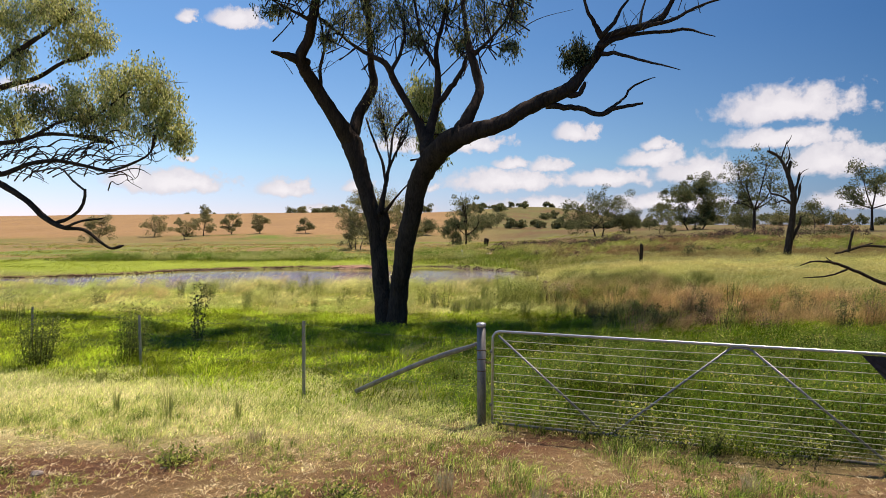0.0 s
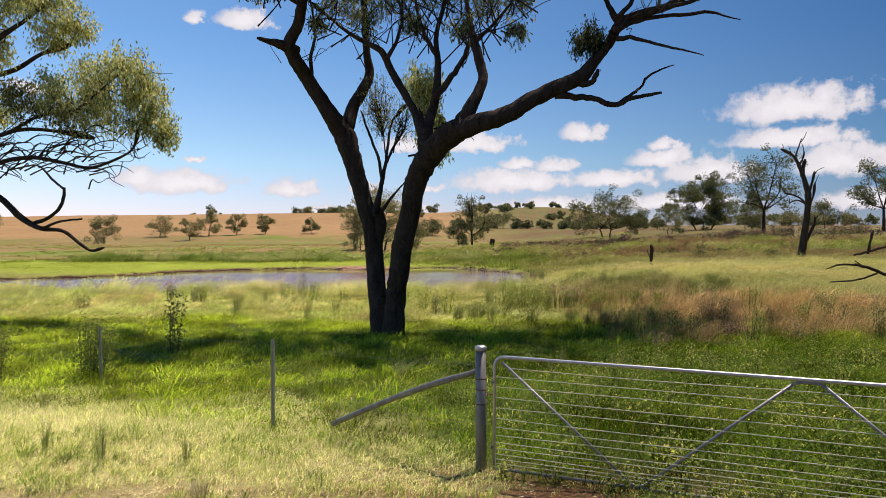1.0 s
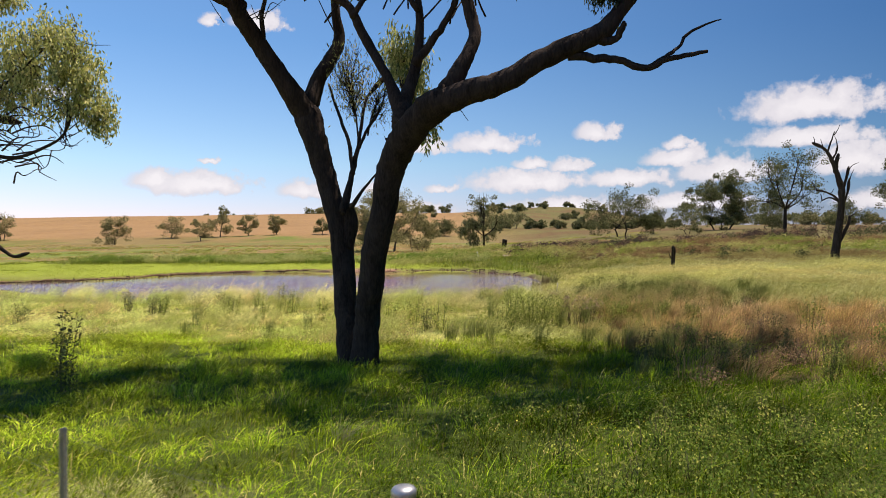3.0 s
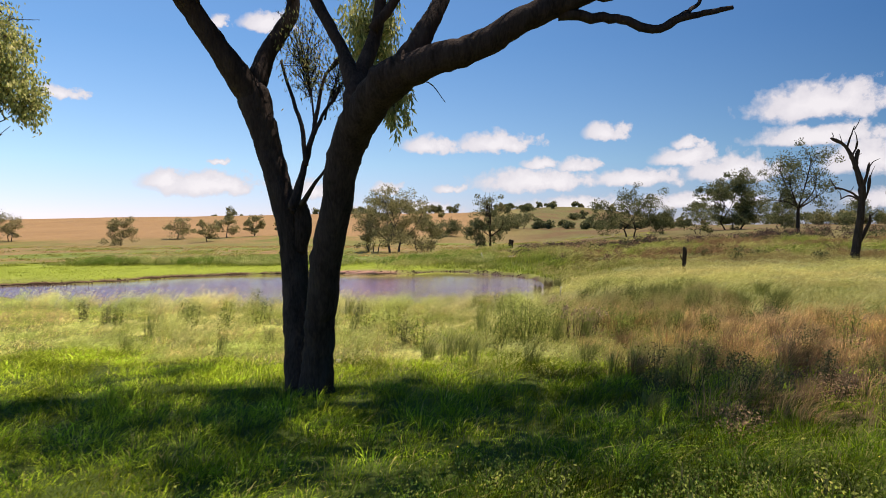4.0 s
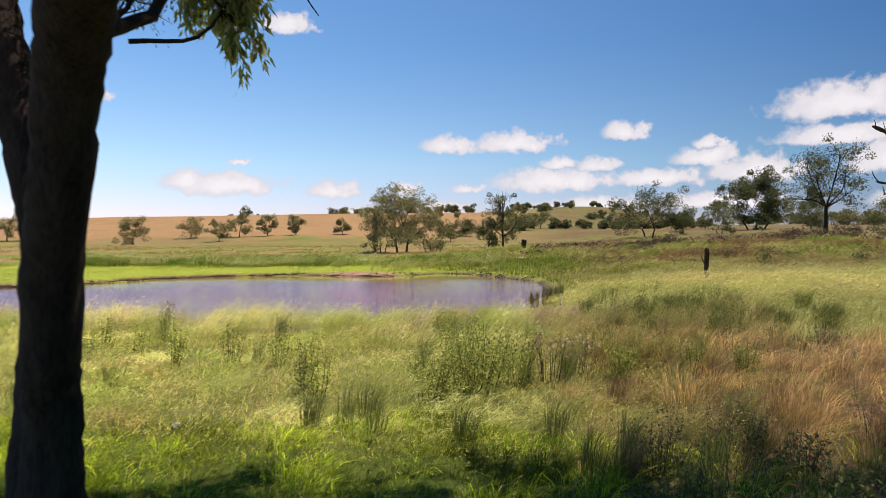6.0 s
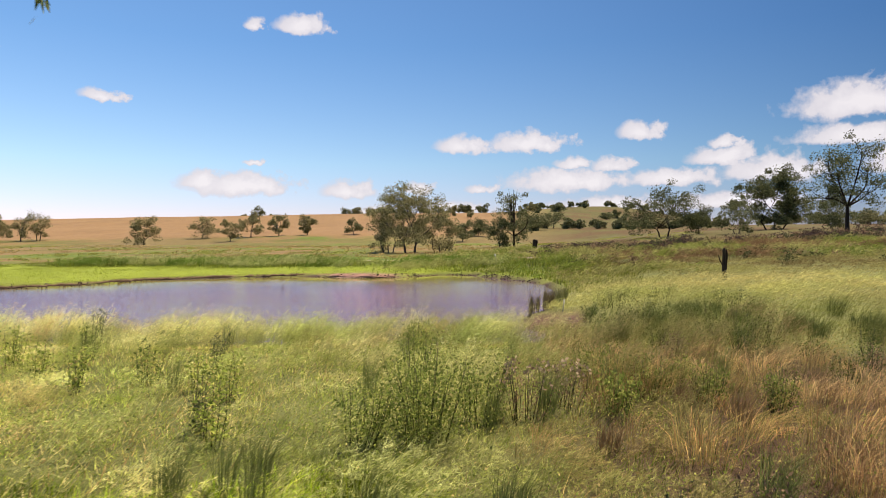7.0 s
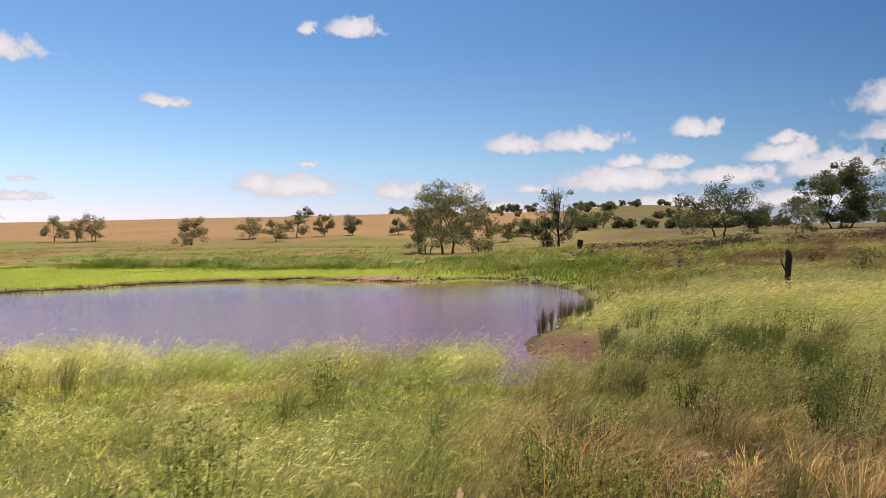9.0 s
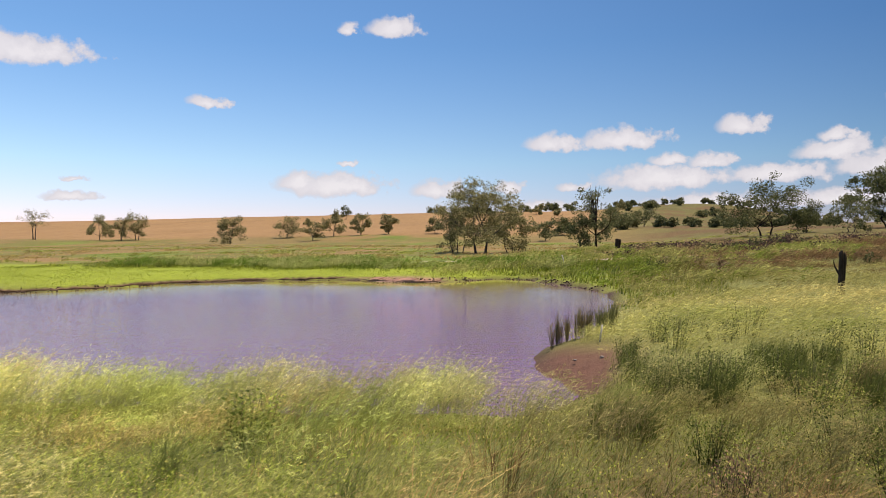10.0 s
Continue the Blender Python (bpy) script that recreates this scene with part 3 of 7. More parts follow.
def build_bank_edge():
    """The trampled, undercut lip of mud along the far shore."""
    rng = np.random.default_rng(141)
    rows = []
    for (ax, ay), (bx, by) in zip(POND[:9], POND[1:10]):
        far = math.hypot(bx - ax, by - ay)
        out = np.array((by - ay, ax - bx)) / far * -1.0
        for t in np.arange(0, far, 0.28) / far:
            p = np.array((ax + (bx - ax) * t, ay + (by - ay) * t))
            for _ in range(5):
                p = p - out * (float(pond_distance(p[0], p[1])) - 0.12) * 0.8
            rows.append((*p, *out))
    rows = np.array(rows)
    p, out = rows[:, :2], rows[:, 2:]
    lip = 0.09 + 0.20 * value_noise(p[:, 0], p[:, 1], 1.1, 142, 3) + rng.normal(0, 0.025, len(p))
    low = smooth(0.62, 0.72, value_noise(p[:, 0], p[:, 1], 3.5, 143))[:, None]      # here and there trampled flat
    lip = lip * (1 - 0.6 * low[:, 0])
    strips = []
    for back, up in ((-0.10, -0.12), (0.02, 0.10), (-0.02, 0.80), (0.10, 1.0), (0.75, 0.55), (1.9, -0.10)):
        at = p + out * (back + rng.normal(0, 0.03, (len(p), 1)))
        z = np.where(up < 0, WATER_LEVEL + up, WATER_LEVEL + lip * up + 0.02) if back < 0.3 else ground_z(at[:, 0], at[:, 1]) + lip * 0.35 * max(up, 0) - (0.1 if up < 0 else 0)
        strips.append(np.column_stack([at, z]))
    n, k = len(p), len(strips)
    verts = np.stack(strips, 1).reshape(-1, 3)
    a = (np.arange(n - 1)[:, None] * k + np.arange(k - 1)[None]).ravel()
    me = mesh_of(verts, np.stack([a, a + 1, a + k + 1, a + k], 1))
    mud, turf = np.array((0.10, 0.062, 0.036)), np.array(VIVID) * 0.8
    shade = np.stack([mud, mud, mud, mud * 1.5, turf, turf])
    rows = np.tile(shade, (n, 1)) * rng.uniform(0.7, 1.3, (n * k, 1))
    spit = np.exp(-((verts[:, 0] + 17.5) / 3.6) ** 2 - ((verts[:, 1] - 82.3) / 2.5) ** 2)      # a bare spit of pink clay
    tint(me, blend(rows, (0.40, 0.22, 0.15), np.clip(spit * 1.5, 0, 1)))
    return tagged(part("bank_edge", me, SOIL), "low undercut bank of dark mud along the far water's edge", "bank", kind="structure")


build_bank_edge()

# ---- gate and fence ----
def pipe(points, radius, sides=8, per=1):
    return tube_arrays(curve_points([(*p, radius) for p in points], per), sides)


def bent(points, radius, corner=0.1, sides=10):
    """A pipe with rounded bends at its inner points."""
    out = [Vector(points[0])]
    for a, b, c in zip(points, points[1:], points[2:]):
        a, b, c = Vector(a), Vector(b), Vector(c)
        p, q = b + (a - b).normalized() * corner, b + (c - b).normalized() * corner
        for k in range(6):
            t = k / 5
            out.append((1 - t) ** 2 * p + 2 * t * (1 - t) * b + t * t * q)
    out.append(Vector(points[-1]))
    return tube_arrays([(*p, radius) for p in out], sides)


def build_gate():
    """Farm gate: bent pipe frame, three diagonal braces in a zigzag, welded wires; local x runs along the gate."""
    gate = thing("farm_gate", (-0.62, 8.16, 0), "closed galvanised pipe farm gate with wire mesh and zigzag braces", "gate")
    gate.rotation_euler.z = math.atan2(-0.2905, 0.9569)
    gate.rotation_euler.y = radians(0.75)
    low, high, length = 0.085, 1.205, 4.2
    top = bent([(0, 0, low + 0.02), (0, 0, high), (length, 0, high), (length, 0, low + 0.02)], 0.0165, 0.11)
    part("frame_pipe", mesh_of(*top, True), GALV, gate, "bright galvanised bent pipe")
    part("bottom_rail", mesh_of(*pipe([(0.0, 0, low), (length, 0, low)], 0.0165), True), OLDSTEEL, gate, "dull weathered bottom pipe")
    for x0, z0, x1, z1 in ((0.07, high - 0.05, 1.33, low + 0.03), (1.45, low + 0.03, 2.66, high - 0.05), (2.90, high - 0.05, 4.12, low + 0.05)):
        part("brace", mesh_of(*pipe([(x0, 0.004, z0), (x1, 0.004, z1)], 0.0135), True), BRACESTEEL, gate)
    part("brace_bend", mesh_of(*bent([(2.66, 0.004, high - 0.05), (2.71, 0.004, high - 0.025), (2.85, 0.004, high - 0.025), (2.90, 0.004, high - 0.05)], 0.0135, 0.04), True), BRACESTEEL, gate)
    part("brace_bend", mesh_of(*bent([(1.33, 0.004, low + 0.03), (1.37, 0.004, low + 0.015), (1.41, 0.004, low + 0.015), (1.45, 0.004, low + 0.03)], 0.0135, 0.02), True), BRACESTEEL, gate)
    heights = [1.10, 1.005, 0.905, 0.80, 0.695, 0.59, 0.50, 0.42, 0.35, 0.29, 0.235, 0.185, 0.14]
    for n, z in enumerate(heights):
        sag = 0.004 * ((n * 7) % 5 - 2)
        start = 0.17 if n == 0 else 0.015
        row = [(start, -0.012, z), (1.4, -0.012 + sag, z + sag), (2.8, -0.012 - sag, z - sag * 0.5), (length - 0.015, -0.012, z)]
        part("mesh_wire", mesh_of(*pipe(row, 0.0036, 5, 3), True), WIRE, gate)
    for n in range(1, 14):
        x = n * 0.3
        part("upright_wire", mesh_of(*pipe([(x, -0.018, low), (x, -0.018, 1.10)], 0.0007, 4), True), BRACESTEEL, gate)
    bm = bmesh.new()
    plate = [bm.verts.new((x, -0.03, z)) for x, z in ((3.90, 1.185), (4.19, 1.185), (4.19, 0.93), (4.13, 0.93))]
    face = bm.faces.new(plate)
    bmesh.ops.solidify(bm, geom=[face], thickness=0.003)
    sign = part("sign_plate", bm, SIGNPAINT, gate, "dark sheet sign plate with unreadable lettering")
    for n in range(2):
        bm = bmesh.new()
        bmesh.ops.create_cube(bm, size=1, matrix=Matrix.Translation((4.07, -0.0345, 1.10 - 0.07 * n)) @ Matrix.Rotation(radians(35), 4, "Y") @ Matrix.Diagonal((0.16 - 0.04 * n, 0.002, 0.022, 1)))
        part("lettering_bar", bm, BARPAINT, sign)
    for z in (0.3, 0.95):
        part("latch_ring", mesh_of(*pipe([(0.0, 0.0, z), (-0.03, 0.0, z)], 0.02, 8), True), OLDSTEEL, gate)
    return gate


build_gate()


def build_gate_post():
    x, y = -0.75, 8.34
    z = float(ground_z(x, y))
    post = thing("gate_post", (x, y, z - 0.3), "round weathered steel gate post with a domed cap and sloping stay", "fence post")
    part("post_pipe", mesh_of(*tube_arrays([(0, 0, 0, 0.056), (0, 0, 0.8, 0.056), (0, 0, 1.545, 0.055)], 16), True), OLDSTEEL, post)
    cap = [(0, 0, 1.535, 0.0605), (0, 0, 1.568, 0.0605), (0, 0, 1.580, 0.052), (0, 0, 1.588, 0.030), (0, 0, 1.590, 0.006)]
    part("post_cap", mesh_of(*tube_arrays(cap, 16), True), GALV, post, "bright galvanised cap")
    for h in (1.24, 1.13, 0.98):
        part("wire_tie", mesh_of(*tube_arrays([(0, 0, h, 0.0595), (0, 0, h + 0.012, 0.0595)], 14), True), RUST, post)
    stay = [(-0.03, 0.02, 1.33, 0.022), (-0.14, 0.07, 1.275, 0.027), (-0.30, 0.15, 1.215, 0.033), (-0.8, 0.41, 1.0, 0.033), (-1.4, 0.72, 0.70, 0.033), (-1.78, 0.92, 0.50, 0.033)]
    part("stay", mesh_of(*tube(stay, 10, per=3), True), OLDSTEEL, post, "sloping pipe stay with a flattened end")
    chain = thing("latch_chain", (x + 0.055, y - 0.02, z + 0.80), "short rusty chain that holds the gate to its post", "chain")
    for n in range(6):
        ring = [(0.010 * math.cos(a), 0.0, 0.016 * math.sin(a)) for a in np.linspace(0, 2 * math.pi, 9)]
        m = Matrix.Translation((0.014 * n, -0.006 * n, -0.010 * math.sin(n * 0.6))) @ Matrix.Rotation(radians(90 * (n % 2)), 4, "X") @ Matrix.Rotation(radians(80), 4, "Y")
        part("link", mesh_of(*tube_arrays([(*(m @ Vector(p)), 0.0035) for p in ring], 5), True), RUST, chain)


build_gate_post()


def build_pickets():
    """Steel star pickets of the fence, and its wires."""
    bm = bmesh.new()
    for k in range(3):
        a = radians(90 + 120 * k)
        m = Matrix.Rotation(a, 4, "Z") @ Matrix.Translation((0.013, 0, 0.55)) @ Matrix.Diagonal((0.030, 0.0055, 1.62, 1))
        bmesh.ops.create_cube(bm, size=1, matrix=m)
    bmesh.ops.create_cube(bm, size=1, matrix=Matrix.Translation((0, 0, 0.55)) @ Matrix.Diagonal((0.008, 0.008, 1.60, 1)))
    first = None
    for x, y, top, lean in ((-3.40, 9.66, 1.14, 0.4), (-7.62, 12.88, 0.86, -0.8), (-11.5, 15.1, 0.80, 1.5)):
        m = pose(x, y, top - 1.36, 0, lean, 30)
        if first is None:
            first = thing("star_picket", (x, y, top - 1.36), "grey galvanised steel star picket standing in grass", "fence post", "fence pickets")
            first.rotation_euler = m.to_euler()
            part("picket_steel", bm, PICKET, first)
        else:
            copy_thing(first, m)
    ends = [(-0.79, 8.36), (-3.40, 9.66), (-7.62, 12.88), (-11.5, 15.1), (-16.5, 18.2)]
    tops = [1.08, 1.10, 0.80, 0.74, 0.8]
    wires = thing("fence_wires", (0, 0, 0), "thin plain and barbed fence wires strung between pickets", "fence wire")
    for drop in (0.0, 0.3, 0.6):
        row = []
        for (ax, ay), (bx, by), za, zb in zip(ends, ends[1:], tops, tops[1:]):
            for k in range(6):
                t = k / 6
                row.append((ax + (bx - ax) * t, ay + (by - ay) * t, za + (zb - za) * t - drop - 0.05 * math.sin(math.pi * t)))
        part("wire", mesh_of(*pipe(row, 0.0014, 4), True), OLDSTEEL, wires)


build_pickets()

# ---- trees ----
def limb(tree, name, rows, rng):
    """One limb of a thing through rows of x, y, z, radius in the world."""
    rows = [(x - tree.location.x, y - tree.location.y, z - tree.location.z, r) for x, y, z, r in rows]
    thick = rows[0][3]
    if name == "trunk":
        x, y, z, r = rows[0]
        rows = [(x, y, z - 0.25, r * 1.25), (x, y, z + 0.12, r * 1.08)] + rows[1:]
    if thick > 0.1:
        rows = [(x, y, z, r * 0.88) for x, y, z, r in rows]
        a, b, c, d = (np.array(rows[k]) for k in (0, 1, -2, -1))
        if name != "trunk":  # rooted well inside its parent
            back = (a[:3] - b[:3]) / np.linalg.norm(a[:3] - b[:3])
            rows.insert(0, (*(a[:3] + back * a[3] * 1.3), a[3] * 0.8))
        on = (d[:3] - c[:3]) / np.linalg.norm(d[:3] - c[:3])
        rows += [(*(d[:3] + on * d[3] * 0.5), d[3] * 0.8), (*(d[:3] + on * d[3] * 0.85), d[3] * 0.3)]
    v, t = tube(rows, 16 if thick > 0.12 else 7, 0.03, rng, 6 if thick > 0.12 else 4, 0.03 if thick > 0.12 else 0.16)
    dead = "dead" in name
    return part(name, mesh_of(v, t, True), DEADWOOD if dead and thick < 0.05 else BARK, tree)


def twigs_and_leaves(tree, centre, rx, rz, start, rng, leaf=0.085, count=900, mat=None, bark=None, twigs=16, name="leaf_clump", ry=None, droop=0.72, wide=0.28):
    """A clump of foliage: a branchlet from start, twigs that fan out through the clump, leaves hung along them."""
    here = np.array(tree.location)
    c, s = np.array(centre) - here, np.array(start) - here
    ry = ry or rx
    pieces, spots = [], []
    stem = [s, s + (c - s) * 0.5 + rng.normal(0, 0.08, 3) * rx, c]
    pieces.append(tube([(*p, r) for p, r in zip(stem, (0.022, 0.016, 0.009))], 4, per=3))
    for k in range(twigs):
        way = rng.normal(0, 1, 3)
        way /= np.linalg.norm(way)
        end = c + way * (rx, ry, rz) * rng.uniform(0.6, 1.05)
        t = rng.uniform(0.35, 1.0)
        root = s + (c - s) * t
        bow = root + (end - root) * 0.55 + np.array((0, 0, 0.12 * rz)) + rng.normal(0, 0.06, 3) * rx
        near, past = root + (bow - root) * 0.5 + rng.normal(0, 0.10, 3) * rx, bow + (end - bow) * 0.5 + rng.normal(0, 0.11, 3) * rx
        path = curve_points([(*root, 0.010), (*near, 0.008), (*bow, 0.007), (*past, 0.005), (*end, 0.003)], 1)
        pieces.append(tube_arrays(path, 3))
        n = max(6, int(count / twigs))
        f = rng.uniform(0.30, 1.0, n) * (len(path) - 1)
        i = np.minimum(f.astype(int), len(path) - 2)
        at = path[i, :3] + (path[i + 1, :3] - path[i, :3]) * (f - i)[:, None]
        spots.append(at + rng.normal(0, 1, (n, 3)) * np.array((rx, ry, rz)) * 0.14)
    wood = tagged(part("branchlet", mesh_of(*join(pieces), True), bark or BARK, tree), kind="stuff")
    tagged(part(name, mesh_of(*leaf_arrays(np.vstack(spots), leaf, rng, droop, wide)), mat or GUM, wood), kind="stuff")


def build_big_gum():
    rng = np.random.default_rng(11)
    tree = thing("gum_tree", (-3.55, 19.25, -0.25), "large dark-trunked eucalyptus tree forked from the base with bare dead limbs", "tree")
    limb(tree, "trunk", [(-3.80, 19.76, -0.32, 0.312), (-3.91, 19.95, 0.60, 0.290), (-4.02, 20.20, 1.40, 0.290), (-4.11, 20.37, 2.20, 0.295), (-4.18, 20.40, 2.80, 0.298), (-4.36, 20.42, 3.40, 0.280), (-4.60, 20.48, 4.20, 0.280), (-4.78, 20.48, 4.85, 0.315), (-4.99, 20.50, 5.47, 0.325)], rng)
    limb(tree, "trunk", [(-3.42, 19.50, -0.29, 0.345), (-3.37, 19.48, 0.50, 0.310), (-3.33, 19.42, 1.00, 0.302), (-3.25, 19.30, 1.40, 0.300), (-3.12, 19.18, 2.20, 0.308), (-2.91, 19.02, 3.00, 0.303), (-2.74, 18.90, 3.80, 0.322), (-2.50, 18.68, 4.29, 0.345), (-2.05, 18.25, 4.77, 0.345), (-1.50, 17.93, 5.11, 0.305)], rng)
    limb(tree, "burl", [(-3.98, 20.30, 2.35, 0.16), (-3.90, 20.28, 2.85, 0.19), (-3.92, 20.25, 3.20, 0.13)], rng)
    limb(tree, "limb", [(-5.00, 20.40, 5.42, 0.293), (-5.36, 20.08, 6.05, 0.250), (-5.79, 19.78, 6.80, 0.220), (-6.03, 19.42, 7.25, 0.214), (-6.13, 19.18, 7.58, 0.187), (-5.90, 19.20, 8.14, 0.169), (-5.70, 19.00, 8.80, 0.151), (-5.47, 18.90, 9.79, 0.119), (-5.07, 18.90, 11.21, 0.079)], rng)
    limb(tree, "broken_stub", [(-6.10, 19.22, 7.53, 0.163), (-6.41, 19.02, 7.61, 0.129), (-6.64, 18.90, 7.65, 0.079), (-6.82, 18.70, 7.67, 0.039)], rng)
    limb(tree, "limb", [(-4.91, 20.55, 5.56, 0.224), (-4.78, 20.80, 6.21, 0.200), (-4.53, 21.00, 6.75, 0.185), (-4.36, 21.20, 7.26, 0.160), (-4.43, 21.20, 7.83, 0.124), (-4.52, 21.40, 8.74, 0.108), (-4.63, 21.50, 10.04, 0.090), (-4.81, 21.70, 11.57, 0.064), (-5.21, 21.90, 13.14, 0.037)], rng)
    limb(tree, "limb", [(-1.68, 17.95, 5.02, 0.290), (-0.96, 17.85, 5.22, 0.260), (-0.33, 17.90, 5.42, 0.236), (0.30, 18.05, 5.81, 0.227), (0.95, 18.20, 6.12, 0.214), (1.49, 18.35, 6.40, 0.200), (1.84, 18.50, 6.84, 0.155), (2.19, 18.60, 7.28, 0.140), (2.43, 18.60, 7.70, 0.140), (2.91, 18.60, 7.93, 0.125), (3.48, 18.60, 8.07, 0.109), (3.93, 18.60, 8.27, 0.101), (4.17, 18.60, 8.62, 0.070), (4.38, 18.60, 9.19, 0.047)], rng)
    limb(tree, "broken_stub", [(1.30, 18.30, 6.23, 0.107), (1.72, 18.30, 6.22, 0.077), (1.84, 18.25, 6.48, 0.054)], rng)
    limb(tree, "dead_branch", [(0.81, 18.20, 5.89, 0.092), (1.49, 18.35, 5.87, 0.077), (1.88, 18.40, 5.81, 0.069), (2.21, 18.40, 5.67, 0.069), (2.69, 18.40, 5.83, 0.054), (3.08, 18.40, 5.90, 0.046), (3.40, 18.40, 5.95, 0.031)], rng)
    limb(tree, "dead_branch", [(2.30, 18.40, 5.68, 0.054), (2.81, 18.90, 6.06, 0.040), (3.13, 19.30, 6.34, 0.032), (3.27, 19.50, 6.57, 0.033), (3.60, 19.60, 6.78, 0.025), (4.03, 19.70, 6.94, 0.012)], rng)
    limb(tree, "dead_branch", [(2.32, 18.30, 7.26, 0.069), (2.58, 18.10, 7.23, 0.053), (3.04, 17.90, 7.04, 0.038), (3.53, 17.80, 6.86, 0.030), (3.79, 17.70, 6.77, 0.022), (4.17, 17.60, 6.62, 0.011)], rng)
    limb(tree, "dead_branch", [(2.23, 18.30, 7.47, 0.084), (2.88, 18.60, 7.78, 0.062), (3.67, 18.80, 7.94, 0.047), (4.18, 18.90, 7.99, 0.048), (4.72, 19.00, 8.07, 0.040), (5.11, 19.10, 7.99, 0.024), (5.51, 19.10, 7.88, 0.012)], rng)
    limb(tree, "dead_branch", [(2.31, 18.20, 7.68, 0.099), (2.10, 18.20, 8.04, 0.061), (1.92, 18.20, 8.38, 0.046), (1.81, 18.20, 8.83, 0.031), (1.75, 18.20, 9.43, 0.015)], rng)
    limb(tree, "dead_branch", [(2.31, 18.20, 7.74, 0.069), (2.64, 18.40, 8.12, 0.054), (2.86, 18.50, 8.53, 0.039), (3.21, 18.60, 8.96, 0.023), (3.48, 18.60, 9.53, 0.016)], rng)
    limb(tree, "dead_branch", [(3.50, 18.00, 7.90, 0.060), (4.05, 17.70, 7.95, 0.045), (4.39, 17.50, 8.10, 0.037), (4.80, 17.30, 8.21, 0.029), (5.37, 17.20, 8.33, 0.014)], rng)
    limb(tree, "dead_branch", [(3.23, 18.00, 7.86, 0.045), (3.25, 17.80, 8.20, 0.030), (3.43, 17.70, 8.74, 0.015)], rng)
    limb(tree, "limb", [(-1.56, 17.95, 5.08, 0.214), (-1.23, 18.05, 5.66, 0.184), (-1.05, 18.20, 6.05, 0.153), (-0.95, 18.40, 6.45, 0.139), (-1.03, 18.50, 6.82, 0.140), (-1.18, 18.60, 7.40, 0.125), (-1.31, 18.80, 8.05, 0.079), (-1.44, 19.00, 9.06, 0.064), (-1.64, 19.20, 10.41, 0.048), (-1.74, 19.40, 11.79, 0.033)], rng)
    limb(tree, "branch", [(-1.20, 18.70, 7.40, 0.086), (-0.93, 18.40, 7.52, 0.054), (-0.56, 18.10, 7.79, 0.038), (-0.20, 17.90, 8.19, 0.030), (0.00, 17.80, 8.74, 0.022)], rng)
    limb(tree, "limb", [(-2.49, 18.70, 5.08, 0.172), (-2.74, 19.00, 5.70, 0.119), (-3.05, 19.20, 6.26, 0.113), (-3.40, 19.40, 6.86, 0.114), (-3.73, 19.50, 7.48, 0.098), (-4.16, 19.50, 7.72, 0.074), (-4.60, 19.50, 7.99, 0.057), (-5.10, 19.50, 8.40, 0.041), (-5.61, 19.40, 8.81, 0.024)], rng)
    limb(tree, "limb", [(-2.45, 18.60, 4.88, 0.203), (-2.38, 18.95, 5.43, 0.159), (-2.22, 19.30, 6.16, 0.129), (-2.19, 19.60, 7.17, 0.099), (-2.25, 19.80, 7.88, 0.075), (-2.06, 20.00, 8.77, 0.067), (-1.94, 20.20, 9.50, 0.051), (-1.80, 20.40, 11.09, 0.034)], rng)
    limb(tree, "branch", [(-2.22, 19.00, 6.04, 0.096), (-1.77, 19.00, 6.63, 0.080), (-1.48, 18.90, 7.02, 0.063), (-1.29, 18.90, 7.45, 0.048)], rng)
    limb(tree, "branch", [(-2.21, 19.50, 7.31, 0.065), (-2.59, 19.60, 8.00, 0.049), (-2.81, 19.80, 8.89, 0.041), (-2.96, 20.00, 10.13, 0.034)], rng)
    limb(tree, "branch", [(-3.49, 18.90, 7.03, 0.071), (-3.27, 19.20, 7.58, 0.048), (-3.14, 19.50, 8.31, 0.041), (-3.43, 19.70, 9.37, 0.033)], rng)
    limb(tree, "sucker", [(-3.99, 20.00, 3.17, 0.101), (-3.90, 20.30, 3.79, 0.077), (-3.80, 20.60, 4.51, 0.060), (-3.77, 20.90, 5.15, 0.044), (-3.67, 21.20, 5.91, 0.036), (-3.23, 21.50, 6.47, 0.027)], rng)
    limb(tree, "sucker", [(-3.83, 20.30, 3.96, 0.051), (-4.01, 20.60, 4.77, 0.043), (-4.34, 20.90, 5.51, 0.035), (-4.59, 21.10, 6.17, 0.027)], rng)
    limb(tree, "sucker", [(-3.76, 20.60, 4.59, 0.043), (-3.58, 20.80, 5.09, 0.035), (-3.32, 21.00, 5.57, 0.026), (-3.24, 21.20, 6.09, 0.018)], rng)
    limb(tree, "dead_branch", [(-3.80, 19.90, 3.19, 0.058), (-3.46, 19.70, 3.58, 0.033), (-3.04, 19.50, 3.99, 0.016)], rng)
    limb(tree, "branch", [(-2.51, 18.90, 4.32, 0.079), (-2.47, 19.80, 4.82, 0.066), (-2.68, 20.60, 5.62, 0.052), (-2.86, 21.20, 6.33, 0.036)], rng)
    limb(tree, "branch", [(-5.67, 19.70, 6.91, 0.058), (-5.67, 19.60, 7.42, 0.049), (-5.54, 19.60, 7.91, 0.041), (-5.60, 19.60, 8.58, 0.033), (-5.76, 19.60, 9.24, 0.025)], rng)
    limb(tree, "branch", [(-5.49, 18.30, 8.33, 0.069), (-6.03, 18.20, 8.62, 0.038), (-6.47, 18.10, 8.83, 0.030), (-6.90, 18.00, 9.11, 0.023)], rng)
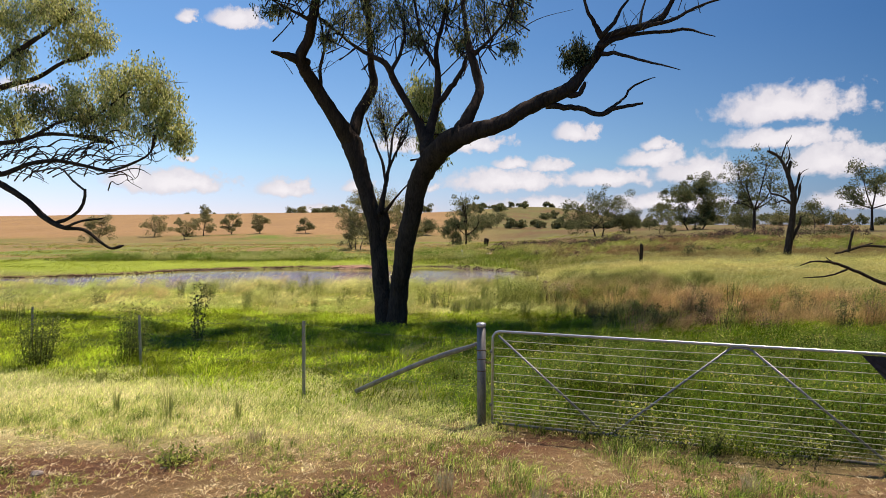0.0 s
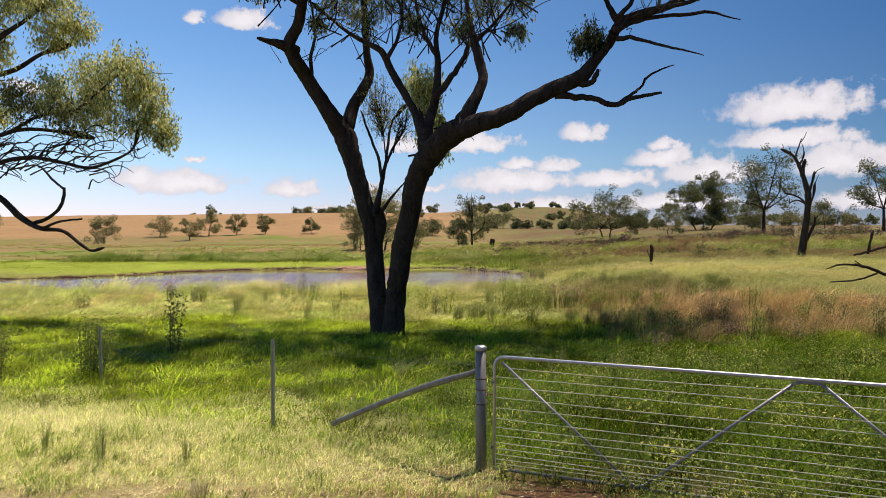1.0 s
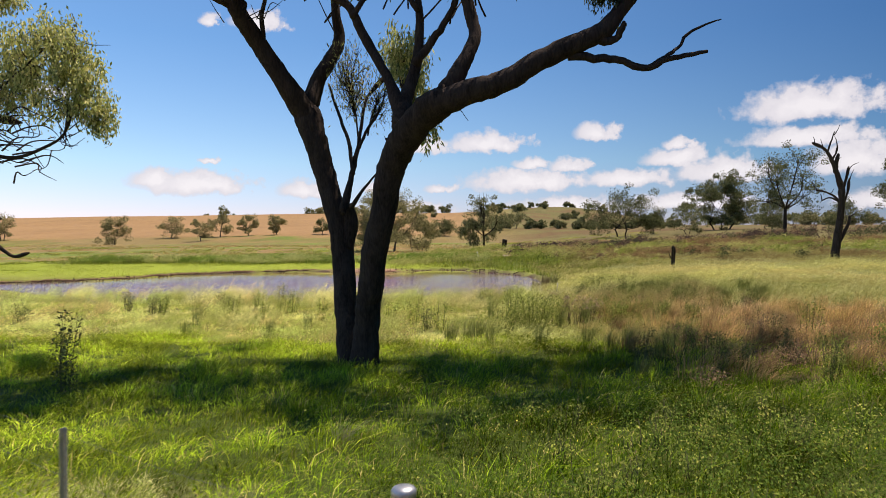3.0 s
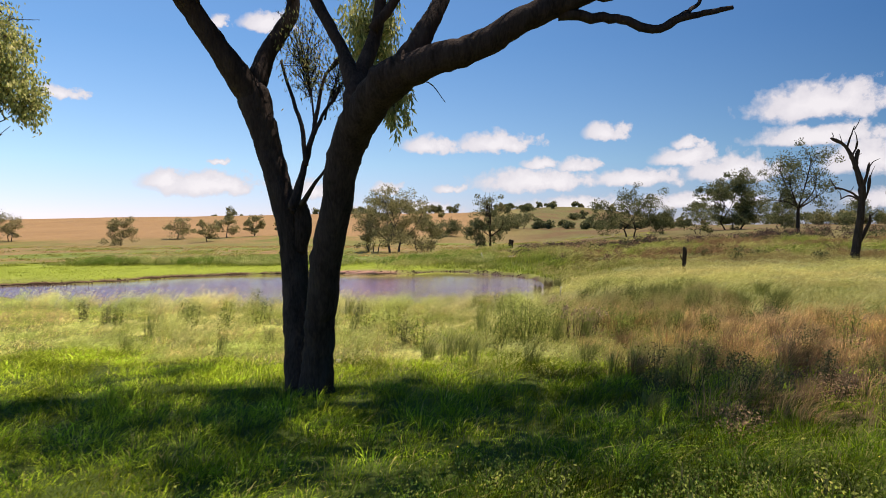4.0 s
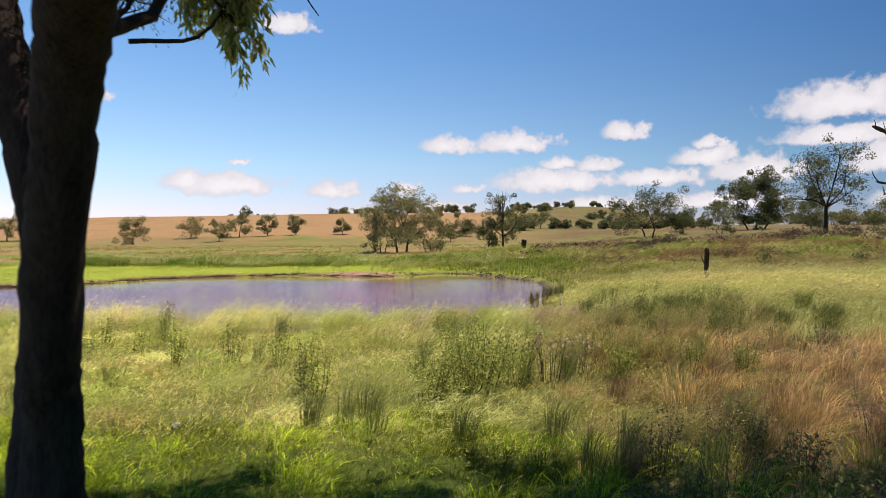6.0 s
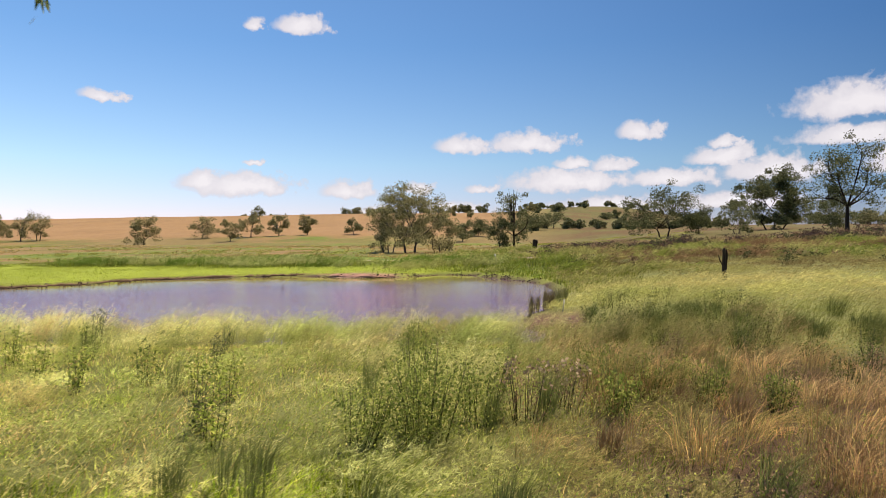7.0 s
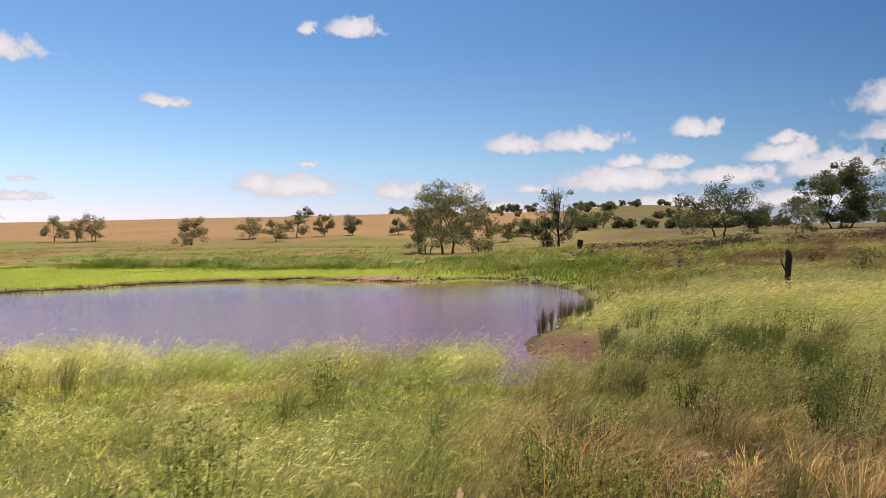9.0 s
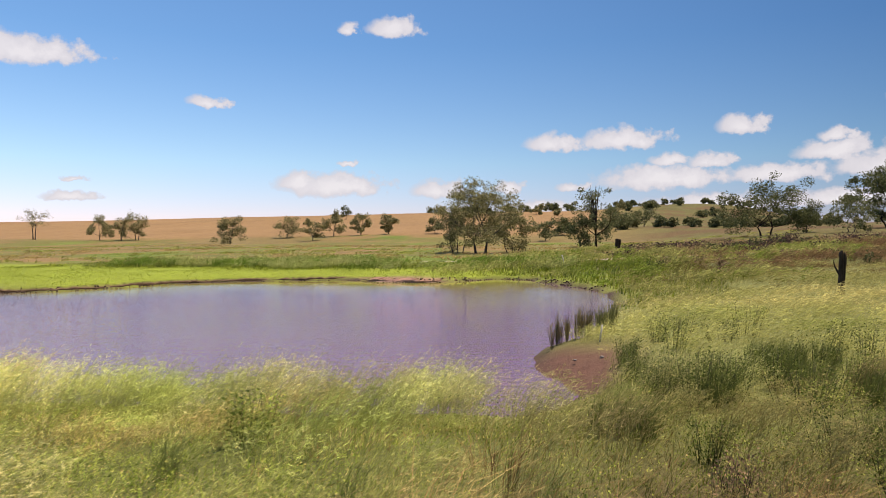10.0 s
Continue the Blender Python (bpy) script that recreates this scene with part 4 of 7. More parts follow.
    clumps = [  # x, y, z, half width, half height
        (-6.62, 18.10, 8.79, 0.61, 0.42), (-5.44, 18.40, 9.29, 0.93, 0.62), (-4.79, 19.00, 8.69, 0.80, 0.64), (-4.50, 21.00, 10.04, 1.06, 0.88),
        (-4.26, 20.60, 8.76, 0.78, 0.69), (-3.19, 19.80, 9.07, 0.91, 0.91), (-2.85, 19.70, 8.20, 0.58, 0.58), (-1.96, 20.00, 9.10, 0.84, 0.84),
        (-1.57, 18.90, 7.85, 0.55, 0.48), (-0.77, 18.30, 8.34, 0.77, 0.77), (-0.10, 17.90, 8.27, 0.60, 0.68), (-0.13, 17.90, 7.33, 0.36, 0.39),
        (-1.08, 18.80, 9.76, 1.10, 0.79), (-3.13, 20.00, 10.63, 1.34, 0.84), (-4.85, 18.60, 10.44, 1.09, 0.78), (-1.75, 19.50, 11.35, 1.31, 0.82),
        (-4.67, 21.00, 12.68, 1.41, 0.88), (-5.51, 18.10, 11.01, 1.06, 0.76), (0.27, 17.90, 9.21, 0.75, 0.60), (-3.12, 20.00, 12.47, 1.34, 0.84),
        (-5.26, 18.90, 8.03, 0.35, 0.40),
    ]
    tips = np.array([(-6.3, 18.1, 8.75), (-5.4, 18.1, 9.0), (-5.0, 18.9, 8.2), (-4.6, 21.4, 9.9), (-4.4, 21.1, 8.2), (-3.1, 19.5, 8.4), (-2.6, 19.6, 8.0), (-2.0, 20.1, 9.0),
                     (-1.3, 18.8, 7.6), (-0.6, 18.1, 7.8), (-0.1, 17.9, 8.4), (-1.5, 19.1, 9.4), (-3.0, 20.0, 10.1), (-5.0, 18.0, 10.3), (-1.7, 19.3, 11.0), (-5.0, 21.7, 12.4), (0.0, 17.8, 8.8), (-1.8, 20.4, 11.1)])
    for x, y, z, rx, rz in clumps:
        near = tips[np.argmin(((tips - (x, y, z)) ** 2).sum(1))]
        start = near + (np.array((x, y, z)) - near) * 0.2 - np.array((0, 0, rz * 0.6))
        twigs_and_leaves(tree, (x, y, z), rx, rz, start, rng, 0.11, int(1250 * min(1.5, rx * rz + 0.25)), GUM, None, 28)
    # Unseen upper crown: these four loops are added for shade on the grass.
    for k in range(34):
        u = rng.uniform(0, 1)
        c = np.array((-8.0 + 13.0 * u, 21.8 + rng.normal(0, 1.9), 12.2 + 0.9 * math.sin(math.pi * u) + rng.uniform(0, 0.8)))
        near = tips[np.argmin(((tips - c) ** 2).sum(1))]
        twigs_and_leaves(tree, c, 1.15, 0.7, near, rng, 0.42, 300, GUM, None, 6)
    for k in range(18):
        c = np.array((rng.uniform(1.5, 8.2), rng.uniform(21.6, 25.0), rng.uniform(12.2, 12.9)))
        twigs_and_leaves(tree, c, 1.1, 0.65, (4.1, 18.8, 9.4) if k % 2 else (-0.2, 18.2, 9.2), rng, 0.42, 300, GUM, None, 6)
    for k in range(8):
        c = np.array((rng.uniform(4.5, 10.5), rng.uniform(23.2, 26.5), rng.uniform(12.6, 13.3)))
        twigs_and_leaves(tree, c, 1.1, 0.6, (4.3, 18.7, 9.3), rng, 0.42, 300, GUM, None, 6)
    for c in ((4.6, 18.4, 10.6), (5.8, 18.8, 10.2), (3.2, 18.2, 10.9), (6.6, 18.2, 11.0)):
        twigs_and_leaves(tree, c, 0.9, 0.6, (4.1, 18.5, 9.2), rng, 0.17, 700, GUM, None, 14)
    twigs_and_leaves(tree, (1.66, 18.65, 7.30), 0.50, 0.62, (1.85, 18.5, 6.78), rng, 0.10, 2600, MISTLETOE, None, 30, "mistletoe")
    twigs_and_leaves(tree, (-2.80, 21.3, 6.80), 0.68, 0.88, (-2.86, 21.1, 6.1), rng, 0.14, 2800, GUMLIGHT, None, 30)
    twigs_and_leaves(tree, (-2.55, 21.5, 6.0), 0.42, 0.6, (-2.8, 21.0, 6.0), rng, 0.14, 900, GUMLIGHT, None, 14)
    twigs_and_leaves(tree, (-4.1, 21.1, 6.3), 0.78, 1.05, (-3.85, 20.9, 4.9), rng, 0.08, 1700, GUM, None, 80)
    twigs_and_leaves(tree, (-3.4, 21.2, 5.9), 0.55, 0.8, (-3.6, 20.8, 4.9), rng, 0.07, 700, GUM, None, 44)
    twigs_and_leaves(tree, (-2.75, 21.5, 5.65), 0.40, 0.55, (-2.75, 20.9, 5.5), rng, 0.15, 700, GUMLIGHT, None, 22)
    twigs_and_leaves(tree, (-2.25, 21.7, 5.75), 0.36, 0.55, (-2.5, 21.0, 5.6), rng, 0.15, 650, GUMLIGHT, None, 22)
    twigs_and_leaves(tree, (-2.3, 21.6, 5.2), 0.32, 0.66, (-2.5, 20.9, 5.5), rng, 0.17, 620, GUMLIGHT, None, 18)
    limb(tree, "branch", [(-3.1, 20.4, 4.75, 0.03), (-2.6, 21.0, 4.95, 0.024), (-2.2, 21.5, 5.7, 0.016), (-1.65, 21.6, 5.75, 0.012), (-1.3, 21.6, 5.33, 0.007)], rng)
    for k in range(170):
        src = tips[rng.integers(len(tips))] + rng.normal(0, 0.25, 3)
        way = np.array((rng.normal(0, 0.6), rng.normal(0, 0.5), rng.uniform(0.2, 1.1)))
        limb(tree, "branch", [(*(src - way * 0.5), 0.020), (*(src + way * 0.1 + rng.normal(0, 0.08, 3)), 0.014), (*(src + way * 0.6 + rng.normal(0, 0.1, 3)), 0.010), (*(src + way * 1.15 + rng.normal(0, 0.12, 3)), 0.005)], rng)
    for base, count in (((3.0, 18.0, 7.8), 8), ((2.2, 18.3, 7.5), 5), ((4.2, 18.0, 8.2), 6), ((-5.7, 19.3, 7.2), 6)):
        for k in range(count):
            src = np.array(base) + rng.normal(0, 0.12, 3) * (2.5, 0.8, 0.4)
            way = np.array((rng.normal(0.1, 0.5), rng.normal(0, 0.4), rng.uniform(0.1, 0.8)))
            limb(tree, "dead_branch", [(*src, 0.012), (*(src + way * 0.4 + rng.normal(0, 0.07, 3)), 0.009), (*(src + way * 0.85 + rng.normal(0, 0.1, 3)), 0.005)], rng)


build_big_gum()


def build_side_gum():
    rng = np.random.default_rng(12)
    tree = thing("gum_tree", (-21.6, 23.8, -0.3), "leafy eucalyptus tree with drooping olive foliage and a dead low limb", "tree")
    limb(tree, "trunk", [(-21.6, 23.8, -0.3, 0.42), (-21.5, 23.7, 2.0, 0.36), (-21.2, 23.5, 4.5, 0.33), (-21.0, 23.4, 6.2, 0.30), (-20.8, 23.3, 7.6, 0.26), (-20.2, 23.4, 10.5, 0.16), (-19.2, 23.5, 13.0, 0.07)], rng)
    limb(tree, "dead_limb", [(-20.98, 23.20, 5.21, 0.214), (-19.52, 23.00, 4.96, 0.173), (-18.01, 22.70, 4.39, 0.133), (-17.06, 22.60, 3.86, 0.114), (-16.09, 22.50, 3.09, 0.113), (-15.49, 22.40, 2.83, 0.084), (-14.71, 22.40, 2.73, 0.066), (-14.11, 22.40, 2.29, 0.056), (-13.78, 22.40, 2.10, 0.047), (-13.34, 22.40, 2.19, 0.028)], rng)
    limb(tree, "dead_branch", [(-15.84, 22.50, 2.97, 0.075), (-15.29, 22.60, 3.21, 0.057), (-14.93, 22.70, 3.68, 0.057), (-14.94, 22.80, 4.18, 0.048)], rng)
    limb(tree, "dead_branch", [(-15.49, 22.40, 2.83, 0.056), (-14.62, 22.20, 3.05, 0.037), (-13.88, 22.10, 3.12, 0.028)], rng)
    limb(tree, "dead_branch", [(-14.94, 22.80, 4.13, 0.038), (-15.46, 22.90, 4.50, 0.038), (-15.83, 22.90, 4.90, 0.029), (-16.89, 22.90, 4.82, 0.029)], rng)
    limb(tree, "limb", [(-20.98, 23.20, 5.62, 0.194), (-19.30, 23.00, 4.86, 0.135), (-18.05, 22.90, 4.77, 0.105), (-17.02, 22.80, 5.09, 0.086), (-15.90, 22.70, 5.18, 0.076), (-14.87, 22.70, 4.99, 0.067), (-14.01, 22.70, 4.82, 0.057), (-13.18, 22.70, 5.04, 0.048), (-12.49, 22.70, 5.43, 0.038), (-12.27, 22.70, 6.17, 0.029)], rng)
    limb(tree, "limb", [(-21.14, 23.40, 6.27, 0.176), (-19.10, 23.30, 5.91, 0.117), (-17.80, 23.30, 5.99, 0.088), (-16.83, 23.30, 6.22, 0.078), (-15.66, 23.30, 6.16, 0.059), (-14.12, 23.20, 5.88, 0.039)], rng)
    limb(tree, "limb", [(-21.30, 23.60, 7.14, 0.237), (-19.53, 23.60, 7.72, 0.158), (-18.21, 23.60, 8.11, 0.109), (-17.20, 23.60, 8.34, 0.089), (-16.25, 23.60, 8.85, 0.069), (-15.17, 23.60, 9.15, 0.049)], rng)
    limb(tree, "limb", [(-20.56, 23.00, 7.21, 0.193), (-18.82, 23.00, 8.19, 0.135), (-17.75, 23.00, 8.97, 0.106), (-17.11, 23.00, 9.39, 0.096), (-16.21, 23.00, 9.93, 0.058), (-15.40, 23.00, 10.61, 0.039)], rng)
    limb(tree, "limb", [(-17.15, 23.30, 6.18, 0.059), (-15.88, 23.00, 6.62, 0.048), (-14.50, 22.80, 6.76, 0.038), (-13.50, 22.70, 7.41, 0.029), (-12.58, 22.70, 8.17, 0.019)], rng)
    clumps = [
        (-18.03, 23.40, 10.31, 1.18, 0.98), (-16.59, 23.20, 10.61, 0.97, 0.78), (-15.47, 23.10, 10.34, 0.87, 0.73), (-14.66, 23.30, 9.74, 0.66, 0.59),
        (-15.74, 23.50, 9.46, 0.79, 0.55), (-17.76, 23.30, 8.85, 0.78, 0.68), (-18.07, 23.40, 6.93, 0.98, 0.88), (-16.82, 23.30, 7.20, 0.88, 0.78),
        (-15.51, 23.10, 7.43, 0.77, 0.68), (-14.13, 22.90, 7.66, 0.96, 0.81), (-12.88, 22.70, 8.08, 0.72, 0.80), (-11.98, 22.70, 7.38, 0.80, 0.76),
        (-11.58, 22.70, 6.49, 0.72, 0.72), (-12.75, 22.80, 6.72, 0.86, 0.76), (-13.83, 22.90, 6.57, 0.77, 0.77), (-15.04, 23.00, 6.50, 0.77, 0.58),
        (-11.29, 22.70, 5.70, 0.42, 0.49), (-19.84, 23.50, 10.39, 1.38, 1.18), (-19.89, 23.50, 7.09, 1.18, 1.18), (-17.14, 23.40, 12.32, 1.57, 1.18),
    ]
    tips = np.array([(-15.2, 23.6, 9.1), (-15.5, 23.0, 10.5), (-17.0, 23.0, 9.4), (-16.3, 23.6, 8.8), (-17.8, 23.3, 6.0), (-15.9, 23.0, 6.6), (-14.5, 22.8, 6.8), (-13.5, 22.7, 7.4), (-12.6, 22.7, 8.0),
                     (-12.3, 22.7, 6.1), (-12.5, 22.7, 5.4), (-14.2, 23.2, 5.9), (-18.8, 23.0, 8.2), (-19.5, 23.4, 11.5)])
    for x, y, z, rx, rz in clumps:
        near = tips[np.argmin(((tips - (x, y, z)) ** 2).sum(1))]
        start = near + (np.array((x, y, z)) - near) * 0.15
        twigs_and_leaves(tree, (x, y, z), rx * 1.1, rz * 1.35, start, rng, 0.115, int(2200 * min(1.4, rx * rz + 0.3)), GUMLIGHT if rng.random() < 0.9 else GUM, PALEBARK, 26, wide=0.42)
    for k in range(70):  # long bare arching twigs below the foliage
        src = np.array((rng.uniform(-19.0, -13.7), 22.8 + rng.normal(0, 0.3), 4.9 + rng.normal(0.2, 0.35)))
        on, rise = rng.uniform(0.7, 1.7), rng.uniform(-0.5, 0.8)
        limb(tree, "branch", [(*src, 0.026), (src[0] + on * 0.35, src[1] + rng.normal(0, 0.2), src[2] + 0.22 + rise * 0.2, 0.020), (src[0] + on * 0.7, src[1] + rng.normal(0, 0.3), src[2] + 0.12 + rise * 0.5 + rng.normal(0, 0.1), 0.014), (src[0] + on, src[1] + rng.normal(0, 0.3), src[2] + rise, 0.007)], rng)
    for k in range(120):
        src = tips[rng.integers(4, len(tips))] + rng.normal(0, 0.3, 3) * (1.2, 0.5, 0.5)
        way = np.clip((rng.normal(0.15, 0.35), rng.normal(0, 0.4), rng.normal(-0.05, 0.35)), -0.5, 0.5)
        limb(tree, "branch", [(*src, 0.016), (*(src + way * 0.5 + rng.normal(0, 0.12, 3)), 0.011), (*(src + way + rng.normal(0, 0.15, 3)), 0.006)], rng)


build_side_gum()


def far_tree(x, y, height, width, seed, label, mat=None, clear=0.28, clumps=16, leaves=1300, leaf=0.5, flat=0.5, bark=None, stems=1, lean=0.0, bare=0):
    """A gum in the distance: forked trunk and limbs, and a crown of many loose leaf clumps with gaps."""
    rng = np.random.default_rng(seed)
    z = float(ground_z(x, y))
    tree = thing("gum_tree", (x, y, z - 0.15), label, "tree", "paddock trees")
    mid = height * clear
    wood, spots = [], []
    r0 = max(0.12, height * 0.021) / math.sqrt(stems)
    heads = []
    for k in range(stems):
        sx = (k - (stems - 1) / 2) * width * 0.12
        fork = np.array((sx * 1.6 + lean * mid, rng.normal(0, 0.1), mid * rng.uniform(0.85, 1.15)))
        wood.append(tube([(sx, 0, -0.2, r0 * 1.35), (sx * 1.2 + lean * mid * 0.4, 0, mid * 0.45, r0), (*fork, r0 * 0.85)], 7 if clumps > 11 else 4, 0.05, rng, 3))
        heads.append(fork)
    boughs = max(4, clumps // 4)
    sides, per = (5, 3) if clumps > 11 else (3, 1)
    turn = rng.uniform(0, 6)
    for k in range(boughs):  # boughs that rise and spread, each with leaf clumps on its ends
        a = turn + k * 2.4 + rng.normal(0, 0.3)
        e = (k + 0.5) / boughs
        rad = width * 0.5 * (0.28 + 0.5 * math.sin(math.pi * min(0.95, 0.30 + 0.66 * e))) * rng.uniform(0.7, 1.1)
        end = np.array((math.cos(a) * rad + lean * height * 0.6, math.sin(a) * rad * 0.85, mid + (height - mid) * (0.03 + 0.88 * e) * rng.uniform(0.92, 1.06)))
        head = heads[k % len(heads)]
        bow = head + (end - head) * 0.5 + np.array((end[0] - head[0], end[1] - head[1], 0)) * 0.15 + rng.normal(0, 0.02, 3) * height
        wood.append(tube([(*head, r0 * 0.55), (*bow, r0 * 0.36), (*end, r0 * 0.16)], sides, 0.06, rng, per))
        for j in range(max(3, round(clumps * 2.7 / boughs))):
            c = end + rng.normal(0, 1, 3) * np.array((width * 0.135, width * 0.115, (height - mid) * 0.125)) + np.array((0, 0, height * 0.02))
            if clumps > 11:
                wood.append(tube_arrays([(*(bow + (end - bow) * rng.uniform(0.3, 1.0)), r0 * 0.16), (*((end + c) / 2 + rng.normal(0, 0.012, 3) * height), r0 * 0.11), (*c, r0 * 0.05)], 4))
            size = width * rng.uniform(0.36, 0.74) / math.sqrt(clumps)
            n = max(7, int(1.25 * leaves / clumps * rng.uniform(0.6, 1.4)))
            ray = rng.normal(0, 1, (n, 3))   # a leaf pad: domed above, ragged and open below
            ray *= (rng.uniform(0.25, 1.0, n) ** 0.5 / np.linalg.norm(ray, axis=1))[:, None]
            ray[:, 2] = np.where(ray[:, 2] < 0, ray[:, 2] * 0.75, ray[:, 2]) - 0.3 * (ray[:, 0] ** 2 + ray[:, 1] ** 2)
            ray += rng.normal(0, 0.13, (n, 3))
            spots.append(c + ray * size * np.array((1.0, 1.0, 0.70 + 0.30 * flat)))
    for k in range(bare):
        a = rng.uniform(0, 2 * math.pi)
        head = heads[0]
        e = head + np.array((math.cos(a) * width * 0.13, math.sin(a) * width * 0.1, (height - mid) * rng.uniform(0.9, 1.12)))
        wood.append(tube([(*head, r0 * 0.5), (*(head + (e - head) * 0.6 + rng.normal(0, 0.02, 3) * height), r0 * 0.3), (*e, r0 * 0.08)], 5, 0.06, rng, 3))
    crown_at = np.vstack(spots)
    crown_at[:, 0] += 0.85 * (lean * height * 0.6 - crown_at[:, 0].mean()) * smooth(0, mid, crown_at[:, 2])
    part("trunk", mesh_of(*join(wood), True), bark or PALEBARK, tree)
    part("crown", mesh_of(*leaf_arrays(crown_at, leaf * 0.70, rng, 0.35, 0.8, True)), mat or FARLEAF, tree)
    return tree


ROUND = "small round-headed gum tree standing in dry pasture"
far_tree(-334, 330, 17.5, 13, 101, "thin sparse gum tree with bare lower limbs on dry pasture", FAROLIVE, 0.45, 14, 420, 0.6, 0.5, None, 2)
far_tree(-278, 320, 12.2, 12, 102, ROUND, FAROLIVE, 0.2, 16, 1300, 0.6)
far_tree(-264, 320, 12.8, 9, 103, "slender gum tree beside a broader one in dry pasture", FAROLIVE, 0.25, 12, 700, 0.6)
far_tree(-259, 326, 13.8, 14, 104, "broad gum tree with an airy olive crown", FAROLIVE, 0.22, 18, 1200, 0.6, 0.5, None, 2)
far_tree(-170, 280, 11.9, 12.5, 105, "round gum tree at the edge of green pasture", FAROLIVE, 0.16, 18, 1700, 0.55)
far_tree(-171, 330, 9.8, 13, 106, "leaning gum tree with a lopsided crown", FAROLIVE, 0.24, 15, 1000, 0.6, 0.5, None, 1, 0.25)
far_tree(-146, 310, 9.4, 10, 107, ROUND, FAROLIVE, 0.22, 14, 1100, 0.55)
far_tree(-148, 336, 12.0, 11.5, 108, ROUND, FAROLIVE, 0.22, 16, 1200, 0.6)
far_tree(-227, 520, 10, 9, 109, "distant gum tree on the ridge", FARLEAF, 0.35, 10, 500, 0.8)
far_tree(-135, 340, 10.6, 9.8, 110, "dense round gum tree in tilled tan pasture", FAROLIVE, 0.25, 16, 1500, 0.55)
far_tree(-120, 340, 9.6, 9.6, 111, "dense cone-shaped gum tree in tilled tan pasture", FAROLIVE, 0.2, 16, 1500, 0.55)
far_tree(-97.5, 345, 7.4, 8.5, 112, ROUND, FARLEAF, 0.2, 12, 900, 0.6)
far_tree(-27.2, 152, 14.2, 15.5, 113, "large spreading gum tree with a layered grey-green crown", FAROLIVE, 0.22, 34, 5200, 0.34, 0.55, None, 2)
far_tree(-32.0, 153, 8.8, 8.0, 114, "low multi-stemmed gum with foliage to the ground", FAROLIVE, 0.22, 16, 1600, 0.34, 0.6, None, 3)
far_tree(-21.5, 154.5, 7.8, 8.0, 115, "low bushy gum with drooping olive foliage", FAROLIVE, 0.16, 16, 1700, 0.34, 0.6, None, 3)
far_tree(-36.5, 300, 8.6, 10, 116, ROUND, FARLEAF, 0.2, 14, 1100, 0.55)
far_tree(-33.0, 330, 7.6, 12, 117, "dark round-headed gum tree on a low rise", DARKLEAF, 0.2, 14, 1200, 0.55)
far_tree(-60, 318, 8.0, 11, 118, ROUND, FARLEAF, 0.2, 14, 1000, 0.55)
far_tree(-8.2, 188, 13.6, 10.5, 119, "dark gum tree with a bare dead crown above its foliage", FARLEAF, 0.20, 20, 1300, 0.42, 0.55, BARK, 1, 0.02, 8)
far_tree(-12.0, 189.5, 7.0, 8.0, 120, "low dark gum shrub beside a taller tree", DARKLEAF, 0.15, 12, 1000, 0.42)
far_tree(-6.3, 360, 7, 9, 121, ROUND, FARLEAF, 0.3, 10, 700, 0.6)
far_tree(1.2, 380, 9.5, 12, 122, ROUND, FARLEAF, 0.3, 12, 900, 0.6)
far_tree(31.7, 212, 13.4, 18.0, 123, "gnarled gum tree with a leaning trunk and dark wide crown", DARKLEAF, 0.2, 32, 2900, 0.46, 0.5, BARK, 2, -0.05)
far_tree(41.5, 215, 7.5, 8, 124, "small dark gum beside a gnarled tree", DARKLEAF, 0.2, 12, 900, 0.42)
far_tree(65, 330, 7, 8.5, 125, ROUND, FARLEAF, 0.3, 12, 700, 0.6)
far_tree(65.2, 228, 17.5, 19, 126, "massive dark gum tree with a dense broad crown", DARKLEAF, 0.12, 40, 6200, 0.54, 0.55, BARK, 3)
far_tree(68.4, 186, 20.2, 17.5, 127, "tall gum tree with a clear trunk and open dark crown", DARKLEAF, 0.34, 30, 2500, 0.46, 0.5, BARK)
far_tree(100.5, 190, 16.8, 15.5, 128, "tall open-crowned gum tree with a clear trunk", DARKLEAF, 0.36, 24, 1900, 0.48, 0.45, BARK)
far_tree(76, 216, 9.2, 12, 129, "bushy olive gum at the foot of a taller tree", FARLEAF, 0.1, 16, 1600, 0.45, 0.6, None, 3)
far_tree(49, 205, 8.0, 9.0, 130, "dark ragged gum shrub", FARLEAF, 0.15, 14, 1000, 0.45, 0.6, None, 2)
far_tree(113, 250, 9, 13, 131, "dark round-headed gum tree on brown pasture", DARKLEAF, 0.2, 14, 1200, 0.5)


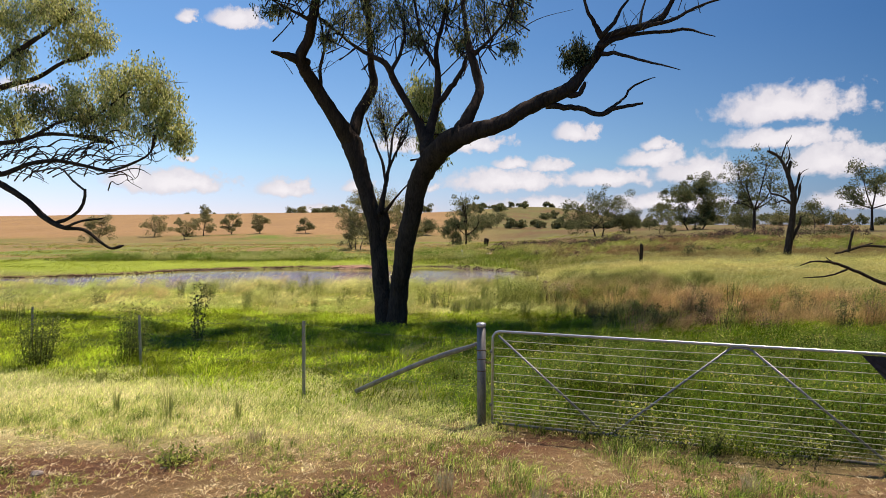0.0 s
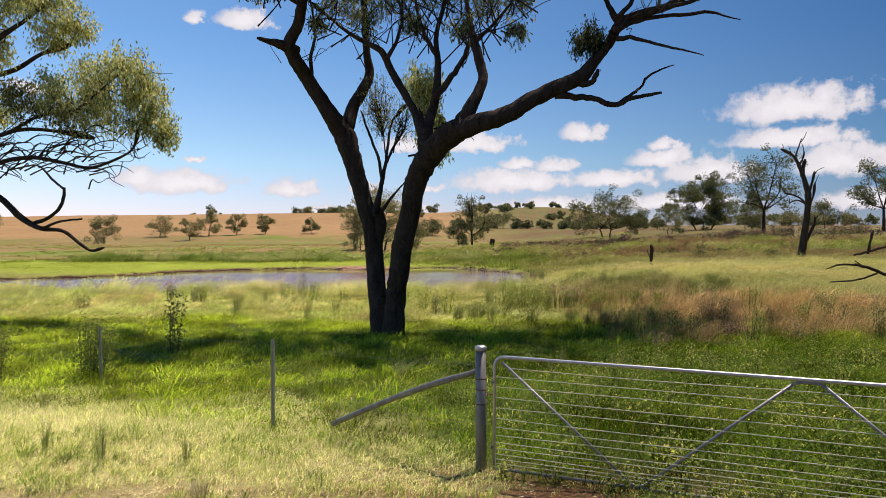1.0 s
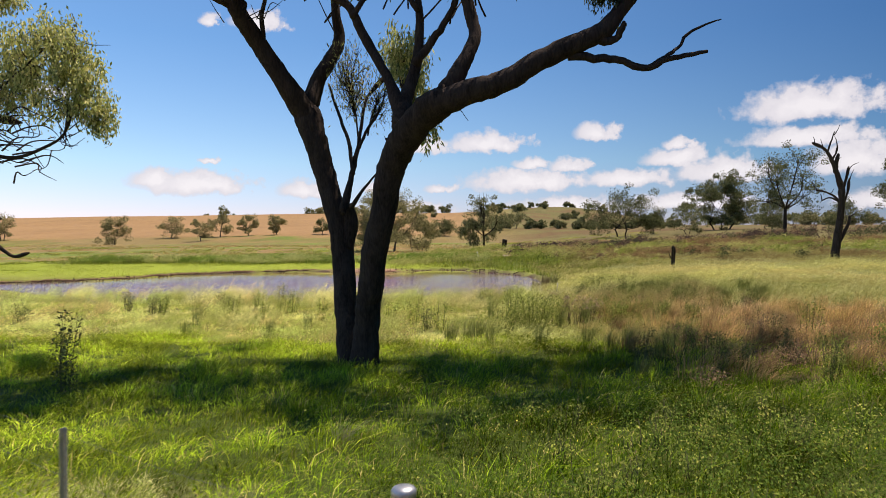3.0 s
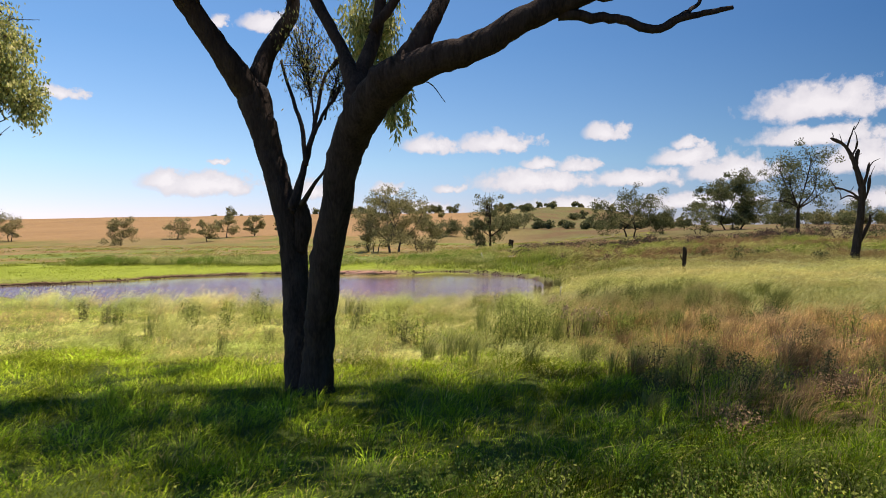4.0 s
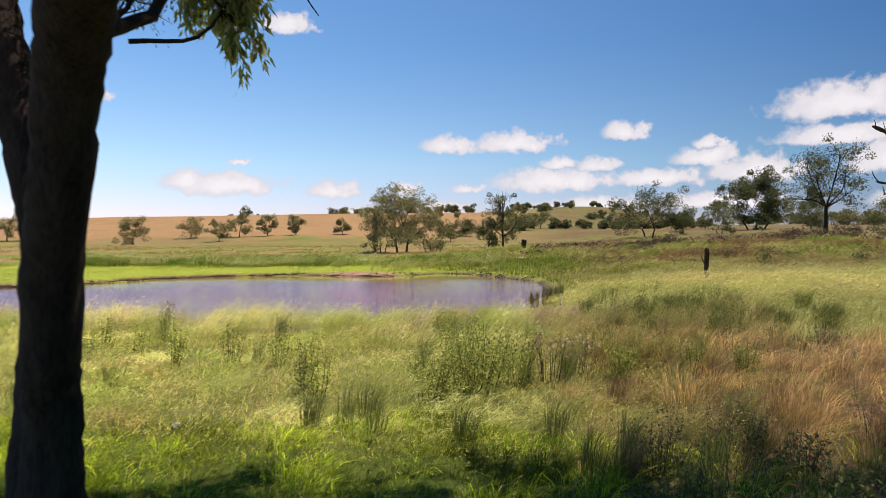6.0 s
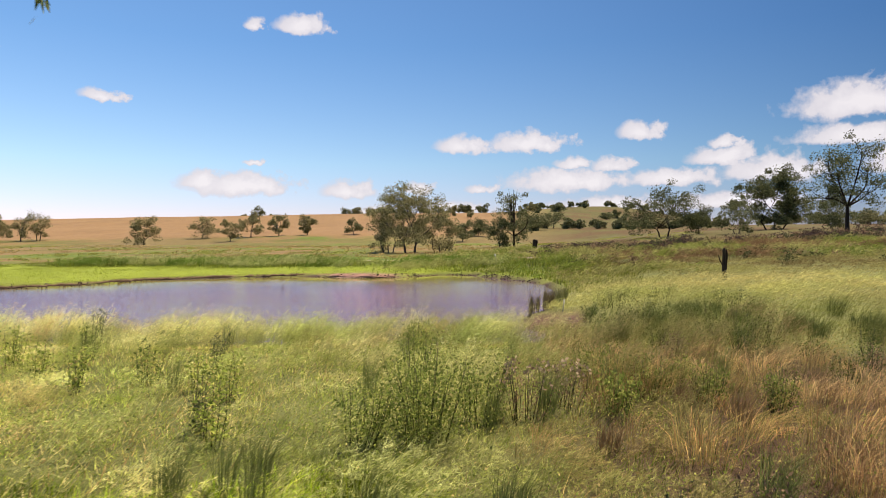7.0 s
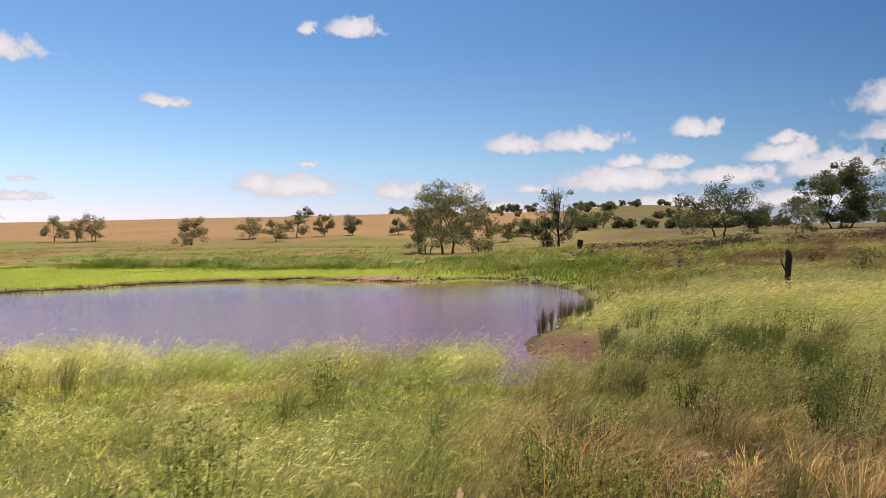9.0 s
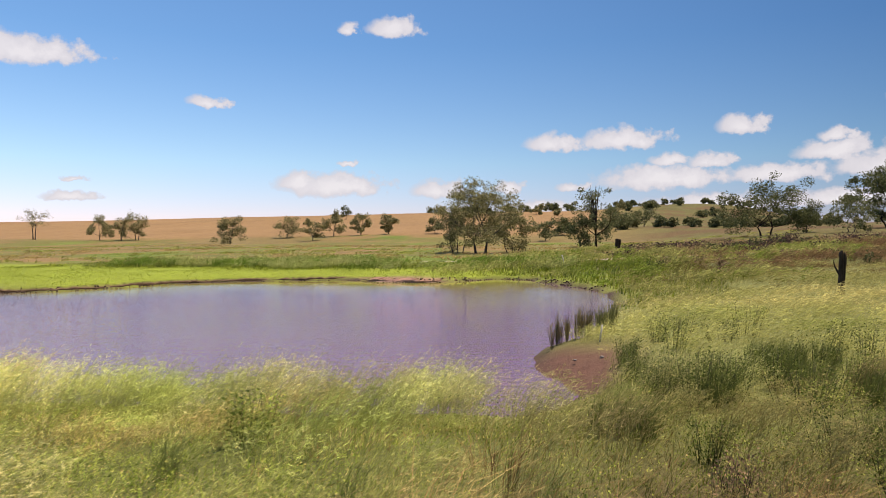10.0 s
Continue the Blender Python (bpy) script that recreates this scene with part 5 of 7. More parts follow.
def scattered_trees():
    """Trees on the hill and along the skyline, too far off to tell their limbs."""
    rng = np.random.default_rng(7)
    spots = []
    for k in range(26):
        spots.append((rng.uniform(22, 92), rng.uniform(335, 400), rng.uniform(4.5, 7)))
    for k in range(24):
        spots.append((rng.uniform(-120, 170), rng.uniform(430, 720), rng.uniform(6, 10)))
    for k in range(13):
        spots.append((rng.uniform(-20, 130), rng.uniform(650, 705), rng.uniform(6, 9)))
    for k in range(70):
        u = rng.uniform(0, 1)
        spots.append((110 + 330 * u, 400 + rng.uniform(-30, 90), rng.uniform(7, 12)))
    for k in range(15):
        spots.append((rng.uniform(-205, -120), rng.uniform(640, 690), rng.uniform(8, 13)))
    for k in range(7):
        spots.append((rng.uniform(-120, -40), rng.uniform(580, 690), rng.uniform(7, 12)))
    for k in range(12):
        spots.append((rng.uniform(-30, 14), rng.uniform(340, 420), rng.uniform(6, 9)))
    for k in range(2):
        spots.append((rng.uniform(-480, -240), rng.uniform(600, 680), rng.uniform(3, 4.5)))
    for n, (x, y, h) in enumerate(spots):
        far_tree(x, y, h * 0.66, h * rng.uniform(0.65, 1.05), 500 + n, "distant dark gum tree on the skyline", FARLEAF if n % 3 else FAROLIVE, 0.2, 9, 230, 0.75 + y / 1000, 0.6)


scattered_trees()

# ---- dead wood ----
def build_dead_tree():
    rng = np.random.default_rng(21)
    tree = thing("dead_tree", (28.0, 68.4, float(ground_z(28.0, 68.4))), "dead leafless tree with a broken charred trunk and bare limbs", "dead tree")
    limb(tree, "trunk", [(27.95, 68.40, 0.39, 0.455), (28.14, 68.40, 2.27, 0.374), (28.38, 68.40, 4.05, 0.321), (28.53, 68.40, 5.83, 0.294), (28.53, 68.40, 6.84, 0.267)], rng)
    limb(tree, "limb", [(28.53, 68.40, 6.69, 0.267), (28.14, 68.40, 8.12, 0.241), (27.66, 68.40, 9.40, 0.187), (27.12, 68.40, 10.27, 0.134), (26.10, 68.40, 10.85, 0.094)], rng)
    limb(tree, "branch", [(27.32, 68.40, 9.96, 0.094), (27.61, 68.40, 10.87, 0.067), (27.95, 68.40, 11.83, 0.040)], rng)
    limb(tree, "branch", [(27.66, 68.40, 9.24, 0.107), (27.99, 68.40, 9.80, 0.080), (28.19, 68.40, 10.55, 0.053)], rng)
    limb(tree, "broken_stub", [(28.00, 68.40, 8.43, 0.214), (28.09, 68.40, 9.13, 0.187), (28.24, 68.40, 9.79, 0.134)], rng)
    limb(tree, "branch", [(28.58, 68.40, 6.69, 0.160), (28.91, 68.40, 7.70, 0.120), (29.11, 68.40, 8.71, 0.067)], rng)
    limb(tree, "branch", [(28.53, 68.40, 5.32, 0.134), (28.91, 68.40, 6.08, 0.094), (29.16, 68.40, 7.70, 0.040)], rng)
    limb(tree, "branch", [(28.43, 68.40, 5.47, 0.134), (27.95, 68.40, 6.09, 0.107), (27.17, 68.40, 6.51, 0.080), (26.30, 68.40, 6.72, 0.040)], rng)
    limb(tree, "branch", [(28.33, 68.40, 5.68, 0.094), (27.46, 68.40, 6.00, 0.067), (26.78, 68.40, 5.70, 0.040)], rng)
    limb(tree, "branch", [(28.34, 68.40, 2.12, 0.160), (28.82, 68.40, 3.13, 0.160), (29.16, 68.40, 3.94, 0.134), (29.16, 68.40, 4.45, 0.053)], rng)
    for x, z in ((26.2, 10.7), (27.0, 10.2), (27.9, 11.5), (28.15, 10.3), (29.1, 8.4), (29.15, 7.3), (26.5, 6.65), (27.3, 6.4), (26.9, 5.75), (29.16, 4.3), (28.0, 8.9), (28.9, 7.6)):
        way = np.array((rng.normal(0, 0.5), rng.normal(0, 0.4), rng.uniform(0.4, 1.2)))
        at = np.array((x, 68.4, z))
        limb(tree, "dead_branch", [(*at, 0.05), (*(at + way * 0.5 + rng.normal(0, 0.1, 3)), 0.034), (*(at + way + rng.normal(0, 0.12, 3)), 0.015)], rng)


build_dead_tree()


def build_fallen_wood():
    rng = np.random.default_rng(22)
    tree = thing("fallen_branch", (13.0, 26.0, float(ground_z(13.0, 26.0))), "bare dead fallen branch sticking out of tall grass", "branch")
    limb(tree, "bough", [(13.81, 26.00, 0.62, 0.065), (13.05, 26.00, 0.95, 0.060), (12.25, 26.00, 1.31, 0.054), (11.69, 26.00, 1.46, 0.049)], rng)
    limb(tree, "branch", [(11.71, 26.00, 1.44, 0.038), (11.24, 26.00, 1.46, 0.033), (10.76, 26.00, 1.31, 0.016)], rng)
    limb(tree, "branch", [(12.45, 26.00, 1.16, 0.038), (11.99, 26.30, 0.92, 0.033), (11.10, 26.50, 0.82, 0.017)], rng)
    limb(tree, "branch", [(11.95, 26.00, 1.41, 0.027), (11.69, 26.00, 1.60, 0.016)], rng)
    tree = thing("fallen_branch", (25.0, 50.0, float(ground_z(25.0, 50.0))), "broken grey fallen bough lying in grass", "branch")
    limb(tree, "bough", [(27.01, 50.00, 1.69, 0.083), (25.56, 50.00, 1.74, 0.083), (24.41, 50.00, 1.42, 0.083), (23.56, 50.00, 1.22, 0.063)], rng)
    limb(tree, "broken_stub", [(24.49, 50.00, 1.42, 0.104), (24.64, 50.00, 2.18, 0.083), (24.83, 50.00, 2.90, 0.052)], rng)
    limb(tree, "branch", [(25.18, 50.00, 1.66, 0.063), (26.13, 50.00, 1.97, 0.042)], rng)


build_fallen_wood()


def stump(x, y, height, radius, seed, label):
    rng = np.random.default_rng(seed)
    z = float(ground_z(x, y))
    ob = thing("tree_stump", (x, y, z), label, "stump")
    part("stump_wood", mesh_of(*tube([(0, 0, -0.3, radius * 1.15), (0, 0, height * 0.3, radius), (0.02, 0, height * 0.8, radius * 0.85), (0.03, 0, height * 0.97, radius * 0.62), (0.04, 0, height, radius * 0.3)], 10, 0.10, rng, 4), True), CHARRED, ob)
    part("splinter", mesh_of(*tube([(radius * 0.9, 0, -0.2, radius * 0.35), (radius * 1.25, 0.02, height * 0.5, radius * 0.42), (radius * 1.3, 0, height * 0.93, radius * 0.3), (radius * 1.3, 0, height * 0.96, radius * 0.1)], 7, 0.1, rng, 4), True), CHARRED, ob)
    if height > 1.5:
        part("splinter", mesh_of(*tube([(-radius * 0.5, 0, height * 0.45, 0.05), (-radius * 2.2, 0, height * 0.66, 0.03), (-radius * 2.6, 0, height * 0.78, 0.015)], 5, 0.1, rng, 3), True), CHARRED, ob)


stump(12.0, 59.3, 1.95, 0.115, 31, "charred split tree stump standing in tall grass")
stump(-2.6, 170, 2.0, 0.42, 32, "short dark tree stump in pasture")


def small_posts():
    for x, y, h, lean in ((-5.0, 100, 1.3, -14), (2.35, 47.0, 0.55, 8)):
        ob = thing("marker_stake", (x, y, float(ground_z(x, y))), "pale leaning wooden marker stake near the water", "stake", "marker stakes")
        ob.rotation_euler.y = radians(lean)
        part("stake_wood", mesh_of(*tube_arrays([(0, 0, -0.2, 0.035 if h < 1 else 0.10), (0, 0, h, 0.03 if h < 1 else 0.08)], 6), True), WHITEPAINT, ob)


small_posts()

# ---- weeds, shrubs, reeds ----
def weed(x, y, height, spread, seed, label, leaf=0.05, stems=9, leaves=420, mat=None, wood=None, heads=0, name="weed_plant", upright=0.8, category="weed", wide=0.4, group="paddock weeds"):
    """A leafy plant: stems that rise and fan out, leaves all along them, seed heads on top."""
    rng = np.random.default_rng(seed)
    ob = thing(name, (x, y, float(ground_z(x, y)) - 0.02), label, category, group)
    spots, tops, canes = [], [], []
    for k in range(stems):
        a = rng.uniform(0, 2 * math.pi)
        r = spread * 0.5 * math.sqrt(rng.uniform(0, 1))
        h = height * rng.uniform(0.6, 1.0)
        root = np.array((math.cos(a), math.sin(a), 0)) * r * (0.25 + 0.35 * upright)
        top = np.array((math.cos(a) * r + 0.08 * h, math.sin(a) * r, h))
        path = curve_points([(*root, 0.006), (*(root + (top - root) * 0.5 + rng.normal(0, 0.03, 3)), 0.005), (*top, 0.003)], 1)
        canes.append(tube_arrays(path, 3))
        n = max(4, int(leaves / stems))
        f = rng.uniform(0.12, 1.0, n) * (len(path) - 1)
        i = np.minimum(f.astype(int), len(path) - 2)
        spots.append(path[i, :3] + (path[i + 1, :3] - path[i, :3]) * (f - i)[:, None] + rng.normal(0, 1, (n, 3)) * (0.09 * spread + 0.015, 0.09 * spread + 0.015, 0.04))
        tops.append(top)
    tagged(part("stem", mesh_of(*join(canes), True), wood or STEM, ob), kind="stuff")
    tagged(part("foliage", mesh_of(*leaf_arrays(np.vstack(spots), leaf, rng, 0.1, wide)), mat or WEEDLEAF, ob), kind="stuff")
    if heads:
        at = np.repeat(np.array(tops), heads, 0) + rng.normal(0, 0.03, (len(tops) * heads, 3))
        tagged(part("seed_head", mesh_of(*leaf_arrays(at, 0.06, rng, 0.2, 0.8)), SEEDHEAD, ob), kind="stuff")
    return ob


LEAFY, SEDGE = "tall leafy green weed growing out of grass", "dark upright sedge clump in tall grass"
weed(-9.35, 12.3, 1.2, 0.85, 41, "dark bushy weed beside the fence", 0.045, 34, 3400, SHRUBLEAF)
weed(-8.05, 13.25, 1.25, 0.75, 42, LEAFY, 0.045, 26, 2400, SHRUBLEAF)
weed(-7.85, 16.0, 1.6, 0.6, 43, "single tall leafy sapling weed in shade", 0.075, 8, 520, DARKLEAF)
weed(-14.5, 18.5, 1.1, 0.9, 44, LEAFY, 0.05, 12, 700)
weed(0.35, 25.4, 1.30, 1.5, 45, "broad leafy green bush weed in grass", 0.055, 30, 4200, WEEDLEAF)
weed(-0.55, 25.0, 1.0, 0.9, 46, LEAFY, 0.055, 16, 1500)
weed(0.95, 26.2, 1.1, 0.9, 47, LEAFY, 0.055, 16, 1500)
weed(1.65, 26.3, 0.95, 0.9, 48, "dry brown thistle with pale seed heads", 0.05, 18, 420, DRYLEAF, None, 6)
weed(2.2, 27.2, 0.8, 0.8, 49, "dry brown thistle with pale seed heads", 0.05, 14, 320, DRYLEAF, None, 6)
weed(3.0, 26.8, 0.75, 0.8, 50, LEAFY, 0.075, 14, 700)
weed(-0.2, 27.6, 1.15, 0.9, 51, LEAFY, 0.055, 14, 1200)
rng_weed = np.random.default_rng(77)
for n in range(30):  # weeds along the edge of the rusty patch
    wx, wy = rng_weed.uniform(2.5, 11.5), rng_weed.uniform(16.2, 23.5)
    weed(wx, wy + 0.18 * wx, rng_weed.uniform(0.5, 0.95), rng_weed.uniform(0.5, 0.9), 2600 + n, "brown-green weed with dry stems beside rusty grass", 0.05, 16, 620, (WEEDLEAF, DARKLEAF, DRYLEAF)[n % 3])
for n in range(14):  # tall green weeds at the back of the rusty patch
    weed(rng_weed.uniform(6.5, 15), rng_weed.uniform(20.5, 25), rng_weed.uniform(0.8, 1.15), rng_weed.uniform(0.6, 1.1), 2660 + n, "tall green weed in rusty grass", 0.06, 14, 560, WEEDLEAF)
for n in range(100):  # leafy weeds behind the gate
    wx, wy = rng_weed.uniform(-0.5, 8.5), rng_weed.uniform(7.6, 15.5)
    if wy < 8.3 - 0.3 * (wx + 0.6):
        continue
    weed(wx, wy, rng_weed.uniform(0.22, 0.6), rng_weed.uniform(0.3, 0.7), 1700 + n, "yellow-green leafy weed behind the gate", 0.042, 8, 200, (WEEDLEAF, UNDERLEAF, WEEDLEAF)[n % 3], None, 0, wide=0.5)
for n in range(22):  # weeds along the near bank
    wx, wy = rng_weed.uniform(-17, 1), rng_weed.uniform(24.5, 34)
    weed(wx, wy, rng_weed.uniform(0.7, 1.1), rng_weed.uniform(0.4, 0.8), 800 + n, "grey-green weed among tall seeding grass", 0.07, 9, 380, (WEEDLEAF, UNDERLEAF, GUM)[n % 3])
for n in range(20):  # shrubby clumps in the field past the cove
    wx, wy = rng_weed.uniform(3.4, 8.5), rng_weed.uniform(33.5, 47)
    weed(wx, wy, rng_weed.uniform(0.7, 1.15), rng_weed.uniform(0.7, 1.4), 900 + n, "green bushy clump in pale grass", 0.045, 20, 700, (SHRUBLEAF, WEEDLEAF)[n % 2])
for n, (wx, wy, wh, ws) in enumerate(((4.1, 37.9, 0.95, 1.0), (4.7, 37.7, 1.05, 1.2), (5.2, 38.4, 0.95, 1.0), (4.2, 39.5, 0.95, 1.0), (3.5, 41.2, 0.85, 0.8), (3.3, 42.8, 0.85, 0.7), (6.3, 39.8, 0.85, 0.9))):
    weed(wx, wy, wh, ws, 950 + n, "dark green bushy clump in pale grass", 0.038, 34, 2600, SHRUBLEAF)
for n, (wx, wy) in enumerate(((3.5, 27.9), (4.0, 28.4), (4.4, 27.6), (3.0, 28.9), (5.3, 27.2), (2.6, 29.6))):
    weed(wx, wy, 0.75, 0.6, 990 + n, "upright green weed in dry straw grass", 0.05, 20, 900, WEEDLEAF)
for n in range(16):  # dark weeds in the dry grass short of the cove
    weed(rng_weed.uniform(3.2, 9.5), rng_weed.uniform(27.5, 34.5), rng_weed.uniform(0.5, 0.85), rng_weed.uniform(0.5, 0.9), 970 + n, "dark green weed in dry brown grass", 0.04, 18, 800, (SHRUBLEAF, SHRUBLEAF, DRYLEAF)[n % 3])
for n in range(34):  # clumps across the far field
    wx, wy = rng_weed.uniform(2, 52), rng_weed.uniform(66, 105)
    weed(wx, wy, rng_weed.uniform(0.8, 1.5), rng_weed.uniform(1.0, 2.4), 1000 + n, "olive bushy clump in rank grass", 0.2, 12, 260, (DARKLEAF, WEEDLEAF, DRYLEAF)[n % 3])
for n in range(14):
    wx, wy = rng_weed.uniform(-70, -30), rng_weed.uniform(92, 108)
    weed(wx, wy, rng_weed.uniform(0.8, 1.3), rng_weed.uniform(0.8, 1.8), 1100 + n, "green reedy clump on the far bank", 0.2, 10, 200, WEEDLEAF)
for n, (wx, wy) in enumerate(((-2.6, 5.6), (-1.9, 5.7), (-3.9, 6.6), (3.2, 5.9))):
    weed(wx, wy, 0.16, 0.55, 1200 + n, "low green weed on bare red soil", 0.05, 22, 420, WEEDLEAF, None, 0, "low_weed", 0.2)
for n in range(34):  # leafy growth along the foot of the gate
    wx = rng_weed.uniform(-0.6, 6.8)
    weed(wx, 8.25 - 0.30 * (wx + 0.62) + rng_weed.uniform(-0.45, 0.1), rng_weed.uniform(0.14, 0.34), rng_weed.uniform(0.3, 0.55), 1230 + n, "low green weed along the foot of the gate", 0.035, 10, 200, (WEEDLEAF, UNDERLEAF)[n % 2], None, 0, "low_weed", 0.3)
for n in range(14):
    weed(rng_weed.uniform(-7, 5), rng_weed.uniform(4.9, 7.0), 0.07, rng_weed.uniform(0.15, 0.35), 1270 + n, "small flat green weed on bare soil", 0.03, 8, 110, WEEDLEAF, None, 0, "low_weed", 0.2)


def scrub_band():
    """Dry purple-brown scrub along the far edge of the field."""
    rng = np.random.default_rng(91)
    for n in range(110):
        u = rng.uniform(0, 1)
        x, y = 0 + 88 * u, 132 + 44 * u + rng.normal(0, 9)
        weed(x, y, rng.uniform(1.0, 2.0) + 1.7 * max(0, u - 0.45), rng.uniform(2.5, 6.5), 1300 + n, "dry purple-brown scrub bush at the paddock edge", 0.32, 8, 240, (SCRUB, SCRUB, DRYLEAF, DARKLEAF)[n % 4], None, 0, "scrub_bush", 0.6, "bush", 0.5, "dry scrub bushes")


scrub_band()


def tussock(x, y, height, spread, count, seed, label, colour, tip, width=0.006, name="grass_tuft", lean=0.06, group="grass tufts"):
    """An upright tuft of reed or grass blades as a thing of its own."""
    rng = np.random.default_rng(seed)
    a, r = rng.uniform(0, 2 * np.pi, count), spread / 2 * np.sqrt(rng.uniform(0, 1, count))
    px, py = r * np.cos(a) * 0.45, r * np.sin(a) * 0.45
    h = height * rng.uniform(0.35, 1.0, count) ** 0.8
    c = np.array(colour) * rng.uniform(0.7, 1.3, (count, 1))
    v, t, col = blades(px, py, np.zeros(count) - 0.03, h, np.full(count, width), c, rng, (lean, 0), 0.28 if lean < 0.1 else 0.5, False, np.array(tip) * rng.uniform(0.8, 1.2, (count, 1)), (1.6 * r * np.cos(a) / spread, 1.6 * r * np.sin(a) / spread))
    me = mesh_of(v, t)
    tint(me, col)
    ob = part(name, me, GRASS)
    ob.location = (x, y, float(ground_z(x, y)))
    return tagged(ob, label, "grass", group, "")


for n, (tx, ty, th, ts) in enumerate(((-4.65, 8.0, 0.85, 0.16), (-5.6, 8.5, 0.6, 0.10), (-3.85, 8.25, 0.5, 0.16), (-7.1, 10.6, 0.5, 0.2), (-2.1, 9.1, 0.35, 0.3))):
    tussock(tx, ty, th, ts, 60, 60 + n, "thin upright green grass tuft on dry verge", (0.20, 0.25, 0.055), (0.42, 0.42, 0.15), 0.005)
tussock(-2.35, 13.4, 0.55, 0.5, 90, 66, "pale dry arching grass tuft in shade", (0.18, 0.19, 0.08), (0.38, 0.36, 0.21), 0.006, lean=0.3)
rng_cove = np.random.default_rng(55)
for n in range(13):  # thin brown reeds standing at the mouth of the muddy cove
    u = n / 12
    tussock(0.85 + 1.1 * u + rng_cove.normal(0, 0.08), 47.0 + 1.9 * u + rng_cove.normal(0, 0.15), rng_cove.uniform(1.15, 1.7), rng_cove.uniform(0.14, 0.32), int(rng_cove.uniform(40, 75)), 80 + n, "thin upright brown reeds at the edge of the water", (0.15, 0.105, 0.05), (0.25, 0.22, 0.10), 0.012, "reed_clump", 0.05, "water reeds")
for n in range(9):  # thicker greener reeds further round the bank
    u = n / 8
    tussock(1.9 + 0.7 * u + rng_cove.normal(0, 0.12), 48.9 + 3.2 * u + rng_cove.normal(0, 0.2), rng_cove.uniform(0.9, 1.5), 0.4, 60, 100 + n, "dense olive reeds on the bank of the dam", (0.11, 0.12, 0.035), (0.26, 0.26, 0.09), 0.013, "reed_clump", 0.08, "water reeds")
rng_reed = np.random.default_rng(5)
for n in range(18):
    tx, ty = rng_reed.uniform(-15, 5), rng_reed.uniform(22.5, 33)
    tussock(tx, ty, rng_reed.uniform(0.9, 1.25), 0.5, 90, 120 + n, SEDGE, (0.10, 0.14, 0.035), (0.28, 0.30, 0.09), 0.007, "sedge_clump", 0.2, "sedge clumps")
for n, (tx, ty) in enumerate(((2.0, 21.2), (2.5, 21.9), (1.6, 22.6), (3.4, 21.6), (3.9, 22.8), (-1.9, 22.8), (-1.2, 23.4), (0.4, 22.3))):
    tussock(tx, ty, 0.95, 0.6, 150, 160 + n, SEDGE, (0.085, 0.12, 0.03), (0.22, 0.24, 0.07), 0.007, "sedge_clump", 0.22, "sedge clumps")

for n in range(26):
    tx, ty = rng_reed.uniform(3.2, 12.0), rng_reed.uniform(35.0, 41.5)
    tussock(tx, ty, rng_reed.uniform(0.8, 1.1), 1.1, 260, 200 + n, "dark green rank grass clump near the water", (0.06, 0.09, 0.022), (0.20, 0.22, 0.06), 0.010, "sedge_clump", 0.22, "sedge clumps")
for n in range(46):
    tx = rng_reed.uniform(2.2, 13)
    ty = rng_reed.uniform(17.5, 31) + 0.15 * tx
    brown = n % 3 != 0
    tussock(tx, ty, rng_reed.uniform(0.55, 0.95), 0.6, 170, 300 + n, "arching rust-brown grass clump in dry patch" if brown else "arching dark green grass clump in dry patch", (0.15, 0.085, 0.04) if brown else (0.08, 0.11, 0.03), (0.38, 0.26, 0.12) if brown else (0.26, 0.27, 0.09), 0.006, "grass_clump", 0.26)
for n, (tx, ty) in enumerate(((-1.05, 6.0), (-0.2, 5.6), (1.7, 6.1), (-3.3, 7.3))):
    tussock(tx, ty, 0.30, 0.35, 130, 230 + n, "dry straw grass tuft on bare soil", (0.36, 0.29, 0.15), (0.55, 0.47, 0.28), 0.005, "dry_tuft", 0.05)

# ---- stones and bank clods ----
def clod(x, y, size, seed, label, mat, name="stone"):
    rng = np.random.default_rng(seed)
    bm = bmesh.new()
    bmesh.ops.create_icosphere(bm, subdivisions=2, radius=size)
    for v in bm.verts:
        k = 1 + 0.35 * (noise.noise(v.co * (2.2 / size) + Vector((seed, 0, 0))))
        v.co = Vector((v.co.x * k, v.co.y * k * 0.8, v.co.z * k * 0.6))
    ob = part(name, bm, mat)
    ob.location = (x, y, float(ground_z(x, y)) + size * 0.2)
    ob.rotation_euler.z = rng.uniform(0, 6)
    return tagged(ob, label, name, "stones")


for n, (sx, sy) in enumerate(((4.4, 31.2), (2.6, 44.2), (1.9, 43.9), (-3.9, 22.7), (0.2, 5.4), (-5.1, 6.2))):
    clod(sx, sy, (0.11, 0.07, 0.05, 0.10, 0.05, 0.06)[n], n + 1, "pale weathered stone lying in the grass" if sy < 40 else "pale stone on wet mud", STONE)


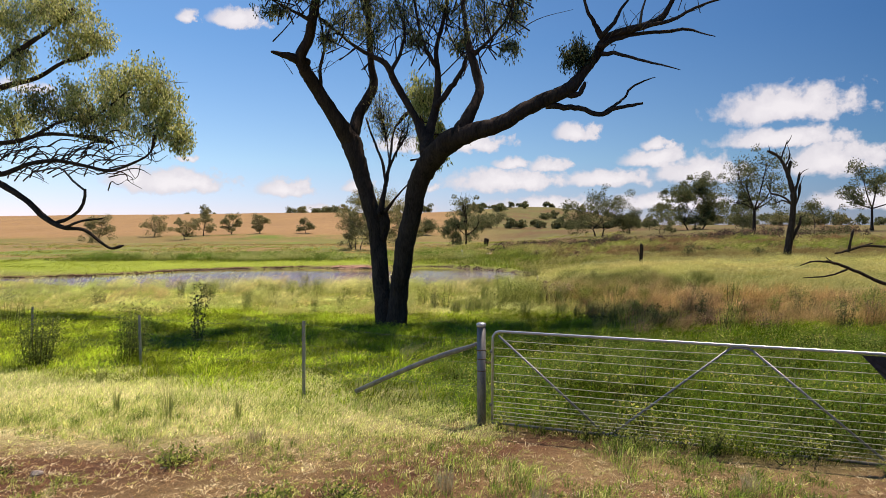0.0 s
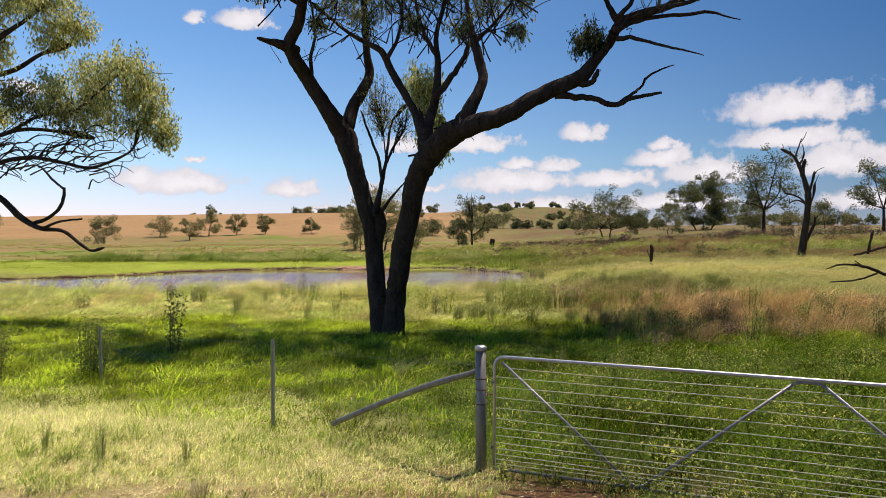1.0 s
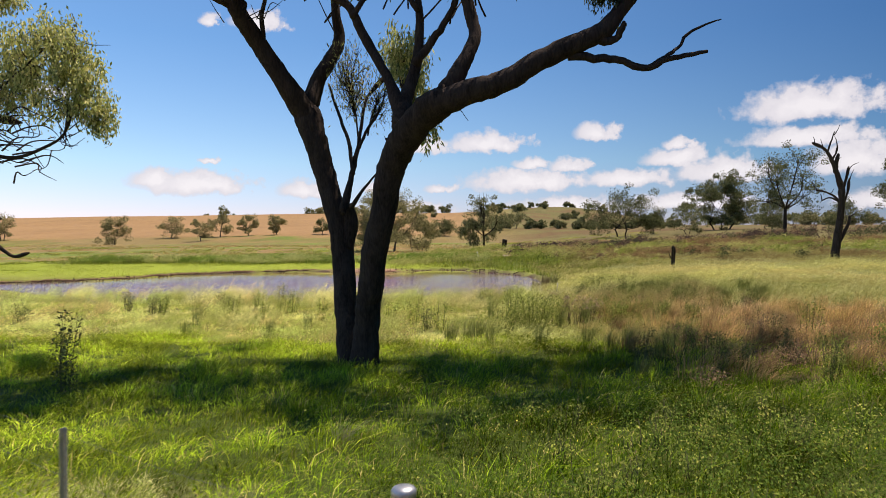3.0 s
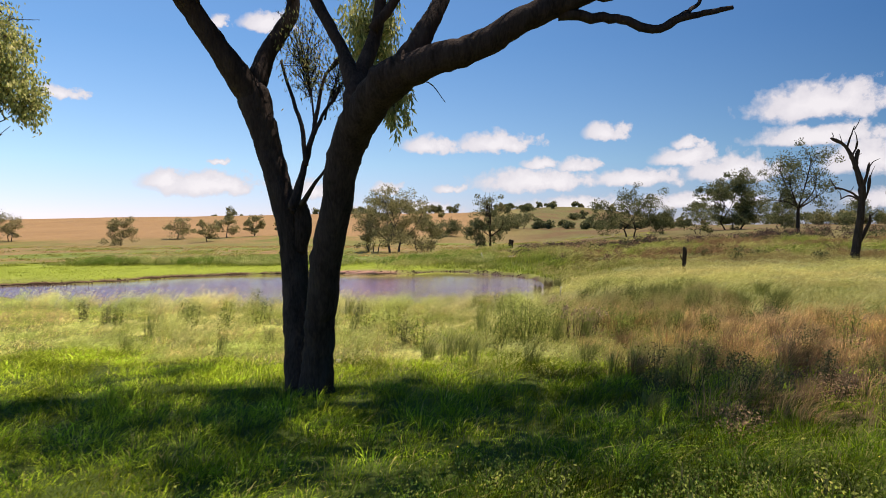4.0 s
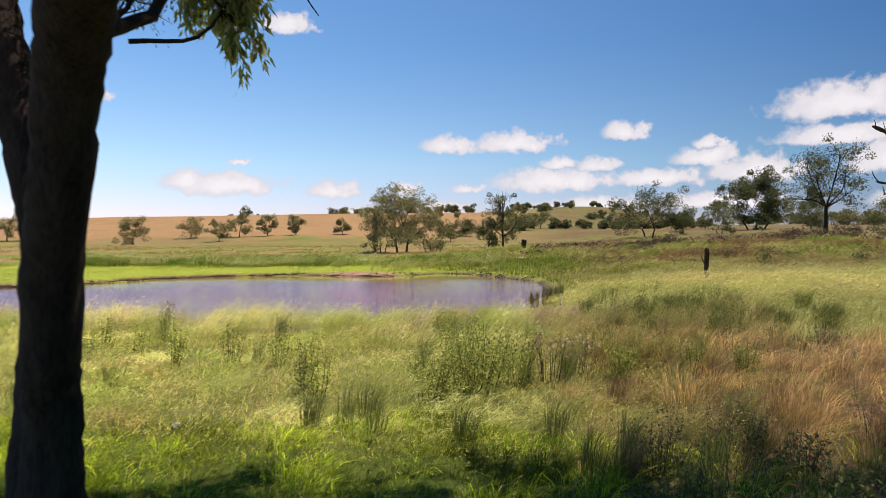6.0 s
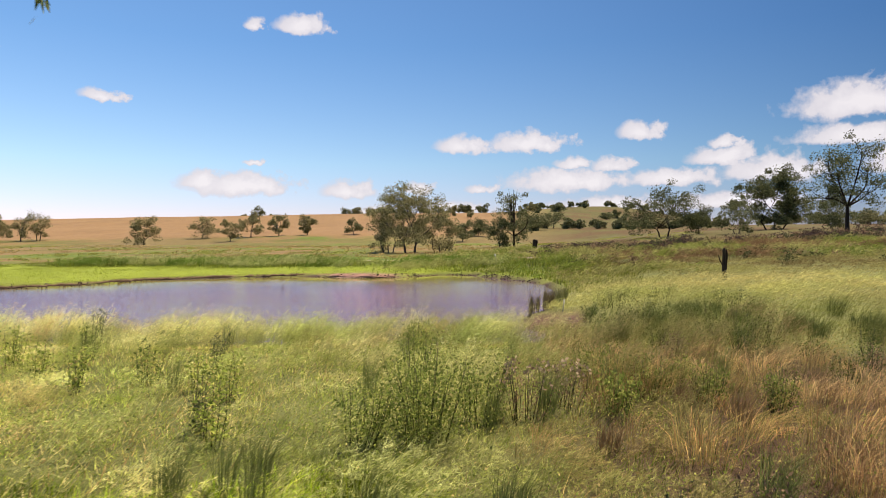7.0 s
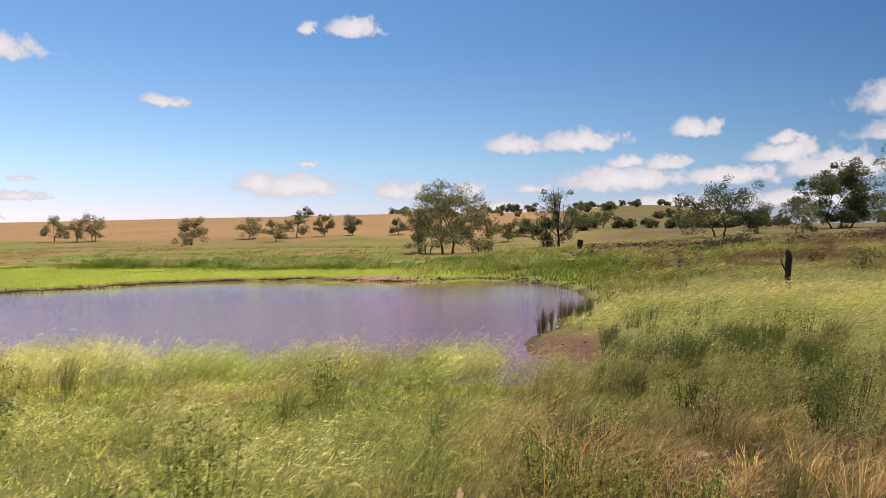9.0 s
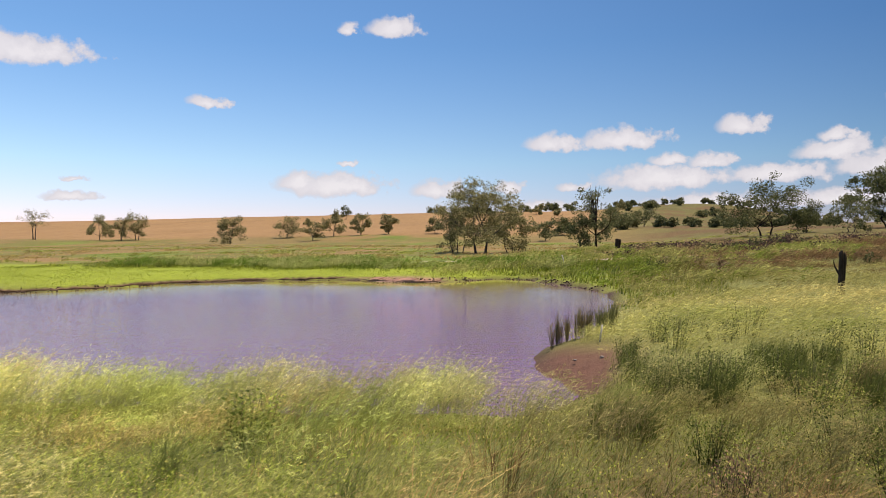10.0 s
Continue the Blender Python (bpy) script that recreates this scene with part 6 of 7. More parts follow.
def bank_clods():
    """Trampled clods along the water's edge on the far side."""
    rng = np.random.default_rng(14)
    pieces = []
    for n in range(640):
        k = rng.uniform(0, 12.999)
        i = int(k)
        p = POND[i] + (POND[i + 1] - POND[i]) * (k - i) + rng.normal(0, 0.25, 2)
        r = rng.uniform(0.04, 0.09)
        z = max(float(ground_z(p[0], p[1])), WATER_LEVEL) - r * 0.1
        path = [(p[0] - r, p[1], z, r * 0.3), (p[0] - r * 0.4, p[1], z + r * 0.2, r * 0.8), (p[0] + r * 0.5, p[1], z + r * 0.15, r * 0.7), (p[0] + r, p[1], z, r * 0.2)]
        pieces.append(tube_arrays(path, 6, 0.15, rng))
    tagged(part("bank_clods", mesh_of(*join(pieces), True), MUD), "dark trampled mud clods along the water's edge", "mud", kind="stuff")


bank_clods()

# ---- grass ----
def in_sight(x, y):
    """The stretch of the plan that the walk overlooks."""
    return ((x > -4 - 0.78 * y) | (x > 3 - 1.25 * (y - 24))) & (x < 2.5 + 0.58 * y)


def scatter(n, x0, x1, y0, y1, rng):
    x, y = rng.uniform(x0, x1, n), rng.uniform(y0, y1, n)
    ok = in_sight(x, y)
    return x[ok], y[ok]


def sward(name, label, x, y, height, width, colours, rng, lean, bend, simple=False, tips=None, lift=0.0, outward=None):
    v, t, c = blades(x, y, ground_z(x, y) - 0.02 + lift, height, width, colours, rng, lean, bend, simple, tips, outward)
    me = mesh_of(v, t)
    tint(me, c)
    return tagged(part(name, me, GRASS), label, "grass", kind="stuff")


def mixed(palette, weights, n, rng, spread=0.25):
    """A colour for each blade out of a palette; weights may vary blade by blade."""
    w = np.broadcast_to(np.asarray(weights, float), (n, len(palette)))
    w = np.cumsum(w / w.sum(1, keepdims=True), 1)
    pick = (rng.uniform(0, 1, (n, 1)) > w).sum(1)
    return np.array(palette)[np.minimum(pick, len(palette) - 1)] * rng.uniform(1 - spread, 1 + spread, (n, 1))


def build_verge():
    rng = np.random.default_rng(201)
    gate_line = lambda x: np.where(x > -0.7, 8.45 - 0.30 * (x + 0.62), 9.4)
    cx, cy = scatter(11500, -11, 8, 3.0, 9.6, rng)
    bare = 0.55 * value_noise(cx, cy, 1.3, 61, 2) + 0.45 * value_noise(cx, cy, 0.45, 62, 2)
    keep = (bare + 0.045 * (cy - 5.8) + 0.09 * (1 - smooth(-5, -1, cx)) > rng.uniform(0.35, 0.50, len(cx))) & (cy < gate_line(cx))
    cx, cy = cx[keep], cy[keep]
    k, x, y = clumped((cx, cy), 11, 0.035, rng)
    out = ((x - cx[k]) / 0.02, (y - cy[k]) / 0.02)
    old = smooth(0.4, 0.6, value_noise(cx, cy, 0.6, 161))
    c = mixed([(0.62, 0.48, 0.25), (0.80, 0.70, 0.42), (0.30, 0.18, 0.09), (0.56, 0.58, 0.18)], np.stack([0.5 + 0 * cx, 0.35 + 0 * cx, 0.10 + 0.5 * old, 0.10 + 0.30 * np.clip(cy - 6, 0, 3)], 1), len(cx), rng)[k]
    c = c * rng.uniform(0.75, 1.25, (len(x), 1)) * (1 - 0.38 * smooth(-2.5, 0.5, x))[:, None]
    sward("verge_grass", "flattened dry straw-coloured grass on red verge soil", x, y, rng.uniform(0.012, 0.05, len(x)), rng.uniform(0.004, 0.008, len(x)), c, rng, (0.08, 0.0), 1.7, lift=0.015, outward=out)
    cx, cy = scatter(12000, -11, 8, 3.0, 9.6, rng)
    g = 0.6 * value_noise(cx, cy, 1.0, 162, 2) + 0.4 * value_noise(cx, cy, 0.4, 163, 2) + 0.05 * (cy - 6.5) + 0.075 * smooth(-2.5, 0.5, cx)
    keep = (g > rng.uniform(0.48, 0.55, len(cx))) & (cy < gate_line(cx))
    cx, cy, g = cx[keep], cy[keep], g[keep]
    k, x, y = clumped((cx, cy), 13, 0.045, rng)
    out = ((x - cx[k]) / 0.05, (y - cy[k]) / 0.05)
    c = mixed([(0.10, 0.17, 0.025), (0.27, 0.37, 0.06), (0.56, 0.58, 0.18)], np.stack([0.25 + 0.4 * smooth(-1, 1, cx), 0.45 + 0 * cx, 0.40 - 0.25 * smooth(-1, 1, cx)], 1), len(cx), rng)[k] * rng.uniform(0.75, 1.25, (len(x), 1))
    h = (rng.uniform(0.04, 0.09, len(cx)) * (0.6 + 2.2 * np.clip(g - 0.48, 0, 0.3) / 0.3))[k] * rng.uniform(0.6, 1.2, len(x))
    sward("green_verge_grass", "short green grass in patches on red verge soil", x, y, h, rng.uniform(0.004, 0.007, len(x)), c, rng, (0.10, 0.0), 1.0, outward=out)


def build_litter():
    """Dead leaves, straw and crumbs of soil strewn over the bare verge."""
    rng = np.random.default_rng(211)
    x, y = scatter(40000, -9, 8, 3.2, 8.4, rng)
    keep = value_noise(x, y, 0.8, 88) > rng.uniform(0.25, 0.7, len(x))
    x, y = x[keep], y[keep]
    at = np.stack([x, y, ground_z(x, y) + rng.uniform(0.004, 0.02, len(x))], 1)
    v, t = leaf_arrays(at, 0.05, rng, 0.0, 0.22)
    v = v.reshape(-1, 4, 3)
    v[:, :, 2] = at[:, None, 2] + (v[:, :, 2] - at[:, None, 2]) * 0.25
    tagged(part("leaf_litter", mesh_of(v.reshape(-1, 3), t), LITTER), "brown dead leaves and straw strewn over bare soil", "litter", kind="stuff")


def build_pale():
    rng = np.random.default_rng(202)
    x, y = scatter(105000, -15, -0.5, 7.4, 13.5, rng)
    edge = 11.6 - 0.088 * (x + 8) + (value_noise(x, y, 2.0, 63) - 0.5) * 3
    keep = (y < edge - 0.35 * np.clip(x + 4, 0, 9) * 2.2) & (y > 7.6 + (value_noise(x, y, 1.2, 64) - 0.5) * 1.6)
    x, y = x[keep], y[keep]
    c = mixed([(0.74, 0.73, 0.30), (0.58, 0.66, 0.19), (0.76, 0.66, 0.35), (0.27, 0.36, 0.06)], np.stack([0.4 + 0 * x, 0.3 + 0 * x, 0.1 + 0.5 * smooth(0.5, 0.62, value_noise(x, y, 1.1, 163)), 0.05 + 0.8 * smooth(0.5, 0.62, value_noise(x, y, 1.6, 164))], 1), len(x), rng)
    h = rng.uniform(0.05, 0.15, len(x)) * (0.3 + 1.6 * value_noise(x, y, 1.0, 65))
    sward("pale_grass", "pale yellow-green grass beside the fence", x, y, h, np.full(len(x), 0.0055), c, rng, (0.10, -0.02), 1.8)


def clumped(centres, per, spread, rng):
    n = len(centres[0])
    k = np.repeat(np.arange(n), per)
    a, r = rng.uniform(0, 2 * np.pi, n * per), spread * np.sqrt(rng.uniform(0, 1, n * per))
    return k, centres[0][k] + r * np.cos(a), centres[1][k] + r * np.sin(a)


def build_lush():
    rng = np.random.default_rng(203)
    cx, cy = scatter(17200, -24, 16, 6.2, 24.5, rng)
    wob = (value_noise(cx, cy, 2.5, 66) - 0.5) * 3.0
    keep = (cy < 22.8 + wob) & (rng.uniform(0, 1, len(cx)) > 0.92 * smooth(1.5, 5.5, cx + wob * 1.5) * smooth(-1.2, 1.6, cy - 17.6 - 0.18 * cx + wob))
    keep &= cy > np.where(cx > -0.7, 8.0 - 0.30 * (cx + 0.62), 8.6 - 0.34 * (cx + 0.7)) + wob * 0.12
    cx, cy = cx[keep], cy[keep]
    size = rng.uniform(0.6, 1.3, len(cx)) * (0.75 + 0.75 * smooth(0.3, 0.75, value_noise(cx, cy, 1.3, 67, 2)))
    k, x, y = clumped((cx, cy), 23, 0.20, rng)
    tone = value_noise(x, y, 3.5, 68)
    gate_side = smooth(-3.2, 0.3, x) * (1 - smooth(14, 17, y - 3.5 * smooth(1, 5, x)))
    # Paler, brighter blades far left: glare on that side put into the colour.
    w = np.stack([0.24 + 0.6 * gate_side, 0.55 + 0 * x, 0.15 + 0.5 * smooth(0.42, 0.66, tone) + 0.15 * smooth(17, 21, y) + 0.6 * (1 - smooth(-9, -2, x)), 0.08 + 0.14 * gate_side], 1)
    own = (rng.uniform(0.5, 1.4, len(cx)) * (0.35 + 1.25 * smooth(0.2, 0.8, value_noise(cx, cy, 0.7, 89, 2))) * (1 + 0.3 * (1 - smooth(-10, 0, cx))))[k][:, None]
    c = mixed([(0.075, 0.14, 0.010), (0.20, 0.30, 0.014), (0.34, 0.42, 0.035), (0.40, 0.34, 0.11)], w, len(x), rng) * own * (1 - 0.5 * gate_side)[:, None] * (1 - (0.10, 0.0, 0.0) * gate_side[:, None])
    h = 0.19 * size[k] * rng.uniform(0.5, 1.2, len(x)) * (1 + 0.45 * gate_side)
    out = ((x - cx[k]) / 0.13, (y - cy[k]) / 0.13)
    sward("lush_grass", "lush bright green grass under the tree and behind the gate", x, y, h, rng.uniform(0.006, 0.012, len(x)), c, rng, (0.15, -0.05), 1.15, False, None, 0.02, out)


def feathered(name, label, cx, cy, height, radius, stems, hairs, low, high, rng, wind, hair=0.13, stem_width=0.004, hair_width=0.007):
    """Tall seeding grass: domed tufts of fine stems that end in loose feathery plumes streaming with the wind."""
    n = len(cx)
    k = np.repeat(np.arange(n), stems)
    m = len(k)
    hair, stem_width, hair_width = (np.broadcast_to(v, n)[k] for v in (hair, stem_width, hair_width))
    a, u = rng.uniform(0, 2 * np.pi, m), np.sqrt(rng.uniform(0, 1, m))
    way = np.stack([np.cos(a), np.sin(a)], 1)
    root = np.stack([cx[k], cy[k]], 1) + way * (u * radius[k] * 0.6)[:, None]
    rise = height[k] * (1 - 0.42 * u * u) * rng.uniform(0.72, 1.08, m)
    push = np.stack([rise * wind[0], rise * wind[1]], 1) * rng.uniform(0.6, 1.4, (m, 1)) + way * (u * radius[k] * 0.7)[:, None]
    z0 = ground_z(root[:, 0], root[:, 1]) - 0.03
    base = np.column_stack([root, z0])
    mid = np.column_stack([root + push * 0.30, z0 + rise * 0.58])
    top = np.column_stack([root + push, z0 + rise])
    turn = rng.uniform(0, np.pi, m)
    side = np.stack([np.cos(turn), np.sin(turn), 0 * turn], 1) * (stem_width * rng.uniform(0.7, 1.4, m) / 2)[:, None]
    verts = [np.stack([base, mid + side, mid - side, top], 1).reshape(-1, 3)]
    q = np.arange(m)[:, None] * 4
    tris = [np.vstack([q + (0, 1, 2), q + (2, 1, 3)])]
    # Darker low colours also paint the shade inside each tuft.
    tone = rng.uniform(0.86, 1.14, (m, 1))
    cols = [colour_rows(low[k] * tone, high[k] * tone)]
    at = m * 4
    for j in range(hairs):
        f = rng.uniform(0.25, 1.0, (m, 1))
        p = mid + (top - mid) * f
        d = np.stack([rng.normal(wind[0] * 1.5, 0.5, m), rng.normal(wind[1] * 1.5, 0.5, m), rng.normal(0.25, 0.42, m)], 1)
        d *= (hair * rng.uniform(0.5, 1.3, m) / np.linalg.norm(d, axis=1))[:, None]
        w = np.cross(d, rng.normal(0, 1, (m, 3)))
        w *= (hair_width * rng.uniform(0.6, 1.4, m) / 2 / np.maximum(np.linalg.norm(w, axis=1), 1e-6))[:, None]
        verts.append(np.stack([p - w, p + w, p + d], 1).reshape(-1, 3))
        tris.append(at + np.arange(m)[:, None] * 3 + (0, 1, 2))
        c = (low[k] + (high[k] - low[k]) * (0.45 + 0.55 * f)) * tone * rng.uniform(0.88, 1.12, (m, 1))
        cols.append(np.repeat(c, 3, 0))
        at += m * 3
    me = mesh_of(np.vstack(verts), np.vstack(tris))
    tint(me, np.vstack(cols))
    return tagged(part(name, me, GRASS), label, "grass", kind="stuff")


def build_seeding():
    rng = np.random.default_rng(204)
    cx, cy = scatter(11500, -40, 8, 21.5, 39.2, rng)
    wob = (value_noise(cx, cy, 2.5, 69) - 0.5) * 3.0
    d = pond_distance(cx, cy)
    shore = 1 - smooth(2.2, 4.0, d)
    gap = smooth(0.50, 0.60, value_noise(cx, cy, 1.1, 270, 2))
    dense = (0.42 + 0.58 * shore) * (1 - 0.7 * gap * (1 - 0.7 * shore)) * (0.45 + 0.55 * smooth(-18, -11, cx))
    dense = dense * (1 - 0.65 * smooth(1.0, 8.0, cx + wob * 2.5) * (1 - smooth(30, 35, cy + wob)))
    keep = (cy > 22.3 + wob) & (d > 0.1) & (rng.uniform(0, 1, len(cx)) < dense) & ~((cx > 0.7) & (cx < 3.0) & (cy > 36.1) & (rng.uniform(0, 1, len(cx)) < 0.93))
    cx, cy, d, shore = cx[keep], cy[keep], d[keep], shore[keep]
    lumps = value_noise(cx, cy, 1.1, 272, 2)
    tall = (0.30 + 0.72 * smooth(0.36, 0.62, value_noise(cx, cy, 1.3, 70, 2))) * (0.62 + 0.42 * smooth(25, 32, cy)) * rng.uniform(0.75, 1.25, len(cx))
    mound = smooth(0.38, 0.60, lumps)
    tall = np.maximum(tall, shore * rng.uniform(0.9, 1.15, len(cx)) * (0.50 + 0.72 * mound))
    dry = smooth(0.46, 0.64, value_noise(cx, cy, 3.2, 71))
    green = smooth(0.50, 0.64, value_noise(cx, cy, 2.2, 170))
    brown = smooth(0.58, 0.68, value_noise(cx, cy, 1.9, 171, 2))
    one = rng.uniform(0.78, 1.22, (len(cx), 1)) * (0.72 + 0.56 * value_noise(cx, cy, 0.8, 273, 2))[:, None]
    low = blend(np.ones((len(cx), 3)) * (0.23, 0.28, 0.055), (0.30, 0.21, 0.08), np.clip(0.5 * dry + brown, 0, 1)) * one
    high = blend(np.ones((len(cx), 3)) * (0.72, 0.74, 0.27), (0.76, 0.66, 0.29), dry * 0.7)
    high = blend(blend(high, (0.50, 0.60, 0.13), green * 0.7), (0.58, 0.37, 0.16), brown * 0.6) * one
    high = blend(high, (0.26, 0.31, 0.07), 0.8 * (1 - mound))       # plumes on tall tufts; green growth in gaps, darkened to paint their shade
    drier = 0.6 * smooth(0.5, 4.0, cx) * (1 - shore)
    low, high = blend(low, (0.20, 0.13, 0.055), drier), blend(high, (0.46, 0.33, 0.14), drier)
    # Glare put into the colour: tufts brightened to the left, dimmed to the right.
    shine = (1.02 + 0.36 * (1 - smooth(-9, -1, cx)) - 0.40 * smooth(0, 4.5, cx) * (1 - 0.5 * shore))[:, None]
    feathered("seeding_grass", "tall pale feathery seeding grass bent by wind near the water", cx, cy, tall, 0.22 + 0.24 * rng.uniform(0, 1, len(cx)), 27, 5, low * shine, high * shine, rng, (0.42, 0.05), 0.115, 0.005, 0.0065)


def build_fill():
    """Low soft grass that closes the gaps between the taller clumps."""
    rng = np.random.default_rng(212)
    cx, cy = scatter(6500, -22, 6, 22.0, 36.5, rng)
    keep = pond_distance(cx, cy) > 0.4
    cx, cy = cx[keep], cy[keep]
    k, x, y = clumped((cx, cy), 12, 0.22, rng)
    tone = smooth(0.4, 0.62, value_noise(x, y, 1.8, 90, 2))
    c = mixed([(0.16, 0.23, 0.03), (0.38, 0.42, 0.08), (0.58, 0.50, 0.19), (0.33, 0.20, 0.08)], np.stack([0.5 - 0.3 * tone, 0.45 + 0 * x, 0.1 + 0.4 * tone, 0.05 + 0.2 * tone], 1), len(x), rng)
    # Left blades lightened and right ones darkened to paint in side glare.
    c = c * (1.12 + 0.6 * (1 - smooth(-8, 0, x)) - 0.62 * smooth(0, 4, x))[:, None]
    out = ((x - cx[k]) / 0.2, (y - cy[k]) / 0.2)
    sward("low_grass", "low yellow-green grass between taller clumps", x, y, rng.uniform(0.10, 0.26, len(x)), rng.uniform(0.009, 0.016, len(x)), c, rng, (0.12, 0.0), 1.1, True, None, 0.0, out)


def build_undergrowth():
    """Low leafy growth between and below the tall grass, in patches."""
    rng = np.random.default_rng(210)
    x, y = scatter(190000, -26, 12, 21.0, 37.5, rng)
    lump = smooth(0.42, 0.62, value_noise(x, y, 1.6, 83, 2)) * (0.35 + 0.65 * smooth(0.4, 0.6, value_noise(x, y, 5.0, 84)))
    keep = (pond_distance(x, y) > 0.3) & (rng.uniform(0, 1, len(x)) < 0.25 + 0.75 * lump) & (rng.uniform(0, 1, len(x)) > 0.75 * smooth(0, 6, x) * (1 - smooth(30, 34, y)))
    x, y, lump = x[keep], y[keep], lump[keep]
    z = ground_z(x, y) + rng.uniform(0.02, 1.0, len(x)) * (0.12 + 0.5 * lump)
    tagged(part("undergrowth", mesh_of(*leaf_arrays(np.stack([x, y, z], 1), 0.026, rng, 0.15, 0.65, True)), UNDERLEAF), "low green leafy undergrowth beneath tall grass", "undergrowth", kind="stuff")


def build_gate_herbage():
    """Leafy herbs that fill the shade side of the gate, and creep along the fence."""
    rng = np.random.default_rng(213)
    x, y = scatter(165000, -3.5, 11, 6.6, 16.5, rng)
    lump = smooth(0.36, 0.62, value_noise(x, y, 0.8, 183, 2))
    keep = (y > 8.35 - 0.30 * (x + 0.6)) & (rng.uniform(0, 1, len(x)) < (0.18 + 0.82 * lump) * (0.25 + 0.75 * smooth(-1.8, -0.2, x)) * (1 - 0.6 * smooth(12, 16, y)))
    x, y, lump = x[keep], y[keep], lump[keep]
    z = ground_z(x, y) + rng.uniform(0.03, 1.0, len(x)) * (0.14 + 0.34 * lump)
    tagged(part("gate_herbage", mesh_of(*leaf_arrays(np.stack([x, y, z], 1), 0.024, rng, 0.15, 0.7, True)), HERBLEAF), "low leafy green herbs and seeding weeds behind the gate", "herbage", kind="stuff")


def build_rusty():
    rng = np.random.default_rng(205)
    cx, cy = scatter(3600, 1.0, 22, 16.0, 34.0, rng)
    wob = (value_noise(cx, cy, 2.5, 69) - 0.5) * 3.0
    keep = (rng.uniform(0, 1, len(cx)) < 0.75 * smooth(0.5, 7.5, cx + wob * 2.5) * (1 - 0.6 * smooth(0.52, 0.6, value_noise(cx, cy, 1.3, 277, 2)))) & (cy > 17.2 + wob * 0.5 + 0.18 * cx) & (rng.uniform(0, 1, len(cx)) > smooth(29, 34, cy + wob))
    cx, cy = cx[keep], cy[keep]
    tall = (0.26 + 0.55 * smooth(0.32, 0.62, value_noise(cx, cy, 1.1, 72, 2))) * rng.uniform(0.75, 1.25, len(cx))
    k, x, y = clumped((cx, cy), 58, 0.18, rng)
    tip = rng.uniform(0, 2 * np.pi, len(cx))[k]
    out = ((x - cx[k]) / 0.22 + 0.5 * np.cos(tip), (y - cy[k]) / 0.22 + 0.5 * np.sin(tip))
    tone = smooth(0.4, 0.65, value_noise(x, y, 3.0, 73))
    w = np.stack([0.24 + 0.2 * tone, 0.26 + 0.1 * tone, 0.45 - 0.2 * tone, 0.45 - 0.2 * tone], 1)
    c = mixed([(0.16, 0.082, 0.036), (0.30, 0.185, 0.075), (0.36, 0.29, 0.09), (0.085, 0.105, 0.024)], w, len(x), rng)
    own = rng.uniform(0.55, 1.5, len(cx)) * (0.5 + 1.0 * value_noise(cx, cy, 1.0, 275, 2)) * (1 + 0.35 * smooth(22, 25, cy) * (1 - smooth(29, 32, cy)))
    straw = smooth(0.45, 0.62, value_noise(cx, cy, 1.6, 276, 2))
    c = c * own[k][:, None]
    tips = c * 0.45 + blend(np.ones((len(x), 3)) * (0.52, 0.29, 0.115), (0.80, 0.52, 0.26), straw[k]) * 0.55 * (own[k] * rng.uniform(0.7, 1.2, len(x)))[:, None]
    h = tall[k] * rng.uniform(0.5, 1.15, len(x))
    sward("rusty_grass", "rust-brown dry grass and weeds in a patch", x, y, h, rng.uniform(0.004, 0.008, len(x)), c, rng, (0.20, 0.0), 0.85, False, tips, 0.0, out)


